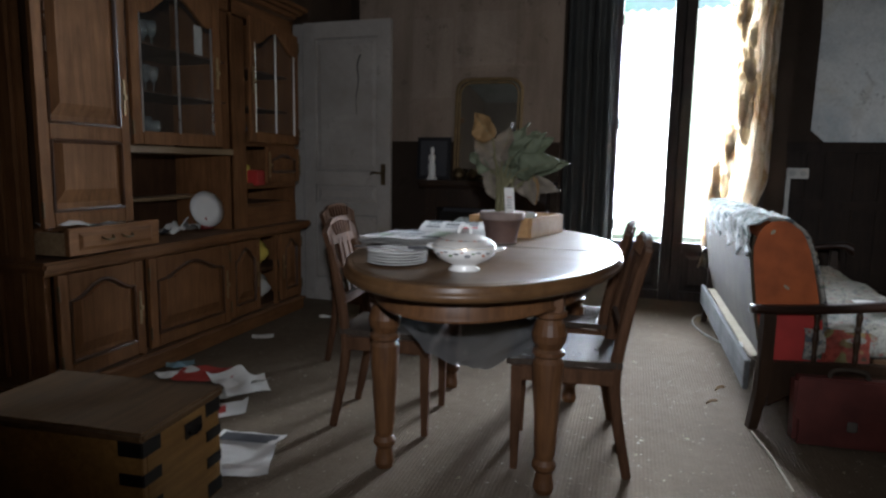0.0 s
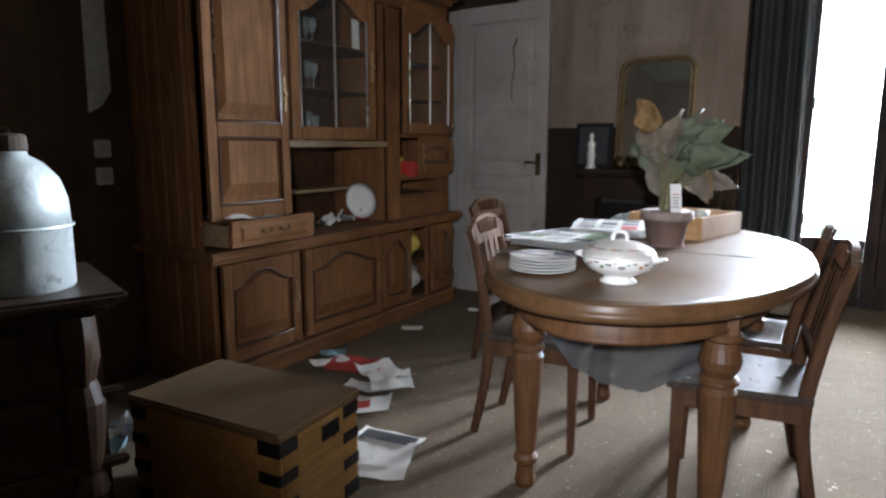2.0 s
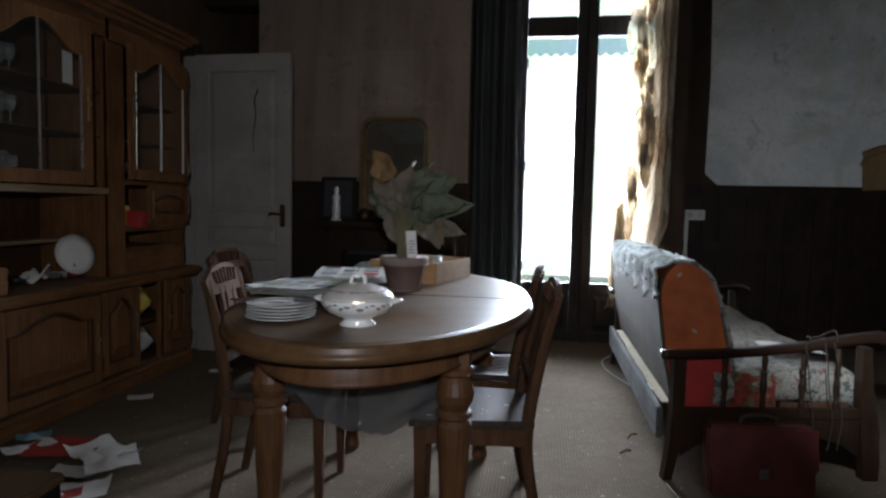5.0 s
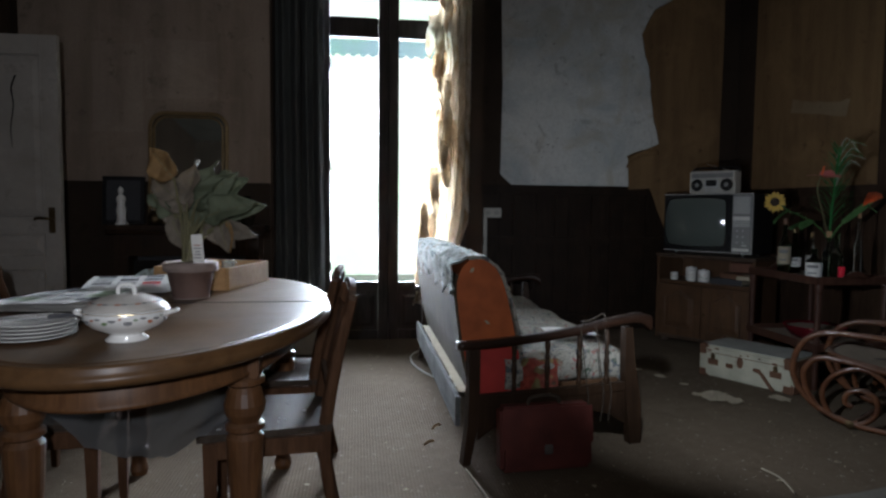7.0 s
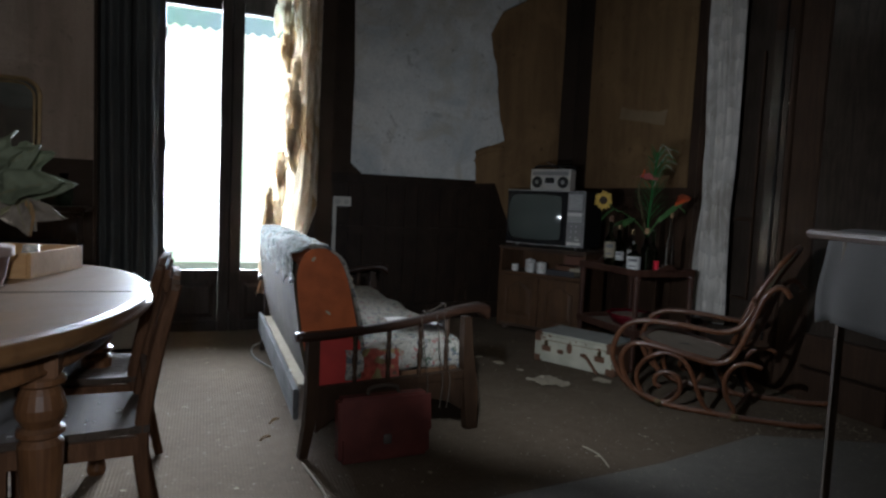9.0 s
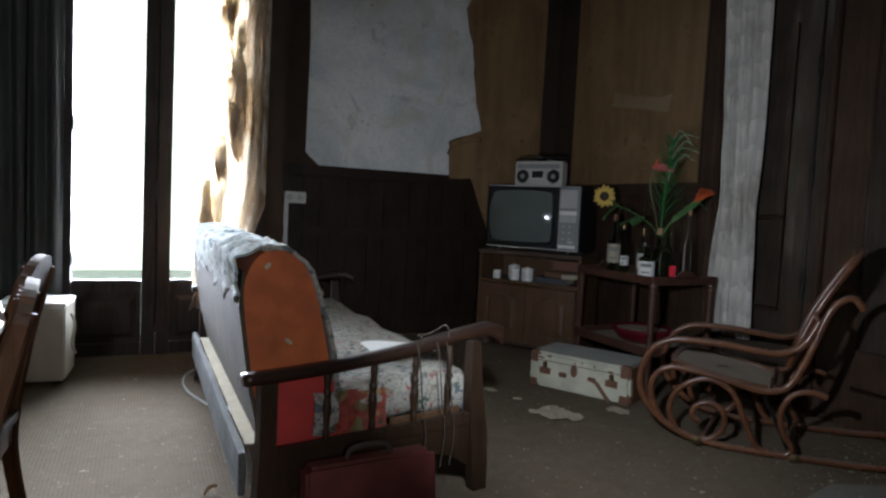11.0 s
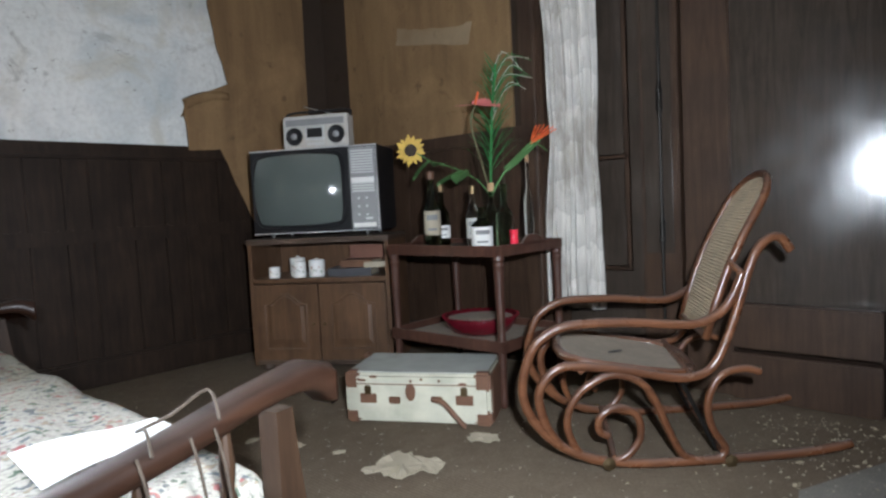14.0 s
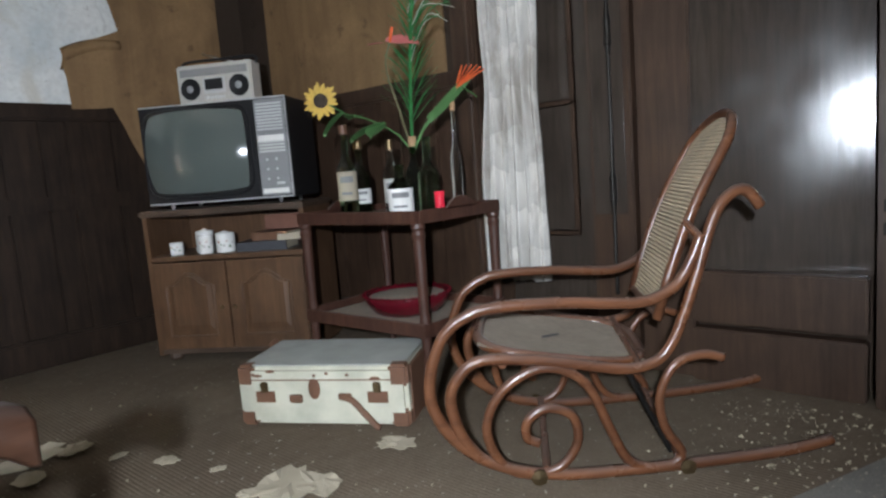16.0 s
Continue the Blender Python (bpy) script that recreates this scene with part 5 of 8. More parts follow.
def tv_stand():
    s = thing("tv_stand", "brown oak television stand with arched doors", "cabinet", TV_POSE)
    W, D, H = 0.80, 0.40, 0.75
    part("top", bx(-W / 2 - 0.02, W / 2 + 0.02, -D / 2 - 0.02, D / 2, H - 0.03, H, bevel=0.008), "standtop", s)
    for sx in (-1, 1):
        part("side", bx(sx * W / 2 - 0.011, sx * W / 2 + 0.011, -D / 2, D / 2, 0.03, H - 0.03), "standwood", s)
    part("back", bx(-W / 2, W / 2, D / 2 - 0.012, D / 2, 0.05, H - 0.03), "standwood", s)
    part("shelf", bx(-W / 2 + 0.012, W / 2 - 0.012, -D / 2, D / 2 - 0.012, 0.50, 0.525, bevel=0.003), "standwood", s)
    part("bottom", bx(-W / 2, W / 2, -D / 2, D / 2, 0.035, 0.06, bevel=0.003), "standtop", s)
    for sx in (-1, 1):
        for sy in (-1, 1):
            part("foot", lathe(BM(), [(0.028, 0), (0.036, 0.012), (0.03, 0.035)], 12, Matrix.Translation((sx * 0.35, sy * 0.15, 0))), "standtop", s)
    for k, (x0, x1) in enumerate(((-W / 2 + 0.012, -0.003), (0.003, W / 2 - 0.012))):
        p = bx(x0, x1, -D / 2 - 0.018, -D / 2, 0.065, 0.495, bevel=0.004)
        dob = part("door", p, "standwood", s)
        ol = arch(x0 + 0.07, x1 - 0.07, 0.13, 0.44, 0.06)
        q = moulding(BM(), ol, -D / 2 - 0.019, 0.007)
        raised_panel(q, inset_outline(ol, 0.015), -D / 2 - 0.018, 0.006, 0.02)
        part("door_field", q, "standwood", dob)
        kx = x1 - 0.03 if k == 0 else x0 + 0.03
        part("knob", lathe(BM(), [(0.005, 0), (0.011, 0.012), (0.008, 0.02), (0, 0.022)], 10, Matrix.Translation((kx, -D / 2 - 0.018, 0.27)) @ Matrix.Rotation(radians(90), 4, "X")), "tarnish", dob)
    return s


tv_stand()
LT = TV_POSE


def put(x, y, z, rz=0.0):
    return LT @ pose(x, y, z, 0, 0, rz)


def television():
    t = thing("television", "old tube television with dark grey-green screen", "television", put(0.0, 0.0, 0.75))
    W, H, D = 0.74, 0.47, 0.36
    zb = 0.025
    part("cabinet", bx(-W / 2, W / 2, -D / 2, D / 2, zb, zb + H, bevel=0.008), "black", t)
    fx1 = 0.21
    part("front_frame", prism(BM(), [(-W / 2 + 0.008, zb + 0.008), (fx1, zb + 0.008), (fx1, zb + H - 0.008), (-W / 2 + 0.008, zb + H - 0.008)], -D / 2 - 0.012, -D / 2), "black", t)
    cx, cz, hw, hh = (-W / 2 + fx1) / 2, zb + H / 2 + 0.005, 0.255, 0.193

    def scr(u, v):
        a, b = 2 * u - 1, 2 * v - 1
        # rounded-square map
        sx = a * math.sqrt(max(0, 1 - 0.06 * b * b))
        sz = b * math.sqrt(max(0, 1 - 0.06 * a * a))
        k = max(abs(a), abs(b))
        corner = 1 - 0.05 * (abs(a * b)) ** 3
        return Vector((cx + hw * sx * corner, -D / 2 - 0.014 - 0.012 * (1 - a * a) * (1 - b * b) - 0.048 * (1 - a * a) - 0.022 * (1 - b * b), cz + hh * sz * corner))
    part("screen", sheet(BM(), 24, 20, scr), "tvscreen", t, "bulging grey-green glass screen", True)
    rim = [(cx + hw * 1.03 * math.copysign(abs(math.cos(a)) ** 0.28, math.cos(a)), cz + hh * 1.04 * math.copysign(abs(math.sin(a)) ** 0.28, math.sin(a))) for a in (2 * math.pi * k / 48 for k in range(48))]
    part("screen_rim", moulding(BM(), rim, -D / 2 - 0.014, 0.010), "black", t)
    part("side_panel", bx(fx1 + 0.006, W / 2 - 0.008, -D / 2 - 0.013, -D / 2, zb + 0.012, zb + H - 0.012, bevel=0.003), "tvgrey", t)
    for k in range(16):
        z = zb + H - 0.03 - k * 0.0145
        if 9 <= k <= 10:
            continue
        part("grille_slat", bx(fx1 + 0.016, W / 2 - 0.018, -D / 2 - 0.018, -D / 2 - 0.012, z - 0.009, z, bevel=0.002), "tvsilver", t)
    part("badge_strip", bx(fx1 + 0.016, W / 2 - 0.018, -D / 2 - 0.019, -D / 2 - 0.012, zb + 0.265, zb + 0.292), "china", t, "white strip")
    part("lower_strip", bx(fx1 + 0.016, W / 2 - 0.018, -D / 2 - 0.016, -D / 2 - 0.012, zb + 0.022, zb + 0.045), "china", t, "white strip")
    for i in range(3):
        for j in range(2):
            part("button", lathe(BM(), [(0.006, 0), (0.006, 0.006), (0, 0.007)], 8, Matrix.Translation((fx1 + 0.05 + 0.045 * j, -D / 2 - 0.013, zb + 0.09 + 0.045 * i)) @ Matrix.Rotation(radians(90), 4, "X")), "tvsilver", t)
    part("lettering_bar", bx(fx1 + 0.085, fx1 + 0.125, -D / 2 - 0.0145, -D / 2 - 0.012, zb + 0.062, zb + 0.074), "tvsilver", t)
    part("edge_trim", tube(BM(), [(W / 2 - 0.003, -D / 2 - 0.004, zb + 0.006), (W / 2 - 0.003, -D / 2 - 0.004, zb + H - 0.004), (-W / 2 + 0.004, -D / 2 - 0.004, zb + H - 0.004)], 0.004, 6), "tvsilver", t)
    part("bottom_trim", tube(BM(), [(-W / 2 + 0.004, -D / 2 - 0.004, zb + 0.004), (W / 2 - 0.004, -D / 2 - 0.004, zb + 0.004)], 0.004, 6), "tvsilver", t)
    for sx in (-1, 1):
        for sy in (-1, 1):
            part("foot", lathe(BM(), [(0.008, 0), (0.012, 0.028)], 10, Matrix.Translation((sx * 0.28, sy * 0.13, 0))), "steel", t)
    return t


television()


def radio():
    r = thing("radio_cassette", "silver portable radio cassette player on the television", "radio", put(0.01, -0.08, 1.245, -2))
    W, H, D = 0.385, 0.185, 0.10
    part("case", bx(-W / 2, W / 2, -D / 2, D / 2, 0.004, H, bevel=0.008), "radiosilver", r)
    part("dial_scale", bx(-W / 2 + 0.02, W / 2 - 0.02, -D / 2 - 0.003, -D / 2, H - 0.055, H - 0.02), "tvgrey", r, "tuning scale")
    for sx in (-1, 1):
        e = part("speaker", lathe(BM(), [(0.0, 0.004), (0.02, 0.002), (0.044, 0.006), (0.048, 0.008), (0.051, 0.0)], 24, Matrix.Translation((sx * 0.125, -D / 2, 0.072)) @ Matrix.Rotation(radians(90), 4, "X")), "black", r, "round black speaker")
        part("speaker_cone", lathe(BM(), [(0.0, 0.012), (0.012, 0.009), (0.018, 0.006)], 16, Matrix.Translation((sx * 0.125, -D / 2, 0.072)) @ Matrix.Rotation(radians(90), 4, "X")), "tvgrey", e)
    part("cassette_lid", bx(-0.058, 0.058, -D / 2 - 0.006, -D / 2, 0.045, 0.12, bevel=0.003), "tvsilver", r)
    part("cassette_window", bx(-0.045, 0.045, -D / 2 - 0.008, -D / 2 - 0.005, 0.062, 0.112), "black", r)
    for k in range(5):
        part("key", bx(-0.05 + k * 0.021, -0.034 + k * 0.021, -D / 2 - 0.010, -D / 2, 0.018, 0.032, bevel=0.002), "tvsilver", r)
    part("carry_handle", tube(BM(), smooth_path([(-W / 2 + 0.01, 0.01, H - 0.02), (-W / 2 + 0.012, 0.02, H + 0.025), (0, 0.022, H + 0.028), (W / 2 - 0.012, 0.02, H + 0.025), (W / 2 - 0.01, 0.01, H - 0.02)], 5), 0.007), "black", r)
    part("aerial", tube(BM(), [(0.11, 0.03, H), (-0.09, 0.03, H + 0.062)], 0.0028, 6), "steel", r, "chrome aerial")
    return r


radio()

# things on the shelf of the stand
SZ = 0.525


def canister(m, r, h, label, lid=True):
    c = thing("canister", label, "canister", m, "china on the stand shelf")
    top = h * (0.80 if lid else 1.0)
    body = part("body", lathe(BM(), [(r * 0.94, 0), (r, 0.006), (r, top - 0.006), (r * 0.97, top)], 24), "china", c, smooth=True)
    if lid:
        part("lid", lathe(BM(), [(r * 0.98, top), (r * 1.02, top + 0.003), (r * 0.98, top + 0.010), (r * 0.5, top + 0.014), (r * 0.22, top + 0.018), (r * 0.28, h * 0.97), (0, h)], 24), "china", c, smooth=True)
    for k in range(9):
        a = -math.pi / 2 - 1.2 + 0.3 * k
        f = part("flower", lathe(BM(), [(0.0, 0.0016), (r * (0.10 + 0.05 * (k % 2)), 0.0)], 6, Matrix.Translation((r * 1.008 * math.cos(a), r * 1.008 * math.sin(a), top * (0.5 + 0.16 * math.sin(k * 2.4)))) @ Matrix.Rotation(a - math.pi / 2, 4, "Z") @ Matrix.Rotation(radians(90), 4, "X")), ("decor_rust", "decor_green", "papergrey")[k % 3], c)


for x, y, r, h, lid, lb in ((-0.29, -0.13, 0.032, 0.062, False, "small white cup with painted flowers"), (-0.18, -0.05, 0.044, 0.118, True, "white china canister with painted flowers and lid"), (-0.135, -0.13, 0.036, 0.088, False, "lower white china canister with painted flowers"), (-0.04, -0.11, 0.046, 0.105, True, "round white china jar with painted band")):
    canister(put(x, y, SZ), r, h, lb, lid)


def book(m, w, d, h, mat, label, group=""):
    b = thing("book", label, "book", m, group)
    part("cover", bx(-w / 2, w / 2, -d / 2, -d / 2 + d, 0, 0.004), mat, b)
    part("cover", bx(-w / 2, w / 2, -d / 2, -d / 2 + d, h - 0.004, h), mat, b)
    part("spine", bx(-w / 2, w / 2, -d / 2 - 0.003, -d / 2 + 0.002, 0, h), mat, b)
    part("pages", bx(-w / 2 + 0.004, w / 2 - 0.004, -d / 2 + 0.002, d / 2 - 0.004, 0.004, h - 0.004), "paperbuff", b)


book(put(0.17, -0.08, SZ, 2), 0.25, 0.18, 0.045, "ink", "dark grey bound book lying on the shelf", "books on the stand shelf")
book(put(0.21, -0.06, SZ + 0.046, -6), 0.19, 0.15, 0.04, "caseleather", "brown leather book lying on another", "books on the stand shelf")
book(put(0.31, -0.11, SZ + 0.046, 14), 0.13, 0.10, 0.03, "paperbuff", "small buff paper book on the pile", "books on the stand shelf")
single("box", bx(-0.10, 0.10, -0.05, 0.05, 0, 0.075, bevel=0.004), "rustcard", "faded rust-red cardboard box on the books", "box", put(0.22, 0.06, SZ + 0.088, 0))


# ---- trolley with bottles and flowers ----
def trolley():
    t = thing("serving_trolley", "dark mahogany two-tier serving trolley with gallery", "trolley", pose(3.29, 4.26, 0))
    X, Y, H = 0.25, 0.345, 0.68
    for sx in (-1, 1):
        for sy in (-1, 1):
            part("leg", lathe(BM(), [(0.014, 0.0), (0.018, 0.03), (0.015, 0.06), (0.019, 0.25), (0.020, 0.30), (0.018, 0.33), (0.022, 0.60), (0.026, 0.62), (0.022, 0.635), (0.027, 0.645), (0.025, 0.66)], 14, Matrix.Translation((sx * (X - 0.02), sy * (Y - 0.02), 0))), "mahogany", t)
    part("top_tray", bx(-X, X, -Y, Y, H - 0.022, H, bevel=0.004), "mahogany", t, "dusty tray top")
    part("shelf", bx(-X + 0.01, X - 0.01, -Y + 0.01, Y - 0.01, 0.245, 0.262, bevel=0.003), "mahogany", t, "dusty lower tray")
    part("dust_layer", bx(-X + 0.03, X - 0.03, -Y + 0.03, Y - 0.03, 0.262, 0.2635), "dustcane", t)
    for z0, z1, nm in ((H, H + 0.028, "gallery"), (0.262, 0.295, "tray_edge")):
        for sx in (-1, 1):
            part(nm, bx(sx * X - 0.006, sx * X + 0.006, -Y, Y, z0 - 0.02, z1, bevel=0.003), "mahogany", t)
        for sy in (-1, 1):
            part(nm, bx(-X + 0.006, X - 0.006, sy * Y - 0.006, sy * Y + 0.006, z0 - 0.02, z1, bevel=0.003), "mahogany", t)
    for sy in (-1, 1):
        q = prism(BM(), [(-0.09, H + 0.02), (0.09, H + 0.02), (0.07, H + 0.04), (0.035, H + 0.06), (0.0, H + 0.064), (-0.035, H + 0.06), (-0.07, H + 0.04)], sy * Y - 0.006, sy * Y + 0.006)
        part("grip", q, "mahogany", t, "scrolled gallery grip")
    return t


trolley()
TZ = 0.68


def bottle(m, r, h, mat, label, neck=0.35, label_mat=None, cap=None, lab=(0.18, 0.5)):
    b = thing("bottle", label, "bottle", m, "bottles on the trolley")
    nr = r * 0.36
    sh = h * (1 - neck)
    part("glass", lathe(BM(), [(r * 0.6, 0.004), (r * 0.95, 0.0), (r, 0.01), (r, sh * 0.88), (r * 0.92, sh * 0.95), (nr * 1.3, sh * 1.12), (nr, sh * 1.22), (nr, h - 0.012), (nr * 1.2, h - 0.010), (nr * 1.2, h)], 20), mat, b, smooth=True)
    if label_mat:
        segs = 10
        lb = BM()
        z0, z1 = h * lab[0], h * lab[1]
        sheet(lb, segs, 1, lambda u, v: Vector(((r + 0.0012) * math.cos(2.4 + 3.2 * u), (r + 0.0012) * math.sin(2.4 + 3.2 * u), z0 + (z1 - z0) * v)))
        o = part("label", lb, label_mat, b, "paper label")
        part("print_bar", sheet(BM(), 6, 1, lambda u, v: Vector(((r + 0.002) * math.cos(3.2 + 1.4 * u), (r + 0.002) * math.sin(3.2 + 1.4 * u), z0 + (z1 - z0) * (0.62 + 0.22 * v)))), "inkgrey", o)
        part("print_bar", sheet(BM(), 6, 1, lambda u, v: Vector(((r + 0.002) * math.cos(3.3 + 1.1 * u), (r + 0.002) * math.sin(3.3 + 1.1 * u), z0 + (z1 - z0) * (0.2 + 0.1 * v)))), "inkgrey", o)
    if cap:
        part("cap", lathe(BM(), [(nr * 1.25, h - 0.035), (nr * 1.25, h + 0.004), (0, h + 0.005)], 12), cap, b)
    return b


bottle(pose(3.17, 4.415, TZ), 0.040, 0.375, "bottle_green", "green wine bottle with a cream label", 0.42, "paperbuff", "caseleather")
bottle(pose(3.27, 4.445, TZ), 0.042, 0.315, "bottle_dark", "dark green wine bottle with a white label", 0.42, "paper", "tarnish", (0.15, 0.35))
bottle(pose(3.17, 4.155, TZ), 0.032, 0.292, "bottle_clear", "clear liquor bottle with a blue-white label", 0.36, "papergrey", "tarnish")
bottle(pose(3.12, 4.065, TZ), 0.047, 0.195, "bottle_dark", "dark round bottle with a pale oval label", 0.36, "paper", None, (0.1, 0.55))
bottle(pose(3.26, 4.115, TZ), 0.036, 0.300, "bottle_dark", "dark green bottle holding the artificial flowers", 0.40, None, "cork")
bottle(pose(3.25, 4.035, TZ), 0.042, 0.295, "bottle_green", "dusty green bottle with a narrow neck", 0.42)
bottle(pose(3.33, 3.955, TZ), 0.022, 0.425, "bottle_clear", "tall thin clear bottle with a cork", 0.45, None, "cork")
cd = thing("candle_glass", "small bright red candle glass", "candle holder", pose(3.25, 3.985, TZ))
part("cup", lathe(BM(), [(0.017, 0), (0.020, 0.01), (0.018, 0.05), (0.021, 0.085)], 14), "redplastic", cd, smooth=True)
bd = thing("bowl", "dark red glazed dish with a beaded rim", "dish", pose(3.27, 4.22, 0.2635))
part("dish", lathe(BM(), [(0.10, 0), (0.14, 0.016), (0.168, 0.052), (0.182, 0.085), (0.176, 0.092), (0.165, 0.080), (0.14, 0.062), (0.0, 0.058)], 40), "redglass", bd, smooth=True)
for k in range(36):
    a = 2 * math.pi * k / 36
    part("bead", lathe(BM(), [(0, -0.009), (0.010, 0), (0, 0.009)], 6, Matrix.Translation((0.180 * math.cos(a), 0.180 * math.sin(a), 0.088))), "redglass", bd)
part("dried_filling", lathe(BM(), [(0.160, 0.078), (0.08, 0.086), (0, 0.084)], 20), "dustcane", bd, "dusty dried filling")


def petal(bm, m, length, width, bend=0.2, cup=0.1, nx=6, ny=4):
    """one leaf: pointed sheet along local x"""
    def fn(u, v):
        w = width * math.sin(math.pi * min(1, u * 0.95 + 0.04)) ** 0.75
        return m @ Vector((length * u, (v - 0.5) * w, -bend * length * u * u + cup * width * abs(2 * v - 1)))
    return sheet(bm, nx, ny, fn)


def aim(p, yaw, pitch, roll=0.0):
    return Matrix.Translation(p) @ Matrix.Rotation(radians(yaw), 4, "Z") @ Matrix.Rotation(radians(-pitch), 4, "Y") @ Matrix.Rotation(radians(roll), 4, "X")


fl = thing("artificial_flowers", "artificial sunflower, anthurium, palm and bird of paradise", "flowers", pose(3.26, 4.115, TZ + 0.29))
stem = lambda pts, r=0.004, mt="greenleaf": part("stem", tube(BM(), smooth_path(pts, 5), r, 6), mt, fl)
stem([(0, 0, -0.05), (-0.02, 0.06, 0.03), (-0.03, 0.20, 0.10), (-0.04, 0.33, 0.14), (-0.06, 0.42, 0.195)])
sf = new("sunflower_head", None)
sf.parent = fl
sf.matrix_local = Matrix.Translation((-0.08, 0.435, 0.205)) @ Matrix.Rotation(radians(-57.7 + 5), 4, "Z") @ Matrix.Rotation(radians(90), 4, "X") @ Matrix.Scale(0.84, 4)
part("disc", lathe(BM(), [(0.0, 0.014), (0.02, 0.013), (0.036, 0.006), (0.038, 0)], 20), "soil", sf, "dark brown seed disc")
for k in range(20):
    o = part("petal", petal(BM(), Matrix.Rotation(2 * math.pi * k / 20 + 0.06 * (k % 3), 4, "Z") @ Matrix.Translation((0.030, 0, 0.003 * (k % 2))), 0.052 + 0.008 * (k % 3), 0.024, 0.15, 0.1), "petal", sf)
for p, yw, pt, ln, w, mt in (((-0.05, 0.33, 0.14), 130, -35, 0.11, 0.085, "greenleaf"), ((-0.03, 0.26, 0.12), 70, 10, 0.10, 0.07, "greenleaf"), ((-0.02, 0.12, 0.07), 120, -10, 0.14, 0.10, "greenleaf"), ((-0.02, 0.14, 0.08), 200, -20, 0.11, 0.07, "greenleaf")):
    part("leaf", petal(BM(), aim(p, yw, pt), ln * 1.15, w * 1.25), mt, fl)
stem([(0, 0, -0.05), (-0.03, 0.02, 0.10), (-0.06, 0.05, 0.28), (-0.05, 0.03, 0.375)], 0.0045, "stem")
part("anthurium_spathe", petal(BM(), aim((-0.06, 0.04, 0.375), -62, -4, 30), 0.13, 0.10, 0.1, 0.15), "petal_pink", fl, "pink waxy flower")
part("anthurium_spadix", tube(BM(), [(-0.05, 0.03, 0.375), (-0.05, 0.01, 0.43)], 0.006), "petal_orange", fl)
part("anthurium_tip", petal(BM(), aim((-0.06, 0.05, 0.375), 118, 5, 0), 0.07, 0.02, 0.1, 0.1), "petal_pink", fl)
stem([(0, 0, -0.05), (0.0, -0.01, 0.15), (0.0, -0.03, 0.35), (0.0, -0.06, 0.55)], 0.007, "green")
random.seed(4)
for k in range(64):
    t = k / 64
    p = Vector((0, -0.01 - 0.05 * t, 0.06 + 0.47 * t))
    yw = 130 if k % 2 else -50
    part("palm_blade", petal(BM(), aim(p, yw + random.uniform(-40, 40), random.uniform(48, 78)), 0.10 + 0.07 * (1 - t), 0.012, 0.15, 0.1, 3, 2), "green", fl)
for k in range(16):
    part("grass_blade", tube(BM(), smooth_path([(0, -0.03, 0.30 + 0.012 * k), (0.01, -0.09 - 0.01 * (k % 5), 0.42 + 0.012 * k), (0.02, -0.17 - 0.012 * (k % 7), 0.45 + 0.008 * k - 0.02 * (k % 4))], 4), 0.0018, 4), "green" if k % 3 else "radiosilver", fl)
stem([(0, 0, -0.05), (0.02, -0.06, 0.05), (0.05, -0.15, 0.13), (0.06, -0.21, 0.18)], 0.006)
part("bird_sheath", petal(BM(), aim((0.03, -0.08, 0.06), -68, 33, 0), 0.22, 0.075, -0.12, 0.35), "greenleaf", fl, "green boat-shaped sheath")
part("bird_sheath", petal(BM(), aim((0.06, -0.21, 0.18), -70, -30, 0), 0.08, 0.03, 0.1, 0.2), "greenleaf", fl)
for k in range(6):
    part("bird_petal", petal(BM(), aim((0.055, -0.20, 0.175), -75 + 9 * k, 25 + 9 * k), 0.13 - 0.008 * k, 0.022, 0.0, 0.2), "petal_orange", fl, "orange spiky petal")


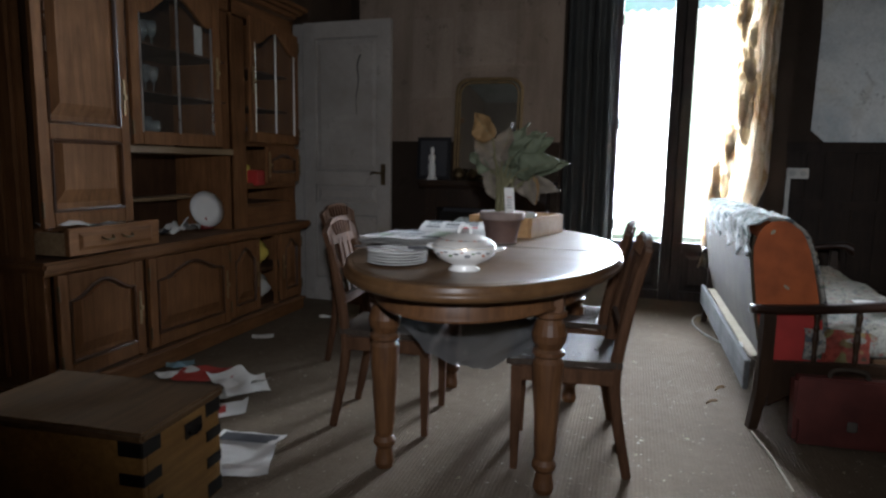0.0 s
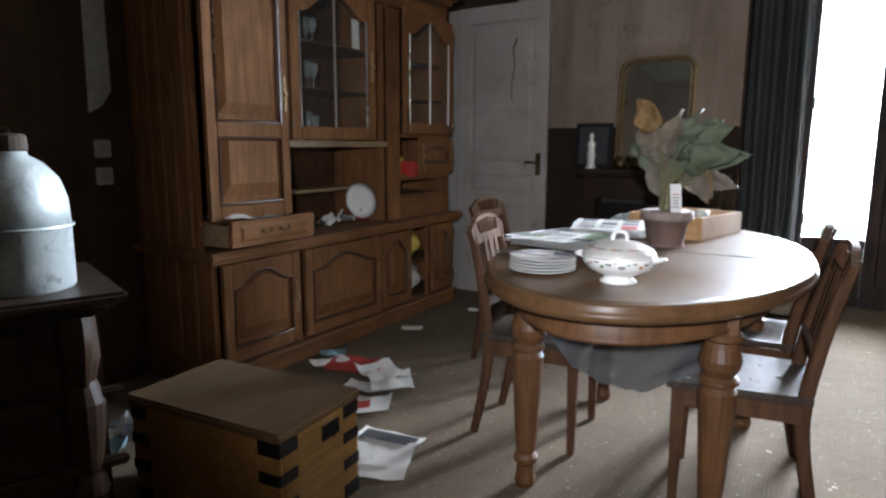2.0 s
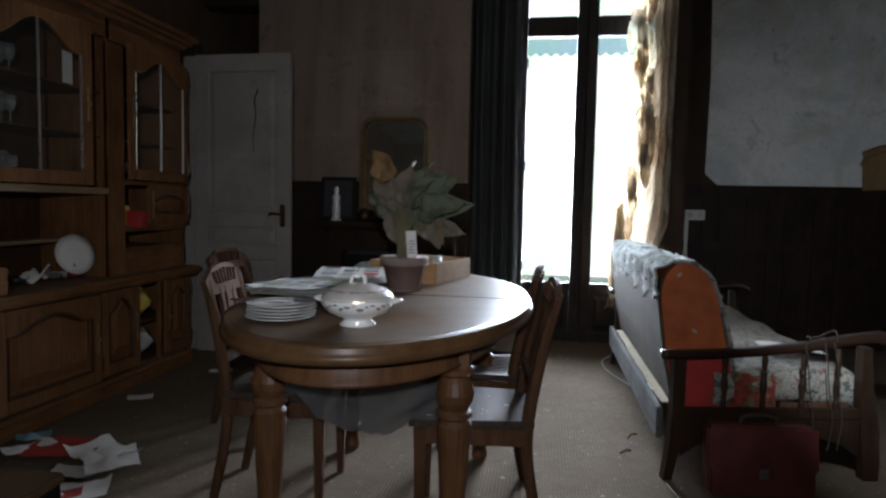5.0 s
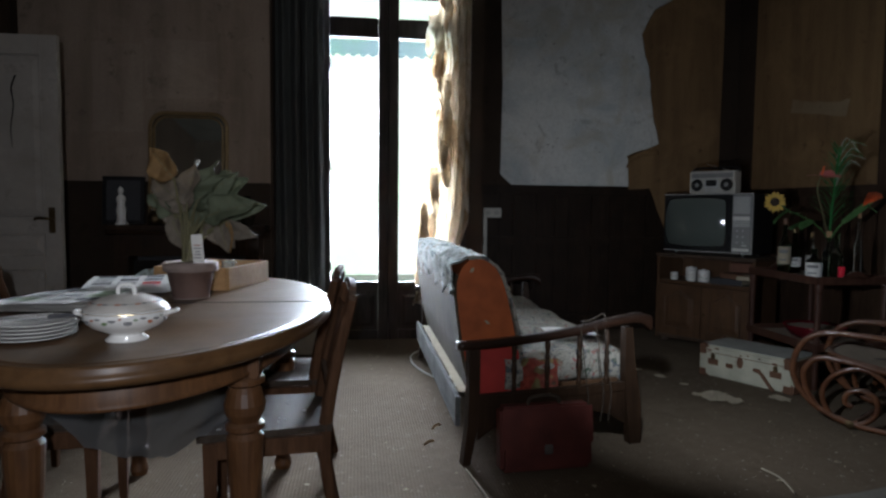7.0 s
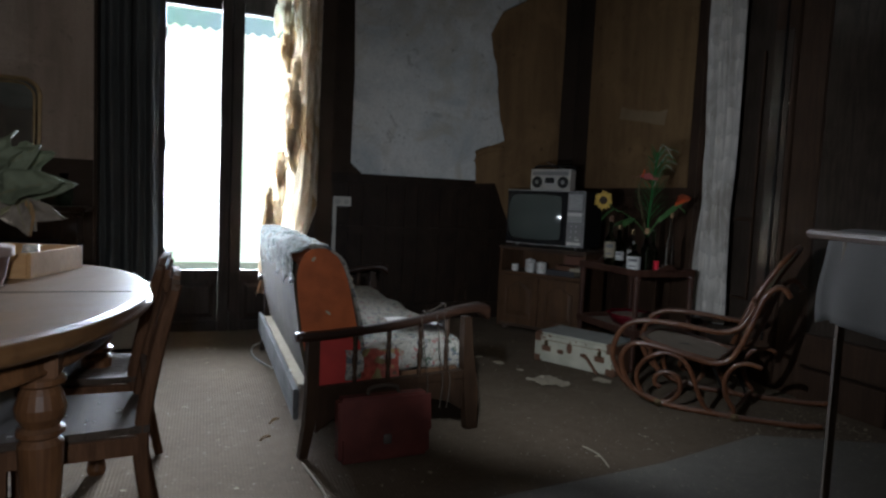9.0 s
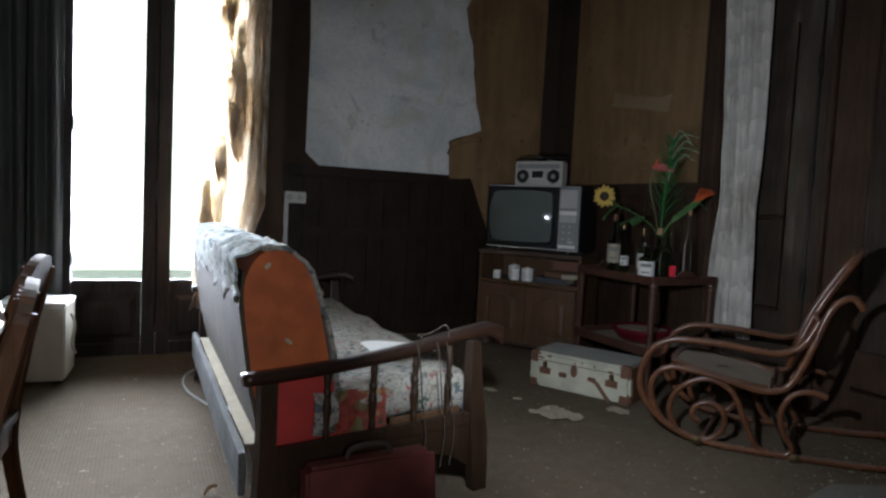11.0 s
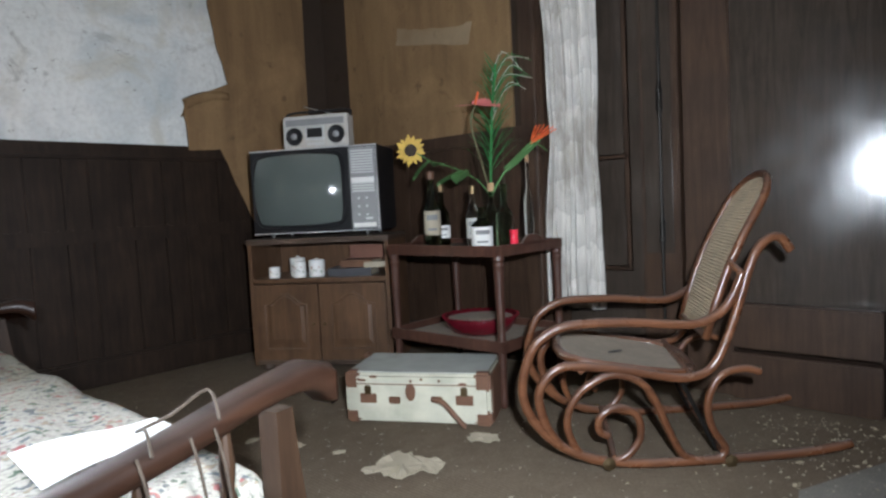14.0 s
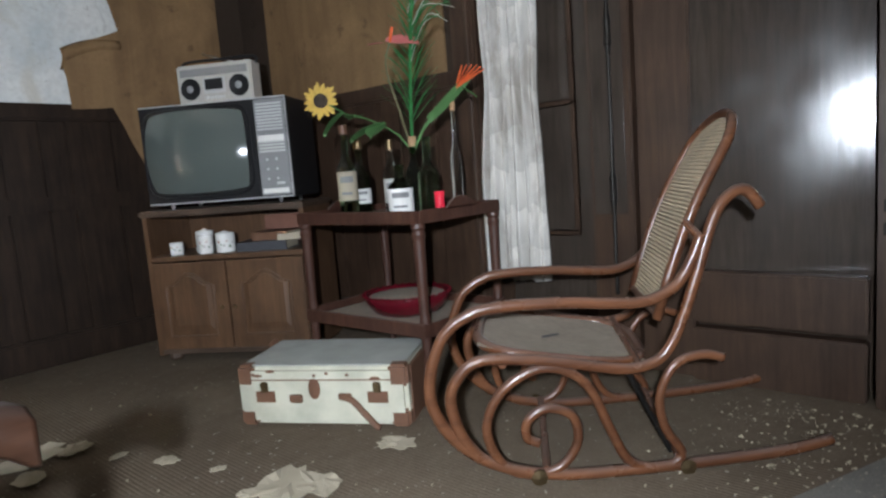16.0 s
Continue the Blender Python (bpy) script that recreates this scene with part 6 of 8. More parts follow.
# ---- suitcase ----
def suitcase():
    s = thing("suitcase", "old cream vellum suitcase with brown leather corners", "suitcase", pose(2.845, 4.19, 0, 0, 0, -61.6))
    W, D, H = 0.62, 0.35, 0.215
    part("body", bx(-W / 2, W / 2, -D / 2, D / 2, 0.004, H - 0.004, bevel=0.015), "vellum", s)
    part("lid_top", bx(-W / 2 + 0.012, W / 2 - 0.012, -D / 2 + 0.012, D / 2 - 0.012, H - 0.006, H, bevel=0.003), "casetop", s, "dusty grey lid")
    part("lid_seam", bx(-W / 2 + 0.01, W / 2 - 0.01, -D / 2 - 0.0015, -D / 2 + 0.004, H - 0.052, H - 0.048), "caseleather", s)
    for sx in (-1, 1):
        for z0, z1 in ((0.0, 0.06), (H - 0.075, H + 0.002)):
            q = BM()
            for f in range(1):
                box(q, sx * W / 2 - (0.065 if sx > 0 else -0.004 + 0.0), sx * W / 2 + (0.004 if sx > 0 else 0.065), -D / 2 - 0.004, -D / 2 + 0.05, z0, z1, bevel=0.010)
            part("corner", q, "caseleather", s, "scuffed leather corner")
            q = bx(sx * W / 2 - 0.03, sx * W / 2 + 0.004 * sx, D / 2 - 0.05, D / 2 + 0.004, z0, z1, bevel=0.008)
            part("corner", q, "caseleather", s)
        part("end_strap", bx(sx * W / 2 - 0.005, sx * W / 2 + 0.005, -D / 2 + 0.04, D / 2 - 0.04, 0.0, H - 0.01, bevel=0.004), "caseleather", s)
        x = sx * 0.205
        part("lock_plate", bx(x - 0.036, x + 0.036, -D / 2 - 0.004, -D / 2 + 0.001, 0.085, 0.125, bevel=0.002), "caseleather", s, "brown lock plate")
        lk = part("lock", bx(x - 0.014, x + 0.014, -D / 2 - 0.010, -D / 2, 0.122, 0.160, bevel=0.004), "tarnish", s)
        part("lock_stud", lathe(BM(), [(0.012, 0), (0.012, 0.005), (0, 0.006)], 10, Matrix.Translation((x, -D / 2 - 0.010, 0.15)) @ Matrix.Rotation(radians(90), 4, "X")), "tarnish", lk)
    part("centre_lock", lathe(BM(), [(0.020, 0), (0.022, 0.005), (0, 0.007)], 14, Matrix.Translation((-0.02, -D / 2, 0.135)) @ Matrix.Rotation(radians(90), 4, "X") @ Matrix.Diagonal((1, 1.7, 1, 1))), "caseleather", s)
    part("handle_mount", bx(-0.115, -0.065, -D / 2 - 0.008, -D / 2, 0.085, 0.115, bevel=0.004), "caseleather", s)
    part("handle_mount", bx(0.065, 0.115, -D / 2 - 0.008, -D / 2, 0.095, 0.120, bevel=0.004), "caseleather", s)
    part("carry_handle", tube(BM(), smooth_path([(0.08, -D / 2 - 0.012, 0.108), (0.12, -D / 2 - 0.02, 0.10), (0.16, -D / 2 - 0.025, 0.06), (0.20, -D / 2 - 0.03, 0.018), (0.215, -D / 2 - 0.03, 0.012)], 5), 0.011), "caseleather", s, "torn leather handle hanging down")
    random.seed(9)
    for k in range(7):
        x, z = random.uniform(-0.25, 0.25), random.uniform(0.168, 0.20)
        part("worn_spot", lathe(BM(), [(0.012, 0), (0, 0.001)], 8, Matrix.Translation((x, -D / 2 - 0.0005, z)) @ Matrix.Rotation(radians(90), 4, "X") @ Matrix.Diagonal((1.6 if k % 2 else 0.6, 0.5, 1, 1))), "caseleather", s)
    return s


suitcase()


# ---- rocking chair ----
def rocking_chair():
    r = thing("rocking_chair", "bentwood rocking chair with worn cane seat and back", "rocking chair", pose(3.30, 2.70, 0, 0, 0, 134.4))
    Wd = 0.50

    def side(v, prefix):
        at = lambda pts: smooth_path([(u, v, z) for u, z in pts], 5)
        bent = lambda nm, pts, rad: part(nm, tube(BM(), at(pts), rad, 10), "bentwood", r, smooth=True)
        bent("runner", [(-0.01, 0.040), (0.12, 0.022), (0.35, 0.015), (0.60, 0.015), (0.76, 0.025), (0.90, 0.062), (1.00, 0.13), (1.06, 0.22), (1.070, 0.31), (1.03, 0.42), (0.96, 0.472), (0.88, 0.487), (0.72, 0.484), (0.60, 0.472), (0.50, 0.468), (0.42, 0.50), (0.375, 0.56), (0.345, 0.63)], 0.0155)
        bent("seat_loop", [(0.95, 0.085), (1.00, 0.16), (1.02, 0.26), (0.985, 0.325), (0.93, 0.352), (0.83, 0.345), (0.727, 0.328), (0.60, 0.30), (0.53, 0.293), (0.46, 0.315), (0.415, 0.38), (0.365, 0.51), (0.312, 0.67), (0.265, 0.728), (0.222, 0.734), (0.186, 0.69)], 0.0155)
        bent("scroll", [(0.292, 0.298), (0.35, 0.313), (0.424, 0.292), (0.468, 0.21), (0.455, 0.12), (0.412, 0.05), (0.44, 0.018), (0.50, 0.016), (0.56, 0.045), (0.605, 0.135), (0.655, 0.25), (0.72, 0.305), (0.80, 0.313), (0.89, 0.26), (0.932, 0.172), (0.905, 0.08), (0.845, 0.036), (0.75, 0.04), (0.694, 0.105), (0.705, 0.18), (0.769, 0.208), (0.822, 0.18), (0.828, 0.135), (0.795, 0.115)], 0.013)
        for u, z in ((0.40, 0.015), (0.80, 0.03)):
            part("bolt", lathe(BM(), [(0.02, 0), (0.022, 0.012), (0, 0.016)], 8, Matrix.Translation((u, v + (0.012 if prefix else -0.012), z)) @ Matrix.Rotation(radians(-90 if prefix else 90), 4, "X")), "tarnish", r)

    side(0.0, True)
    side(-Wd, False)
    for u, z in ((0.78, 0.04), (0.42, 0.04), (0.88, 0.335), (0.52, 0.30)):
        part("cross_bar", tube(BM(), [(u, 0, z), (u, -Wd, z)], 0.011, 8), "bentwood", r)
    # seat: rounded frame with cane
    cu, hu, hv = 0.72, 0.235, Wd / 2 - 0.02
    sz = lambda u: 0.325 + 0.19 * (u - 0.70)
    ring = []
    for k in range(40):
        a = 2 * math.pi * k / 40
        u = cu + hu * math.copysign(abs(math.cos(a)) ** 0.6, math.cos(a))
        v = -Wd / 2 + hv * math.copysign(abs(math.sin(a)) ** 0.6, math.sin(a))
        ring.append((u, v, sz(u)))
    part("seat_frame", tube(BM(), ring, 0.016, 8, True), "bentwood", r, smooth=True)
    part("cane_seat", sheet(BM(), 20, 20, lambda a, b: Vector((cu + (2 * a - 1) * hu * 0.97, -Wd / 2 + (2 * b - 1) * hv * 0.96 * (1 - 0.12 * abs(2 * a - 1) ** 6), sz(cu + (2 * a - 1) * hu) + 0.004 - 0.012 * math.sin(math.pi * a) * math.sin(math.pi * b)))), "dustcane", r, "dusty cane seat with a small hole", True)
    part("hole", sheet(BM(), 3, 2, lambda a, b: Vector((0.72 + 0.05 * a, -0.24 + 0.022 * b + 0.015 * a, sz(0.74) + 0.006))), "ink", r, "torn hole in the cane")
    # back: arched frame with cane
    B0, B1 = Vector((0.455, 0, 0.40)), Vector((0.195, 0, 0.945))
    up = B1 - B0
    bw = 0.185

    def on_back(s, w):
        bow = 0.03 * math.sin(math.pi * s)
        return Vector((B0.x + up.x * s + bow * 0.9, -Wd / 2 + w, B0.z + up.z * s + bow * 0.3))
    fr = [on_back(s, -bw) for s in (0.0, 0.2, 0.4, 0.6, 0.8)] + [on_back(0.8 + 0.2 * math.sin(a), -bw * math.cos(a)) for a in (math.pi * k / 12 for k in range(1, 12))] + [on_back(s, bw) for s in (0.8, 0.6, 0.4, 0.2, 0.0)]
    part("back_frame", tube(BM(), fr, 0.015, 8), "bentwood", r, smooth=True)
    part("lower_back_bar", tube(BM(), [on_back(0.02, -bw), on_back(0.02, bw)], 0.012, 8), "bentwood", r)
    half = lambda s: bw if s <= 0.8 else bw * math.sqrt(max(0.0, 1 - ((s - 0.8) / 0.2) ** 2))
    cane = BM()
    for k in range(48):
        s = 0.03 + 0.95 * k / 48
        tube(cane, [on_back(s, -half(s) + 0.005), on_back(s, half(s) - 0.005)], 0.0028, 4)
    for k in range(26):
        w = -bw + 0.01 + (2 * bw - 0.02) * k / 25
        top = 0.8 + 0.2 * math.sqrt(max(0, 1 - (w / bw) ** 2)) - 0.01
        tube(cane, [on_back(0.03 + (top - 0.03) * j / 6, w) for j in range(7)], 0.0022, 4)
    tagged(part("cane_back", cane, "cane", r, "woven cane back"), kind="stuff")
    for v in (0.0, -Wd):
        part("back_bracket", tube(BM(), smooth_path([(0.345, v, 0.62), (0.36, v + (-0.03 if v == 0 else 0.03), 0.64), (0.37, v + (-0.062 if v == 0 else 0.062), 0.66)], 4), 0.011, 8), "bentwood", r)
        part("stay", tube(BM(), [(0.55, v + (-0.05 if v == 0 else 0.05), 0.28), (0.43, v + (-0.05 if v == 0 else 0.05), 0.03)], 0.008, 8), "iron", r)
    for o in r.children:
        o.data.transform(Matrix(((1, 0.2, 0, 0), (0, 1, 0, 0), (0, 0, 1, 0), (0, 0, 0, 1))))
    return r


rocking_chair()


# ---- curtains ----
def curtain(name, label, fn, mat, nx=60, ny=50, depth=0.004):
    o = single(name, sheet(BM(), nx, ny, fn), mat, label, "curtain", smooth=True)
    thicken(o, depth)
    return o


def window_curtain(u, v):
    z = 3.1 - (3.1 - (0.30 + 0.02 * math.sin(u * 9))) * v
    edge = 0.93 - 0.24 * max(0, (1.75 - z)) / 1.45 + 0.02 * math.sin(z * 6.0) + 0.012 * math.sin(z * 17)
    right = 1.16 - 0.25 * max(0, (1.0 - z)) / 0.7
    x = edge + (right - edge) * u
    y = 5.60 + 0.030 * math.sin(u * 21 + z * 0.6) + 0.02 * noise.noise(Vector((u * 4, z * 2.5, 0)))
    return Vector((x, y, z))


wc = curtain("window_curtain", "stained cream curtain with a ruffled edge beside the window", window_curtain, "curtain")


def ruffle(x, y, z, length, width, seed):
    """one limp petal of cloth hanging from the curtain's edge"""
    def fn(u, v):
        w = width * (0.55 + 0.45 * math.sin(math.pi * min(1, 0.15 + 0.8 * u))) * (1 - u ** 5)
        return Vector((x + (v - 0.5) * w - 0.02 * u * math.sin(seed), y - 0.022 * math.sin(math.pi * v) - 0.02 * u + 0.008 * math.sin(u * 9 + seed), z - length * u))
    return sheet(BM(), 10, 6, fn)


random.seed(12)
for k in range(64):
    z = 3.0 - 2.55 * k / 64 + random.uniform(-0.03, 0.03)
    edge = 0.855 - 0.20 * max(0, (1.75 - z)) / 1.45 + 0.035 * math.sin(z * 4.5)
    thicken(part("ruffle", ruffle(edge + random.uniform(0.0, 0.13), 5.565 - 0.012 * (k % 4), z, random.uniform(0.16, 0.30), random.uniform(0.05, 0.085), k * 1.3), "curtain_stained" if k % 3 else "curtain", wc, smooth=True), 0.002)
rod = thing("curtain_rod", "dark wooden rod over the french window", "curtain rod", pose(0, 5.60, 3.12))
part("rod", tube(BM(), [(-0.35, 0, 0), (1.24, 0, 0)], 0.014), "darkwood", rod)
for x in (-0.3, 1.2):
    part("bracket", tube(BM(), [(x, 0, 0), (x, 0.12, 0)], 0.010), "darkwood", rod)


dr = thing("dark_drape", "dark grey drape hanging to the floor by the window", "curtain")
for x0, x1, ph in ((-0.40, -0.205, 0.0), (-0.20, -0.02, 1.3)):
    thicken(part("drape_panel", sheet(BM(), 26, 50, lambda u, v: Vector((x0 + (x1 - x0) * u, 5.59 + 0.035 * math.sin(u * 13 + ph + 0.4 * math.sin(v * 6)) + 0.01 * noise.noise(Vector((u * 5, v * 3, ph))), 3.09 - 3.06 * v))), "drape", dr, smooth=True), 0.004)
part("drape_heading", bx(-0.40, -0.02, 5.55, 5.63, 3.06, 3.10, bevel=0.006), "drape", dr)


def tall_curtain(u, v):
    z = 3.15 - (3.15 - 0.35) * v
    w = 0.295 + 0.02 * math.sin(z * 3.1)
    y = 3.765 + w * u + 0.02 * (1 - v) - 0.03 * math.exp(-((z - 1.15) / 0.2) ** 2) * (u - 0.5)
    fold = abs(((u * 3.2 + 0.12 * math.sin(z * 2.2)) % 1) - 0.5) * 1.3 + 0.45 * abs(((u * 8.6 + 0.25 * math.sin(z * 1.7)) % 1) - 0.5) * 2
    return Vector((3.62 + 0.07 * fold + 0.012 * noise.noise(Vector((u * 7, z * 3, 2))), y, z))


curtain("door_curtain", "dusty grey-white curtain hanging in heavy folds", tall_curtain, "curtain_grey", 110, 60)
part_rod = thing("door_curtain_rod", "dark rod above the panelled doors", "curtain rod", pose(3.66, 0, 3.17))
part("rod", tube(BM(), [(0, 2.3, 0), (0, 4.15, 0)], 0.012), "darkwood", part_rod)
part("bracket", tube(BM(), [(0, 4.12, 0), (0.13, 4.12, 0)], 0.010), "darkwood", part_rod)

# ---- fireplace wall ----
mt = thing("mantelpiece", "black wooden mantelpiece with a dark hearth", "fireplace", pose(-0.95, 5.48, 0))
part("shelf", bx(-0.62, 0.52, -0.27, 0.0, 0.93, 0.965, bevel=0.008), "darkwood", mt)
part("shelf_moulding", tube(BM(), [(-0.60, -0.25, 0.915), (0.50, -0.25, 0.915)], 0.016), "darkwood", mt)
part("frieze", bx(-0.56, 0.46, -0.22, 0.0, 0.74, 0.93, bevel=0.005), "darkwood", mt)
for x in (-0.56, 0.36):
    part("pilaster", bx(x, x + 0.10, -0.22, 0.0, 0.0, 0.74, bevel=0.006), "darkwood", mt)
part("hearth_back", bx(-0.46, 0.36, -0.03, -0.004, 0.0, 0.74), "ink", mt)
part("hearth_plate", bx(-0.46, 0.36, -0.12, -0.10, 0.0, 0.70, bevel=0.004), "iron", mt)

mr = thing("mirror", "gilt-framed mirror with rounded top on the mantelpiece", "mirror", pose(-1.03, 5.435, 0.966, -4, 0, 0))
MW, MH = 0.59, 0.86


def arch_frame(d):
    w = MW / 2 - d
    top = MH - d
    c = 0.11 - d * 0.3
    pts = [(-w, d), (w, d), (w, top - c)] + [(w - c + c * math.cos(a), top - c + c * math.sin(a)) for a in (math.pi / 2 * k / 5 for k in range(1, 6))]
    pts += [(-w + c - c * math.sin(a), top - c + c * math.cos(a)) for a in (math.pi / 2 * k / 5 for k in range(0, 6))]
    return pts


part("glass", prism(BM(), arch_frame(0.03), -0.004, 0.004), "mirror", mr, "old mirror glass")
part("frame", moulding(BM(), arch_frame(0.016), -0.008, 0.016), "gilt", mr, "worn gilt frame")
part("inner_bead", moulding(BM(), arch_frame(0.045), -0.012, 0.008), "gilt", mr)
part("backing", prism(BM(), arch_frame(0.02), 0.006, 0.014), "darkwood", mr)
fr = thing("dark_picture", "small black framed picture leaning on the wall", "picture", pose(-1.50, 5.44, 0.966, -5, 0, 0))
part("picture_frame", prism(BM(), [(-0.15, 0), (0.15, 0), (0.15, 0.36), (-0.15, 0.36)], -0.01, 0.01), "black", fr)
part("picture_face", bx(-0.12, 0.12, -0.012, -0.010, 0.03, 0.33), "ink", fr)
single("statuette", lathe(BM(), [(0.045, 0), (0.048, 0.012), (0.036, 0.02), (0.030, 0.06), (0.036, 0.11), (0.026, 0.15), (0.034, 0.185), (0.030, 0.205), (0.012, 0.222), (0.020, 0.24), (0.020, 0.258), (0.010, 0.275), (0, 0.28)], 14), "china", "small white figurine on the mantelpiece", "figurine", pose(-1.47, 5.31, 0.965), smooth=True)
for x, y, s in ((-1.24, 5.33, 0.055), (-1.11, 5.29, 0.05)):
    single("copper_pot", lathe(BM(), [(s * 0.6, 0), (s, s * 0.5), (s * 1.05, s), (s * 0.7, s * 1.6), (s * 0.5, s * 1.75), (s * 0.55, s * 1.9)], 18), "tarnish", "small round tarnished copper pot", "pot", pose(x, y, 0.965), "pots on the mantelpiece", smooth=True)
single("vase", lathe(BM(), [(0.04, 0), (0.06, 0.06), (0.05, 0.14), (0.02, 0.19), (0.03, 0.22)], 16), "bottle_dark", "dark glass vase on the mantelpiece", "vase", pose(-0.58, 5.33, 0.965), smooth=True)

# ---- things on the table ----
TT = 0.775
pot = thing("potted_plant", "wilting large-leaved plant in a terracotta pot", "plant", pose(-0.352, 2.80, TT) @ Matrix.Scale(0.78, 4))
part("pot", lathe(BM(), [(0.075, 0.0), (0.078, 0.005), (0.103, 0.125), (0.114, 0.127), (0.118, 0.165), (0.108, 0.167), (0.100, 0.145), (0.0, 0.14)], 28), "terracotta", pot, "dirty terracotta pot", True)
part("pot_rim", lathe(BM(), [(0.1145, 0.127), (0.1195, 0.130), (0.1205, 0.166), (0.112, 0.169)], 28), "terrarim", pot, "pale limy rim", True)
part("earth", lathe(BM(), [(0.105, 0.150), (0.05, 0.158), (0, 0.156)], 20), "soil", pot)
part("saucer", lathe(BM(), [(0.06, 0), (0.085, 0.002), (0.09, 0.010), (0.08, 0.008)], 24), "terrarim", pot)
random.seed(21)
def leaf_blade(m, length, width, bend, seed):
    """one large leaf: heart-wide at the stalk, pointed and wavy"""
    def fn(u, v):
        w = width * math.sin(math.pi * min(1, 0.06 + 0.94 * u ** 0.72)) ** 0.85
        s = 2 * v - 1
        wave = 0.13 * width * math.sin(u * 11 + seed + 2 * s) * abs(s) + 0.035 * width * math.sin(u * 38 + 9 * abs(s)) * (1 - abs(s)) + 0.10 * width * noise.noise(Vector((u * 4, s * 2, seed)))
        return m @ Vector((length * u, 0.5 * s * w, -bend * length * u * u + 0.22 * w * abs(s) + wave))
    return sheet(BM(), 26, 10, fn)


# blade foot, pitch, roll, length, width, bend, look
FROND = (
    ((0.02, 0.41), 66, 70, 0.25, 0.16, 0.10, "leaf"), ((0.08, 0.42), 42, 75, 0.22, 0.13, 0.15, "leaf"),
    ((0.09, 0.38), 20, 68, 0.23, 0.15, 0.25, "leaf"), ((0.03, 0.34), 92, 95, 0.20, 0.15, 0.10, "leaf"),
    ((0.08, 0.36), -48, 80, 0.17, 0.12, 0.20, "leaf_dry"), ((0.14, 0.34), -72, 60, 0.13, 0.07, 0.30, "leaf_dry"),
    ((-0.12, 0.44), -48, 75, 0.18, 0.11, 0.10, "leaf_dry"), ((-0.02, 0.40), 112, 85, 0.19, 0.15, 0.05, "leaf_dry"),
    ((-0.07, 0.41), 160, 70, 0.17, 0.11, 0.15, "leaf"), ((0.05, 0.33), 30, 100, 0.19, 0.13, 0.2, "leaf"),
    ((-0.04, 0.55), 132, 80, 0.175, 0.13, 0.25, "leaf_brown"),
    ((0.05, 0.40), 54, 50, 0.24, 0.11, 0.05, "leaf"), ((0.10, 0.40), 8, 85, 0.24, 0.12, 0.18, "leaf"),
    ((0.00, 0.43), 80, 60, 0.21, 0.12, 0.12, "leaf_dry"), ((0.11, 0.35), -20, 95, 0.20, 0.10, 0.30, "leaf_dry"),
    ((-0.08, 0.36), -66, 80, 0.16, 0.09, 0.15, "leaf_dry"), ((-0.05, 0.46), 138, 100, 0.16, 0.10, 0.35, "leaf_dry"),
    ((0.17, 0.36), -84, 40, 0.15, 0.035, 0.10, "leaf_brown"), ((0.04, 0.45), 34, 110, 0.23, 0.12, 0.08, "leaf"),
)
for k, ((fx, fz), pt, rl, ln, w, bend, mt) in enumerate(FROND):
    yw = -14 + 14 * math.sin(k * 2.1)
    base = Vector((0.04 * math.sin(k * 1.7), 0.03 * math.cos(k * 1.3), 0.152))
    foot = Vector((fx, 0.05 * math.sin(k * 2.3) - 0.06 * (mt == "leaf_brown"), fz))
    lf = new("frond", None)
    lf.parent = pot
    part("stalk", tube(BM(), smooth_path([base, base.lerp(foot, 0.5) + Vector((-0.25 * fx, 0, 0.02)), foot], 4), 0.0055, 6), "stem", lf)
    m = aim(foot, yw, pt, rl)
    lb = {"leaf": "wavy dusty green leaf", "leaf_dry": "withered grey-brown leaf", "leaf_brown": "curled yellow-brown dead leaf"}[mt]
    thicken(part("blade", leaf_blade(m, ln, w, bend, k * 1.9), mt, lf, lb, True), 0.0015)
    part("midrib", tube(BM(), [m @ Vector((ln * u, 0, -bend * ln * u * u + 0.002)) for u in (0, 0.25, 0.5, 0.75, 0.97)], lambda t: 0.0035 * (1.1 - t), 5), "stem", lf)
tg = BM()
boxm(tg, Matrix.Translation((0.055, -0.095, 0.235)) @ Matrix.Rotation(radians(8), 4, "X") @ Matrix.Rotation(radians(-3), 4, "Y"), 0.048, 0.002, 0.13)
tag = part("plant_tag", tg, "paper", pot, "white printed plant tag")
for k in range(6):
    q = BM()
    boxm(q, Matrix.Translation((0.055, -0.0985 + 0.0 * k, 0.195 + 0.014 * k)) @ Matrix.Rotation(radians(8), 4, "X"), 0.034 - 0.006 * (k % 3), 0.001, 0.005)
    part("print_bar", q, "inkgrey" if k != 4 else "decor_rust", tag)

cr = thing("wooden_crate", "shallow pale pine crate on the table", "crate", pose(-0.36, 3.21, TT, 0, 0, -22 + 6))
CX, CY, CH2 = 0.155, 0.185, 0.09
part("crate_bottom", bx(-CX, CX, -CY, CY, 0, 0.008), "pine", cr)
for sx in (-1, 1):
    part("crate_side", bx(sx * CX - 0.006, sx * CX + 0.006, -CY, CY, 0.0, CH2, bevel=0.002), "pine", cr)
for sy in (-1, 1):
    part("crate_end", bx(-CX + 0.006, CX - 0.006, sy * CY - 0.006, sy * CY + 0.006, 0.0, CH2, bevel=0.002), "pine", cr)
single("glass_jar", lathe(BM(), [(0.03, 0), (0.034, 0.01), (0.034, 0.07), (0.026, 0.085), (0.028, 0.10)], 16), "glassware", "small clear glass jar in the crate", "jar", pose(-0.28, 3.10, TT + 0.009), smooth=True)

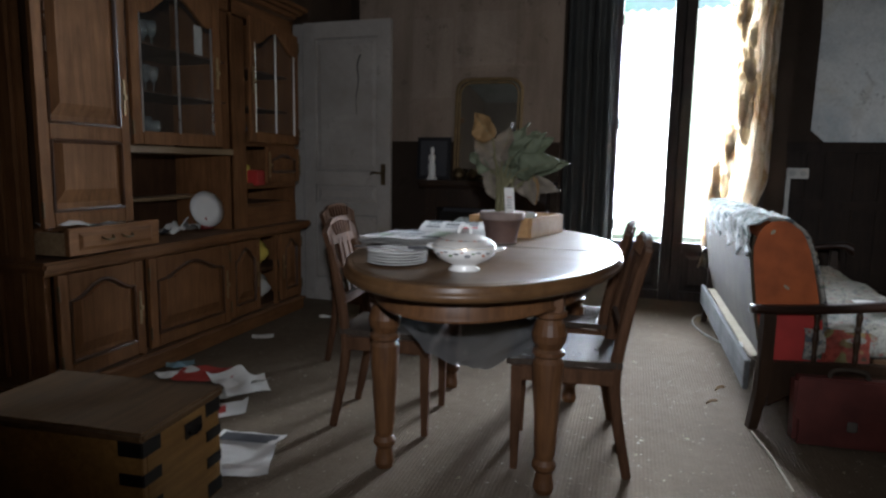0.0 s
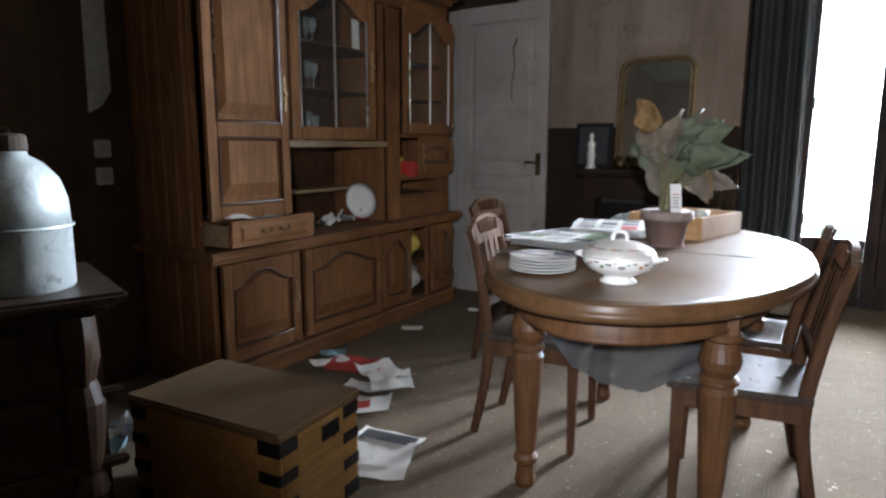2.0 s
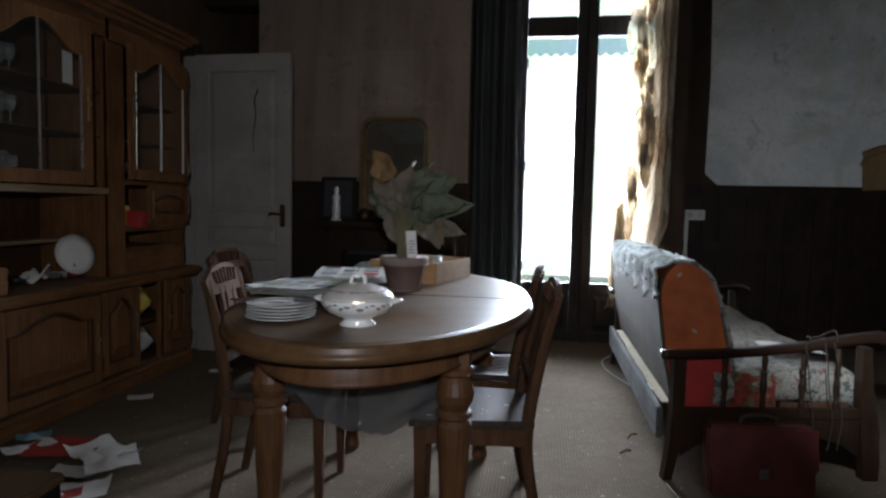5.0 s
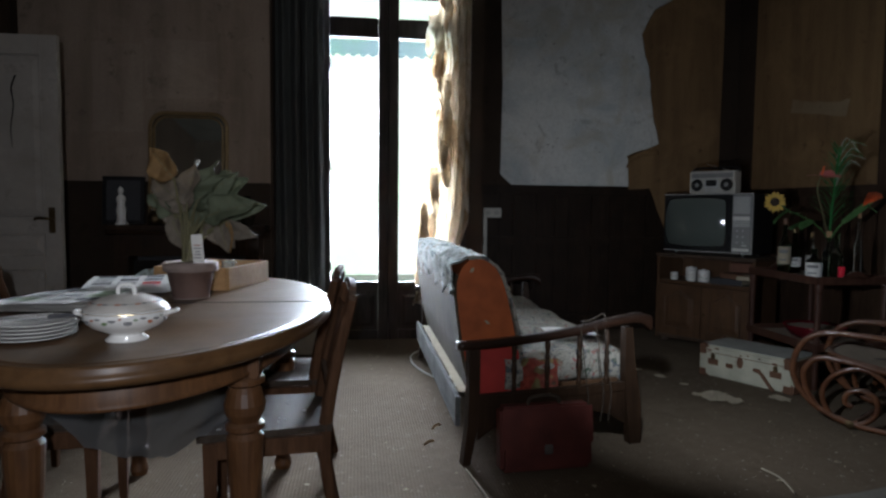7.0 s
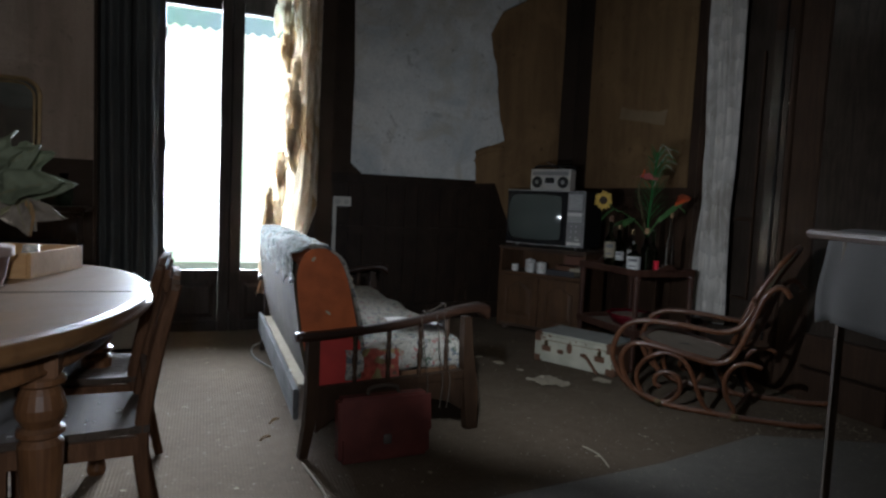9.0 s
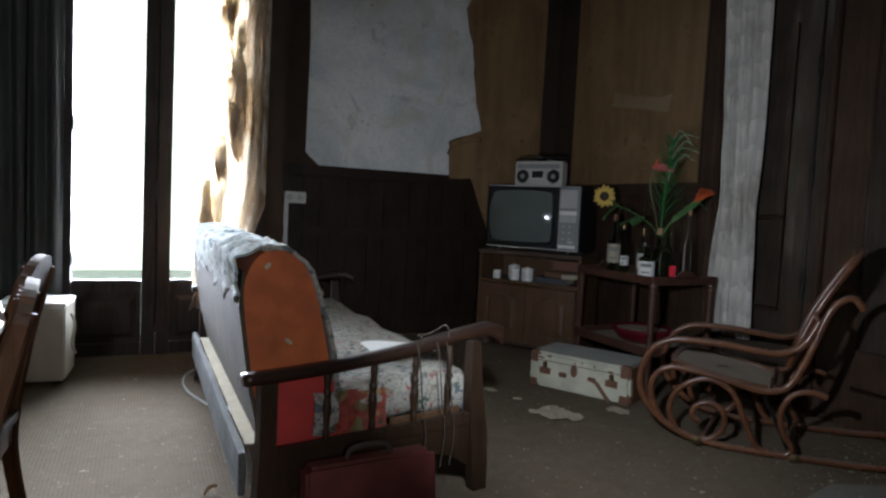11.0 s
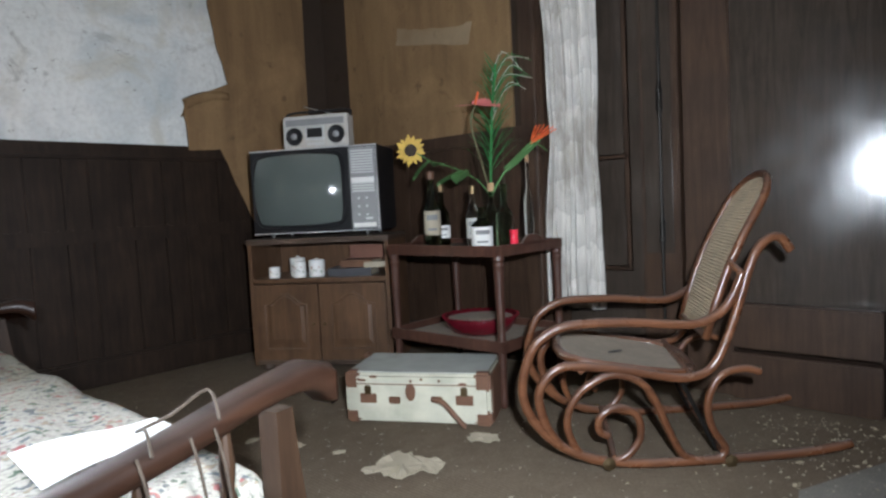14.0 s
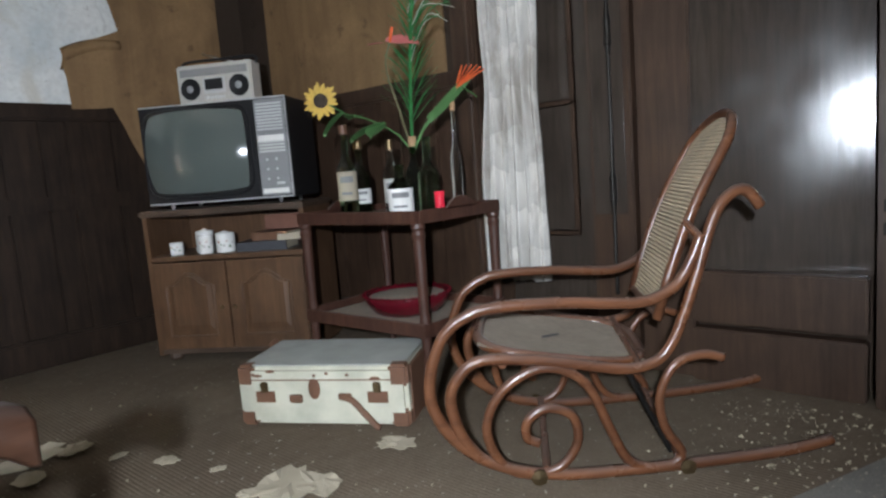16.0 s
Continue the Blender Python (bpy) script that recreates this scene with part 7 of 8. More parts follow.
for k in range(5):
    p = lathe(BM(), [(0.05, 0), (0.075, 0.003), (0.125, 0.014), (0.130, 0.017), (0.124, 0.018), (0.078, 0.008), (0.0, 0.007)], 40)
    o = single("plate", p, "china", "white dinner plate with a dark rim line in a stack", "plate", pose(-0.555 + 0.003 * (k % 2), 2.10 + 0.002 * k, TT + 0.0085 * k) @ Matrix.Scale(0.76, 4), "stacked plates", smooth=True)
    part("rim_line", tube(BM(), [(0.128 * math.cos(a), 0.128 * math.sin(a), 0.0172) for a in (2 * math.pi * i / 40 for i in range(40))], 0.0013, 4, True), "ink", o)
kn = thing("fork", "steel fork lying on the stacked plates", "cutlery", pose(-0.595, 2.08, TT + 0.049, 0, 2, 12) @ Matrix.Scale(0.85, 4))
part("handle", tube(BM(), smooth_path([(-0.11, 0, 0.004), (0, 0, 0.006), (0.07, 0, 0.002)], 4), 0.004, 6), "steel", kn)
for k in range(4):
    part("tine", tube(BM(), [(0.065, 0, 0.002), (0.08, 0.006 * (k - 1.5), 0.0), (0.115, 0.006 * (k - 1.5), 0.003)], 0.0016, 4), "steel", kn)
kn = thing("knife", "dark-handled knife lying on the stacked plates", "cutlery", pose(-0.505, 2.11, TT + 0.050, 0, 0, 24) @ Matrix.Scale(0.8, 4))
part("handle", bx(-0.02, 0.09, -0.009, 0.009, 0, 0.011, bevel=0.004), "ink", kn)
part("blade", bx(-0.13, -0.018, -0.008, 0.008, 0.004, 0.006, bevel=0.0005), "steel", kn)


def tureen():
    t = thing("soup_tureen", "white china lidded tureen with painted flowers", "tureen", pose(-0.32, 2.07, TT) @ Matrix.Scale(0.76, 4))
    body = part("body", lathe(BM(), [(0.062, 0), (0.066, 0.006), (0.050, 0.020), (0.052, 0.026), (0.105, 0.050), (0.128, 0.080), (0.130, 0.098), (0.120, 0.108), (0.115, 0.100)], 40), "china", t, smooth=True)
    lid = part("lid", lathe(BM(), [(0.126, 0.106), (0.124, 0.112), (0.100, 0.130), (0.060, 0.146), (0.020, 0.152), (0.0, 0.153)], 40), "china_dusty", t, "dusty domed lid", True)
    part("knob", tube(BM(), smooth_path([(-0.025, 0, 0.150), (-0.022, 0, 0.175), (0.0, 0, 0.182), (0.022, 0, 0.175), (0.025, 0, 0.150)], 5), 0.007), "china", lid)
    for sx in (-1, 1):
        part("handle", tube(BM(), smooth_path([(sx * 0.122, -0.025, 0.088), (sx * 0.150, -0.018, 0.095), (sx * 0.153, 0.018, 0.095), (sx * 0.122, 0.025, 0.088)], 5), 0.007), "china", body)
    for k in range(36):
        a = 2 * math.pi * k / 36
        m = Matrix.Rotation(a, 4, "Z") @ Matrix.Translation((0.1275, 0, 0.083 + 0.009 * math.sin(k * 2.1))) @ Matrix.Rotation(radians(76), 4, "Y")
        part("painted_flower", lathe(BM(), [(0.007 + 0.003 * (k % 2), 0), (0.003, 0.0012), (0, 0.0012)], 7, m @ Matrix.Diagonal((0.8, 1.35, 1, 1))), ("decor_rust", "inkgrey", "decor_green", "inkgrey")[k % 4], body)
    for k in range(34):
        a = 2 * math.pi * k / 34
        m = Matrix.Rotation(a, 4, "Z") @ Matrix.Translation((0.104, 0, 0.130)) @ Matrix.Rotation(radians(32), 4, "Y")
        part("painted_sprig", lathe(BM(), [(0.0075, 0), (0, 0.001)], 6, m @ Matrix.Diagonal((0.6, 1.5, 1, 1))), ("inkgrey", "papergrey", "decor_rust")[k % 3], lid)
    part("gilt_line", tube(BM(), [(0.1305 * math.cos(a), 0.1305 * math.sin(a), 0.100) for a in (2 * math.pi * i / 40 for i in range(40))], 0.0015, 4, True), "brass", body)
    return t


tureen()


def newspaper(m, w, d, label, seed, colours=("ink", "inkgrey", "red"), cat="newspaper", group="newspapers on the table", page="paper"):
    n = thing("newspaper", label, cat, m, group)
    random.seed(seed)
    for k in range(3):
        z = 0.003 + 0.011 * k
        ang = random.uniform(-5, 5)
        o = part("page", sheet(BM(), 8, 6, lambda u, v: Matrix.Rotation(radians(ang), 4, "Z") @ Vector(((u - 0.5) * w, (v - 0.5) * d, z + 0.006 * noise.noise(Vector((u * 3, v * 3, seed + k))) + 0.010 * (u > 0.95)))), page, n, smooth=True)
        if k == 2:
            for j in range(9):
                x0 = -w / 2 + 0.03 + (w - 0.06) * (j % 3) / 3
                y0 = -d / 2 + 0.02 + (d - 0.04) * (j // 3) / 3
                bw, bh = (w - 0.06) / 3 - 0.02, (d - 0.04) / 3 - 0.018
                mt2 = colours[0] if j in (4, 6) else colours[2] if j == 2 else colours[1]
                if j in (1, 3, 7):
                    for i in range(5):
                        part("text_bar", sheet(BM(), 2, 1, lambda u, v: Matrix.Rotation(radians(ang), 4, "Z") @ Vector((x0 + bw * u, y0 + bh * (i + 0.55 * v) / 5, z + 0.0075))), "inkgrey", o)
                else:
                    part("picture_block", sheet(BM(), 2, 2, lambda u, v: Matrix.Rotation(radians(ang), 4, "Z") @ Vector((x0 + bw * u, y0 + bh * v, z + 0.0075))), mt2, o)
    return n


newspaper(pose(-0.70, 2.68, TT, 0, 0, -20), 0.31, 0.36, "open newspaper with photographs lying on the table", 3)
newspaper(pose(-0.60, 2.46, TT + 0.028, 0, 0, -6), 0.33, 0.26, "folded newspaper lying on another paper", 5, ("inkgrey", "decor_green", "ink"))
newspaper(pose(-0.57, 2.86, TT + 0.03, 4, 0, 15), 0.30, 0.24, "newspaper with a red headline block", 8)
cw = single("crumpled_cloth", sheet(BM(), 14, 12, lambda u, v: Vector(((u - 0.5) * 0.22, (v - 0.5) * 0.16, 0.004 + 0.075 * math.sin(math.pi * u) * math.sin(math.pi * v) * (0.6 + 0.7 * noise.noise(Vector((u * 5, v * 5, 1))))))), "shawl", "crumpled blue and white plastic bag", "bag", pose(-0.62, 3.28, TT + 0.004), smooth=True)
cw.modifiers.new("thickness", "SOLIDIFY").thickness = 0.002

# ---- chest with iron corners ----
ch = thing("wooden_chest", "yellow-brown wooden chest with black iron corners", "chest", pose(-1.395, 1.700, 0, 0, 0, 4))
HX, HY, HH = 0.305, 0.185, 0.36
for nm, a in (("panel", (-HX, HX, -HY, -HY + 0.018)), ("panel", (-HX, HX, HY - 0.018, HY))):
    part(nm, bx(*a, 0.0, HH - 0.03, bevel=0.003), "chestwood", ch)
for sx in (-1, 1):
    part("panel", bx(sx * HX - 0.009 - 0.009 * sx, sx * HX + 0.009 - 0.009 * sx, -HY + 0.018, HY - 0.018, 0.0, HH - 0.03, bevel=0.003), "chestwood", ch)
part("lid", bx(-HX - 0.012, HX + 0.012, -HY - 0.012, HY + 0.012, HH - 0.03, HH, bevel=0.008), "chesttop", ch, "dusty worn lid")
for sx in (-1, 1):
    for sy in (-1, 1):
        for z0, z1 in ((HH - 0.075, HH - 0.032), (0.20, 0.235), (0.11, 0.145), (0.01, 0.055)):
            q = BM()
            x, y = sx * HX, sy * HY
            box(q, min(x, x - sx * 0.075), max(x, x - sx * 0.075), y - 0.003 if sy < 0 else y, y if sy < 0 else y + 0.003, z0, z1)
            box(q, x - 0.003 if sx < 0 else x, x if sx < 0 else x + 0.003, min(y, y - sy * 0.075), max(y, y - sy * 0.075), z0, z1)
            part("iron_corner", q, "iron", ch)
hd = part("grip_plate", bx(HX, HX + 0.005, 0.0, 0.085, 0.255, 0.305, bevel=0.002), "iron", ch, "black recessed grip")
part("grip", tube(BM(), [(HX + 0.010, 0.012, 0.275), (HX + 0.014, 0.04, 0.265), (HX + 0.010, 0.072, 0.275)], 0.005), "iron", hd)

# ---- dark buffet with the metal can ----
bu = thing("carved_buffet", "black carved wooden buffet with moulded top", "sideboard", pose(-1.37, 1.32, 0, 0, 0, -20) @ Matrix.Diagonal((1, 1, 0.957, 1)))
part("body", bx(-0.46, -0.06, -1.0, -0.06, 0.06, 0.76, bevel=0.006), "darkwood", bu)
part("top", bx(-0.52, 0.02, -1.06, 0.0, 0.775, 0.805, bevel=0.010), "darkwood", bu, "dusty moulded top")
part("top_moulding", bx(-0.49, -0.02, -1.03, -0.03, 0.745, 0.775, bevel=0.010), "darkwood", bu)
part("drawer_front", bx(-0.06, -0.035, -0.98, -0.22, 0.56, 0.72, bevel=0.008), "darkwood", bu)
part("base", bx(-0.50, -0.02, -1.04, -0.03, 0.0, 0.06, bevel=0.010), "darkwood", bu)
for y in (-0.115, -0.96):
    part("carved_post", lathe(BM(), [(0.04, 0.06), (0.045, 0.12), (0.03, 0.16), (0.048, 0.24), (0.034, 0.30), (0.05, 0.42), (0.055, 0.50), (0.035, 0.56), (0.05, 0.62), (0.045, 0.74)], 16, Matrix.Translation((-0.055, y, 0))), "darkwood", bu)
    part("carved_scroll", tube(BM(), smooth_path([(-0.01, y, 0.74), (0.01, y, 0.68), (-0.005, y, 0.60), (-0.02, y, 0.56)], 5), lambda t: 0.034 * (1 - 0.6 * t), 10), "darkwood", bu)
for z in (0.30, 0.50):
    part("cornice_strip", bx(-0.06, -0.03, -0.98, -0.02, z, z + 0.03, bevel=0.006), "darkwood", bu)

jg = thing("metal_can", "large dented zinc can with a dark screw cap", "can", pose(-1.615, 1.185, 0.7705) @ Matrix.Scale(0.96, 4))
part("lower_body", lathe(BM(), [(0.125, 0), (0.131, 0.006), (0.131, 0.165), (0.134, 0.168)], 36), "zinc", jg, smooth=True)
part("shoulder", lathe(BM(), [(0.131, 0.172), (0.128, 0.24), (0.112, 0.295), (0.078, 0.335), (0.046, 0.355), (0.043, 0.372)], 36), "zinc", jg, smooth=True)
part("seam_ring", tube(BM(), [(0.134 * math.cos(a), 0.134 * math.sin(a), 0.169) for a in (2 * math.pi * k / 36 for k in range(36))], 0.005, 6, True), "zinc", jg)
part("cap", lathe(BM(), [(0.046, 0.366), (0.048, 0.372), (0.046, 0.405), (0.038, 0.41), (0, 0.412)], 20), "soil", jg, "dark brown cap")
part("cap_grip", tube(BM(), smooth_path([(-0.02, 0, 0.410), (0, 0, 0.425), (0.02, 0, 0.410)], 4), 0.006), "tarnish", jg)

# ---- wall fittings ----
for z, lb in ((1.12, "square white light switch on the dark wall"), (0.995, "square white wall socket on the dark wall")):
    sw = thing("light_switch" if z > 1.1 else "wall_socket", lb, "switch" if z > 1.1 else "socket", pose(-2.718, 2.077, z))
    part("plate", bx(0, 0.010, -0.04, 0.04, -0.04, 0.04, bevel=0.004), "switchwhite", sw)
    if z > 1.1:
        part("rocker", bx(0.010, 0.015, -0.014, 0.014, -0.02, 0.02, bevel=0.003), "switchwhite", sw)
    else:
        part("socket_well", lathe(BM(), [(0.0, 0.004), (0.016, 0.004), (0.022, 0.0)], 16, Matrix.Translation((0.010, 0, 0)) @ Matrix.Rotation(radians(90), 4, "Y")), "papergrey", sw)
pw = single("pale_wall_strip", prism(BM(), torn([(2.03, 1.28), (2.09, 1.31), (2.14, 1.38), (2.15, 3.2), (2.06, 3.2)], 0.008), 2.716, 2.7185, Matrix.Rotation(radians(90), 4, "Z")), "bareplaster", "strip of bare pale plaster on the dark wall", "wall", kind="structure")
sb = thing("wall_sockets", "double white socket box with a conduit", "socket", pose(1.41, 6.005, 1.03))
part("box", bx(-0.045, 0.115, -0.035, 0.0, 0.0, 0.085, bevel=0.005), "switchwhite", sb)
for x in (-0.005, 0.075):
    part("socket_well", lathe(BM(), [(0.0, 0.003), (0.018, 0.003), (0.024, 0.0)], 16, Matrix.Translation((x, -0.035, 0.043)) @ Matrix.Rotation(radians(90), 4, "X")), "papergrey", sb)
part("conduit", bx(-0.045, -0.012, -0.02, 0.0, -1.02, 0.0, bevel=0.003), "switchwhite", sb)

# ---- white metal box by the window ----
wb = thing("metal_cabinet", "small cream enamelled metal cabinet on the floor", "cabinet", pose(-0.10, 5.24, 0, 0, 0, -4))
part("case", bx(-0.16, 0.16, -0.15, 0.15, 0.02, 0.42, bevel=0.008), "enamel", wb)
part("lid", bx(-0.165, 0.165, -0.155, 0.155, 0.42, 0.44, bevel=0.006), "enamel", wb)
part("hose", tube(BM(), smooth_path([(0.165, 0, 0.36), (0.185, -0.02, 0.30), (0.175, -0.03, 0.2), (0.19, -0.02, 0.14)], 5), 0.008), "enamel", wb)
for sx in (-1, 1):
    part("foot", bx(sx * 0.12 - 0.02, sx * 0.12 + 0.02, -0.12, 0.12, 0, 0.02), "iron", wb)

# ---- rail with a hung cloth ----
tr = thing("clothes_rail", "dark wooden rail with a pale cloth over it", "rail", pose(1.58, 1.32, 0, 0, 0, 60))
for x in (-0.14, 0.14):
    part("rail_post", tube(BM(), [(x, 0, 0), (x, 0, 1.06)], 0.010), "soil", tr)
    part("rail_foot", bx(x - 0.02, x + 0.02, -0.15, 0.15, 0, 0.03, bevel=0.006), "soil", tr)
part("rail_bar", tube(BM(), [(-0.34, 0, 1.07), (0.34, 0, 1.07)], 0.012), "darkwood", tr)
hc = single("hung_cloth", sheet(BM(), 20, 24, lambda u, v: pose(1.58, 1.32, 0, 0, 0, 60) @ Vector((-0.26 + 0.50 * u + 0.01 * math.sin(v * 9), 0.016 * math.sin((v - 0.5) * 3.1416) * 1.0 + 0.012 * math.sin(u * 12) * abs(v - 0.5) * 2, 1.088 - 0.42 * abs(v - 0.5) - 0.02 * (abs(u - 0.5) * 2) ** 6))), "dimcloth", "pale grey-beige cloth hung over the rail", "cloth", smooth=True)
thicken(hc, 0.004)

# ---- cable on the floor ----
single("cable", tube(BM(), smooth_path([(0.80, 5.30, 0.008), (0.66, 5.12, 0.006), (0.63, 4.85, 0.006), (0.70, 4.55, 0.006), (0.85, 4.25, 0.006), (0.90, 4.10, 0.006)], 6), 0.006, 6), "papergrey", "thin pale cable lying on the carpet", "cable")
single("stick", tube(BM(), smooth_path([(0.70, 3.00, 0.006), (0.735, 2.75, 0.006), (0.75, 2.50, 0.006)], 4), 0.004, 6), "paperbuff", "thin pale cord lying along the carpet", "cord")

single("twig", tube(BM(), smooth_path([(1.966, 2.86, 0.006), (1.975, 2.75, 0.010), (1.945, 2.63, 0.006)], 4), 0.0035, 6), "paperbuff", "thin pale twig lying on the carpet", "twig")


# ---- papers and crumbs on the floor ----
def floor_sheet(x, y, w, d, rz, mat, label, z=0.004, curl=0.02, marks=0, group="papers on the floor"):
    o = single("paper_sheet", sheet(BM(), 8, 6, lambda u, v: Vector(((u - 0.5) * w, (v - 0.5) * d, curl * noise.noise(Vector((u * 2 + x * 7, v * 2, y * 5))) ** 2 * 3 + curl * 0.5 * (abs(u - 0.5) * 2) ** 3))), mat, label, "paper", pose(x, y, z, 0, 0, rz), group, smooth=True)
    for k in range(marks):
        part("picture_block", sheet(BM(), 2, 2, lambda u, v: Vector((-0.42 * w + 0.84 * w * u, d * (0.12 + 0.28 * v) - k * d * 0.5, curl * 0.5 + 0.004))), "ink" if k == 0 else "inkgrey", o)
    return o


floor_sheet(-1.87, 2.84, 0.30, 0.21, 20, "redcard", "red printed brochure lying on the carpet", 0.006)
floor_sheet(-2.02, 2.80, 0.20, 0.10, 60, "paper", "white folded leaflet on the carpet", 0.008)
floor_sheet(-2.10, 2.92, 0.14, 0.09, 40, "bluecard", "pale blue leaflet on the carpet", 0.008)
floor_sheet(-1.65, 2.79, 0.28, 0.20, -25, "paper", "crumpled white sheet on other papers", 0.016, 0.03)
floor_sheet(-1.55, 2.71, 0.25, 0.20, -50, "paper", "white sheet of paper on the carpet", 0.022, 0.03)
floor_sheet(-1.63, 2.62, 0.20, 0.12, 15, "papergrey", "grey printed sheet on the carpet", 0.012, 0.02)
floor_sheet(-1.51, 2.46, 0.22, 0.17, 30, "paper", "white and red printed sheet on the carpet", 0.010, 0.03)
floor_sheet(-1.53, 2.42, 0.12, 0.08, 35, "redcard", "small red card on a white sheet", 0.02, 0.01)
floor_sheet(-1.21, 2.17, 0.27, 0.26, 8, "paper", "printed page with a dark photograph on the carpet", 0.010, 0.02, 1)
floor_sheet(-1.17, 2.07, 0.27, 0.22, 24, "paper", "open printed page under another", 0.004, 0.02)
floor_sheet(-2.00, 3.55, 0.13, 0.09, 30, "paper", "small white scrap by the dresser", 0.008, 0.012)
floor_sheet(-1.85, 4.15, 0.14, 0.05, 30, "paper", "white scrap near the dresser", 0.008, 0.012)
floor_sheet(-2.19, 1.69, 0.16, 0.10, 30, "paper", "white crumpled scrap beside the black buffet", 0.012, 0.06)
floor_sheet(-2.07, 1.57, 0.20, 0.14, 75, "bluecard", "pale blue sheet beside the black buffet", 0.008, 0.05)
floor_sheet(-2.15, 1.80, 0.22, 0.15, 10, "ink", "dark printed cover beside the black buffet", 0.006, 0.04)
floor_sheet(0.84, 4.40, 0.12, 0.10, 20, "paper", "white scrap beside the sofa", 0.008, 0.02)


def torn_scrap(x, y, r, seed, label, mat="paperbuff"):
    random.seed(seed)
    n = 22
    bm = BM()
    rad = [r * (0.85 + 0.30 * noise.noise(Vector((2.2 * math.cos(6.283 * k / n), 2.2 * math.sin(6.283 * k / n), seed * 3.1))) + random.uniform(-0.10, 0.10)) for k in range(n)]
    rings = []
    for f in (1.0, 0.6, 0.25):
        rings.append([bm.verts.new((f * rad[k] * math.cos(6.283 * k / n), 0.7 * f * rad[k] * math.sin(6.283 * k / n), 0.005 + 0.022 * r * 8 * max(0, noise.noise(Vector((f * math.cos(6.283 * k / n) * 2, f * math.sin(6.283 * k / n) * 2, seed)))))) for k in range(n)])
    for p, q in zip(rings, rings[1:]):
        for k in range(n):
            bm.faces.new((p[k], p[(k + 1) % n], q[(k + 1) % n], q[k]))
    bm.faces.new(rings[-1])
    thicken(single("paper_scrap", bm, mat, label, "scrap", pose(x, y, 0.004, 0, 0, seed * 37), "torn wallpaper scraps"), 0.002)


for x, y, r, sd in ((2.35, 3.85, 0.135, 1), (2.41, 3.78, 0.09, 2), (2.71, 3.775, 0.075, 3), (2.27, 3.90, 0.05, 4), (2.00, 4.75, 0.13, 5), (2.11, 4.70, 0.07, 6), (1.94, 4.58, 0.07, 7), (2.24, 4.32, 0.05, 8), (2.30, 4.12, 0.03, 9), (2.17, 4.50, 0.035, 10)):
    torn_scrap(x, y, r, sd, "torn buff piece of old wallpaper on the carpet")
# fallen flakes, too many to count
random.seed(77)
fk = BM()
for k in range(1150):
    if k < 520:
        x, y = random.gauss(3.35, 0.25), random.gauss(2.75, 0.22)
    elif k < 800:
        x, y = random.uniform(-2.0, 3.6), random.uniform(1.6, 5.6)
    else:
        x, y = random.uniform(-0.2, 2.9), random.uniform(2.0, 5.4)
    s = random.uniform(0.002, 0.007) if k % 9 else random.uniform(0.007, 0.014)
    a = random.uniform(0, 6.28)
    if x > 3.62 or y > 5.6:
        continue
    q = [fk.verts.new((x + s * random.uniform(0.5, 1.2) * math.cos(a + i * 1.57), y + s * random.uniform(0.4, 1.0) * math.sin(a + i * 1.57), random.uniform(0.003, 0.010))) for i in range(4)]
    fk.faces.new(q)
single("flakes", fk, "fringe", "fallen flakes of paint and plaster on the carpet", "debris", kind="stuff")
for x, y in ((0.60, 3.30), (0.35, 1.75), (0.66, 3.52), (-0.1, 1.9)):
    single("dry_leaf", petal(BM(), aim((x, y, 0.012), x * 300, 10), 0.045, 0.03, 0.6, 0.3), "leaf_brown", "curled dry brown leaf on the carpet", "leaf", group="dry leaves on the floor", smooth=True)

# ---- inside the dresser ----
DX = -2.19
pk = single("plate", lathe(BM(), [(0.05, 0), (0.075, 0.003), (0.115, 0.014), (0.12, 0.017), (0.07, 0.008), (0.0, 0.007)], 36), "china", "white plate leaning in the dresser niche", "plate", pose(DX - 0.16, 3.50, 0.795, 0, 74, -22) @ Matrix.Scale(0.93, 4), smooth=True)
random.seed(5)
for k in range(5):
    y = 2.95 + 0.14 * k
    floor_sheet(DX - 0.20 + 0.03 * (k % 2), y, 0.14, 0.09, 40 * k, ("bluecard", "ink", "paper", "papergrey", "redcard")[k], ("pale blue folded letter on the worktop", "dark folded card on the worktop", "white folded paper on the worktop", "grey open booklet on the worktop", "red and white card on the worktop")[k], 0.667 + 0.012 * (k % 2), 0.06, group="papers on the worktop")
single("pencil", tube(BM(), [(DX - 0.06, 3.12, 0.70), (DX - 0.02, 3.16, 0.78)], 0.004, 6), "paper", "thin white pen leaning on the papers", "pen")
floor_sheet(DX - 0.02, 2.46, 0.16, 0.36, 4, "paper", "white crumpled papers lying in the open drawer", 0.785, 0.03, group="papers in the drawer")


def glass_cup(x, y, z, r, h, label="stemmed drinking glass on the cabinet shelf"):
    single("drinking_glass", lathe(BM(), [(r * 0.8, 0), (r * 0.15, 0.004), (r * 0.13, h * 0.4), (r * 0.7, h * 0.5), (r, h * 0.75), (r * 0.9, h), (r * 0.85, h), (r * 0.9, h * 0.75), (r * 0.6, h * 0.55), (0, h * 0.5)], 14), "glassware", label, "glass", pose(x, y, z), "glasses in the cabinet", smooth=True)


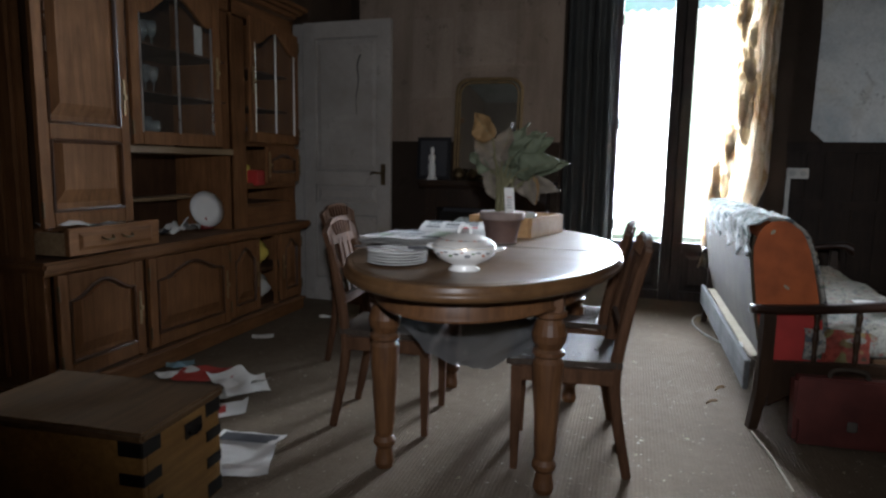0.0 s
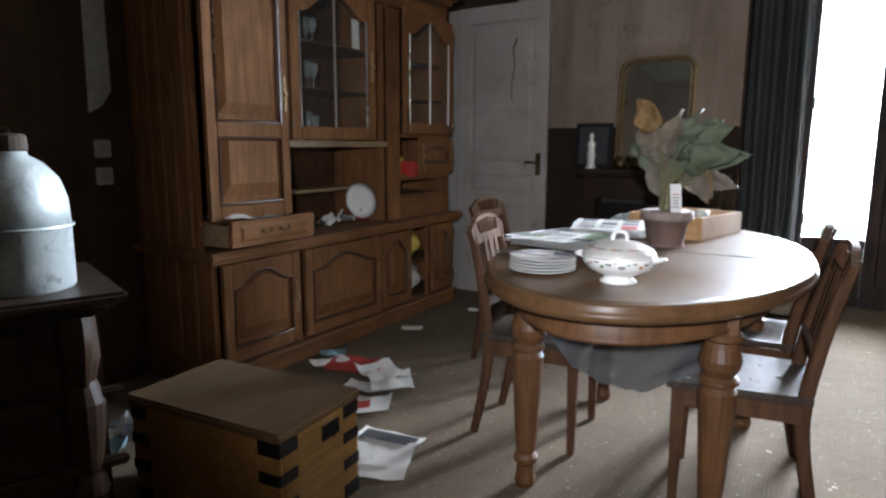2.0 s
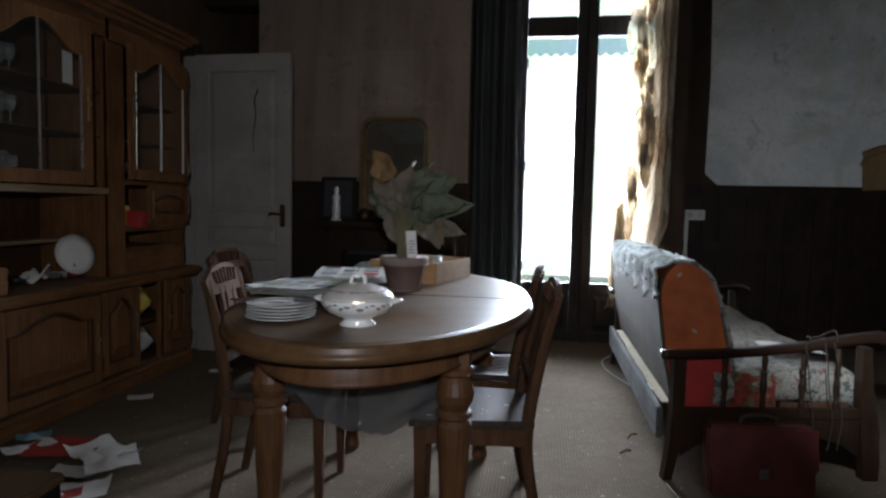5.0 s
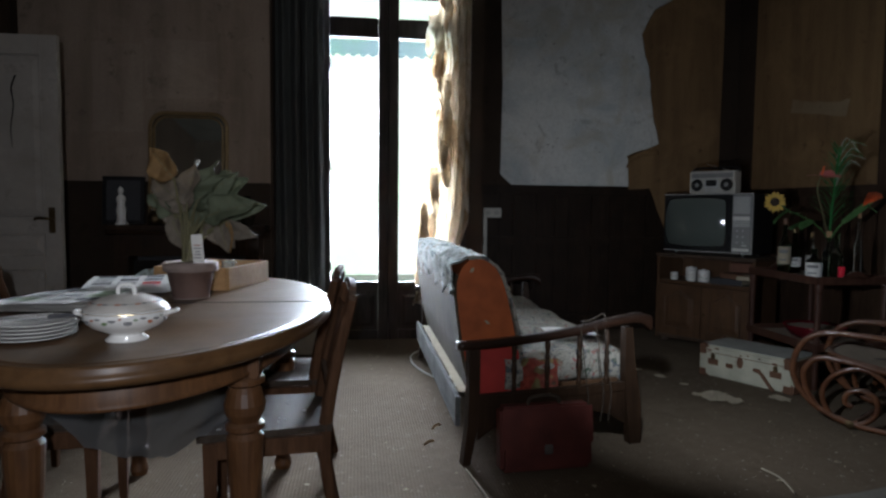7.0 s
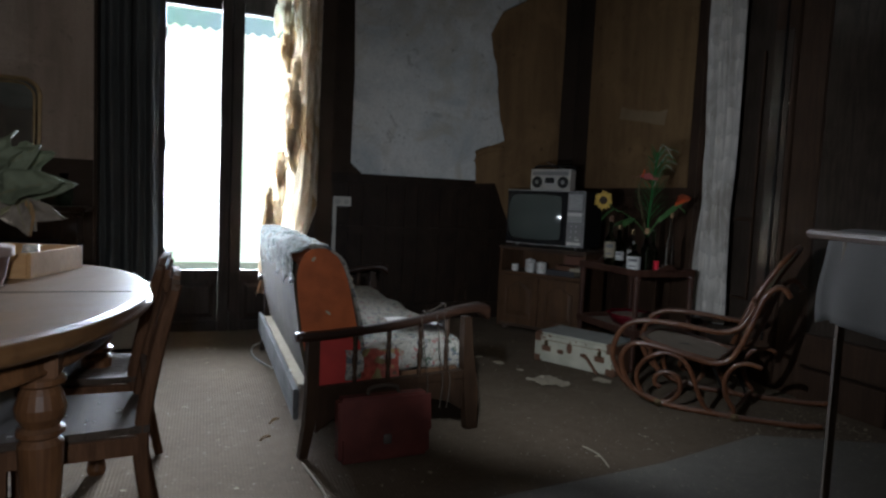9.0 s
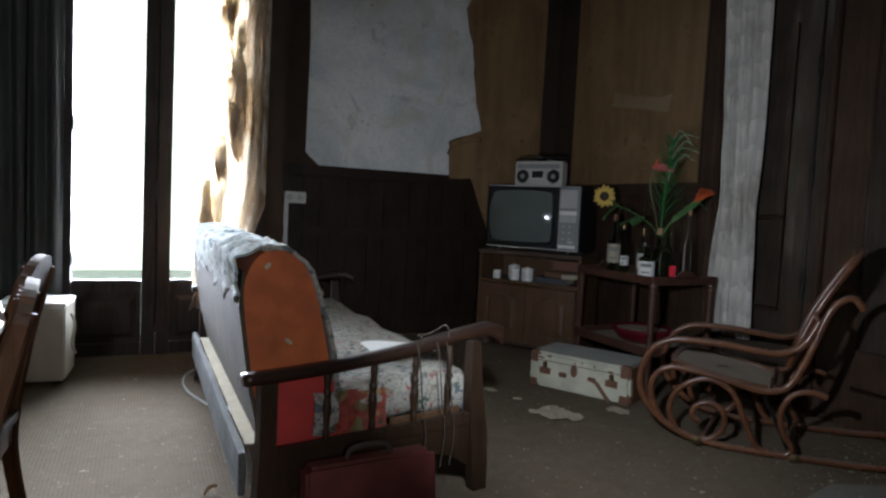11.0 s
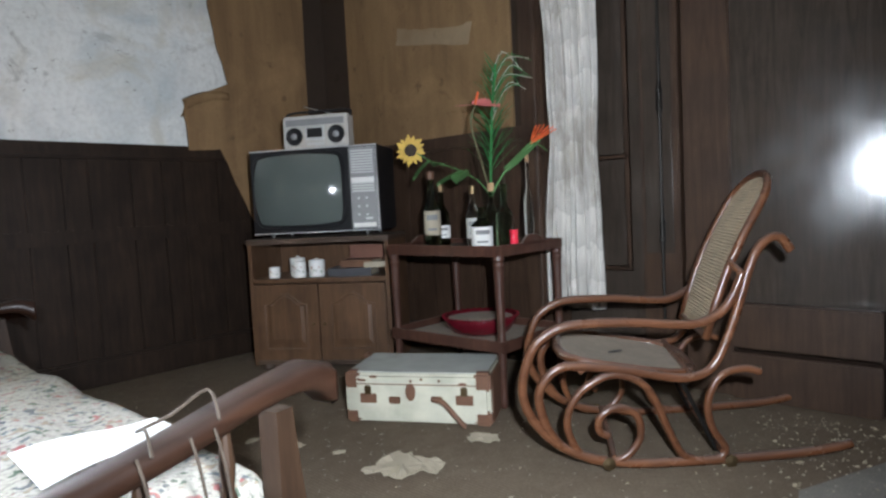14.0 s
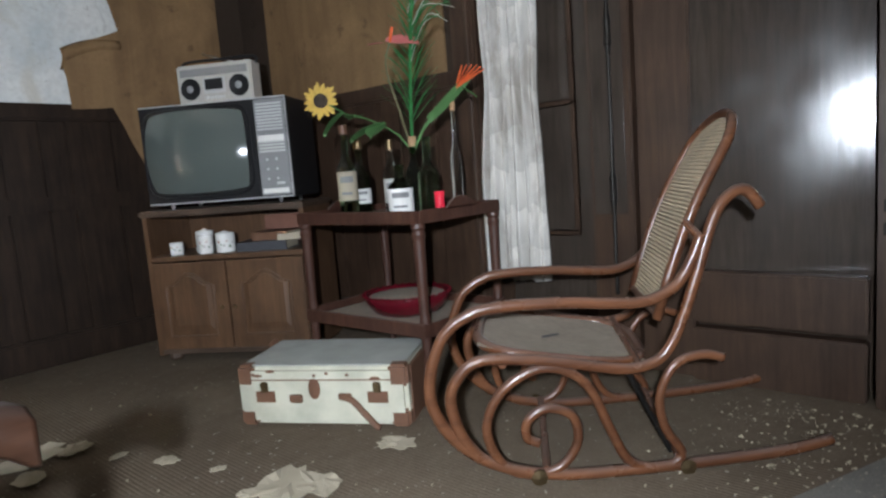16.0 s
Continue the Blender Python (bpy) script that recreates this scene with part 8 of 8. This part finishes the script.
for z in (1.166, 1.453, 1.693):
    for k in range(6):
        glass_cup(DX - 0.18 - 0.12 * (k % 2), 2.82 + 0.075 * k, z, 0.028, 0.11 + 0.03 * (k % 3))
for k in range(4):
    glass_cup(DX - 0.2 - 0.08 * (k % 2), 3.72 + 0.12 * k, 1.217, 0.03, 0.12)
single("tin", bx(-0.04, 0.04, -0.05, 0.05, 0, 0.13, bevel=0.006), "yellowcard", "yellow printed tin on the dresser shelf", "tin", pose(DX - 0.11, 3.80, 0.937), "tins on the shelf")
single("tin", bx(-0.04, 0.04, -0.05, 0.05, 0, 0.10, bevel=0.006), "red", "red printed tin on the dresser shelf", "tin", pose(DX - 0.10, 3.85, 0.937) @ Matrix.Translation((0.06, 0.01, 0)), "tins on the shelf")
single("tin", bx(-0.04, 0.04, -0.05, 0.05, 0, 0.16, bevel=0.006), "ink", "dark printed tin on the dresser shelf", "tin", pose(DX - 0.21, 3.86, 0.937), "tins on the shelf")
single("paper_note", bx(-0.001, 0.001, -0.035, 0.035, 0, 0.17), "paper", "white card standing in the open cabinet", "card", pose(DX - 0.10, 3.40, 1.694))
for y, z, r, mat, lb in ((3.92, 0.362, 0.13, "yellowcard", "yellow plastic bag in the open cupboard"), (3.92, 0.53, 0.075, "bluecard", "pale blue packet on the yellow bag"), (3.92, 0.121, 0.13, "papergrey", "grey-white bundle in the open cupboard")):
    b = BM()
    bmesh.ops.create_icosphere(b, subdivisions=3, radius=r)
    for vv in b.verts:
        vv.co *= 1 + 0.35 * noise.noise(vv.co * 14 + Vector((y, z, 0)))
        vv.co.z = vv.co.z * 0.75
    zmin = min(vv.co.z for vv in b.verts)
    for vv in b.verts:
        vv.co.z -= zmin
    single("plastic_bag", b, mat, lb, "bag", pose(DX - 0.15, y, z), "bundles in the cupboard", smooth=True)

# ---- outside ----
bk = material("brightness", 1.0)
n_, l_ = bk[1], bk[2]
n_.remove(bk[3])
em = n_.new("ShaderNodeEmission")
tcv = coords(n_, l_, world_space=True)
sep = n_.new("ShaderNodeSeparateXYZ")
l_.new(tcv, sep.inputs[0])
nf = noise_tex(n_, l_, tcv, 1.3, 5)
colr = mix(n_, l_, ramp(n_, l_, nf, [(0.45, (0, 0, 0)), (0.62, (0.8, 0.8, 0.8))]), (1.0, 1.0, 1.0), (0.82, 1.0, 0.80))
l_.new(colr, em.inputs[0])
em.inputs[1].default_value = 2.0
l_.new(em.outputs[0], n_["Material Output"].inputs[0])
M["brightness"] = bk[0]
single("backdrop", bx(-9, 10, 12.0, 12.1, -0.3, 9), "brightness", "bright hazy daylight outside the french window", "backdrop", kind="structure")
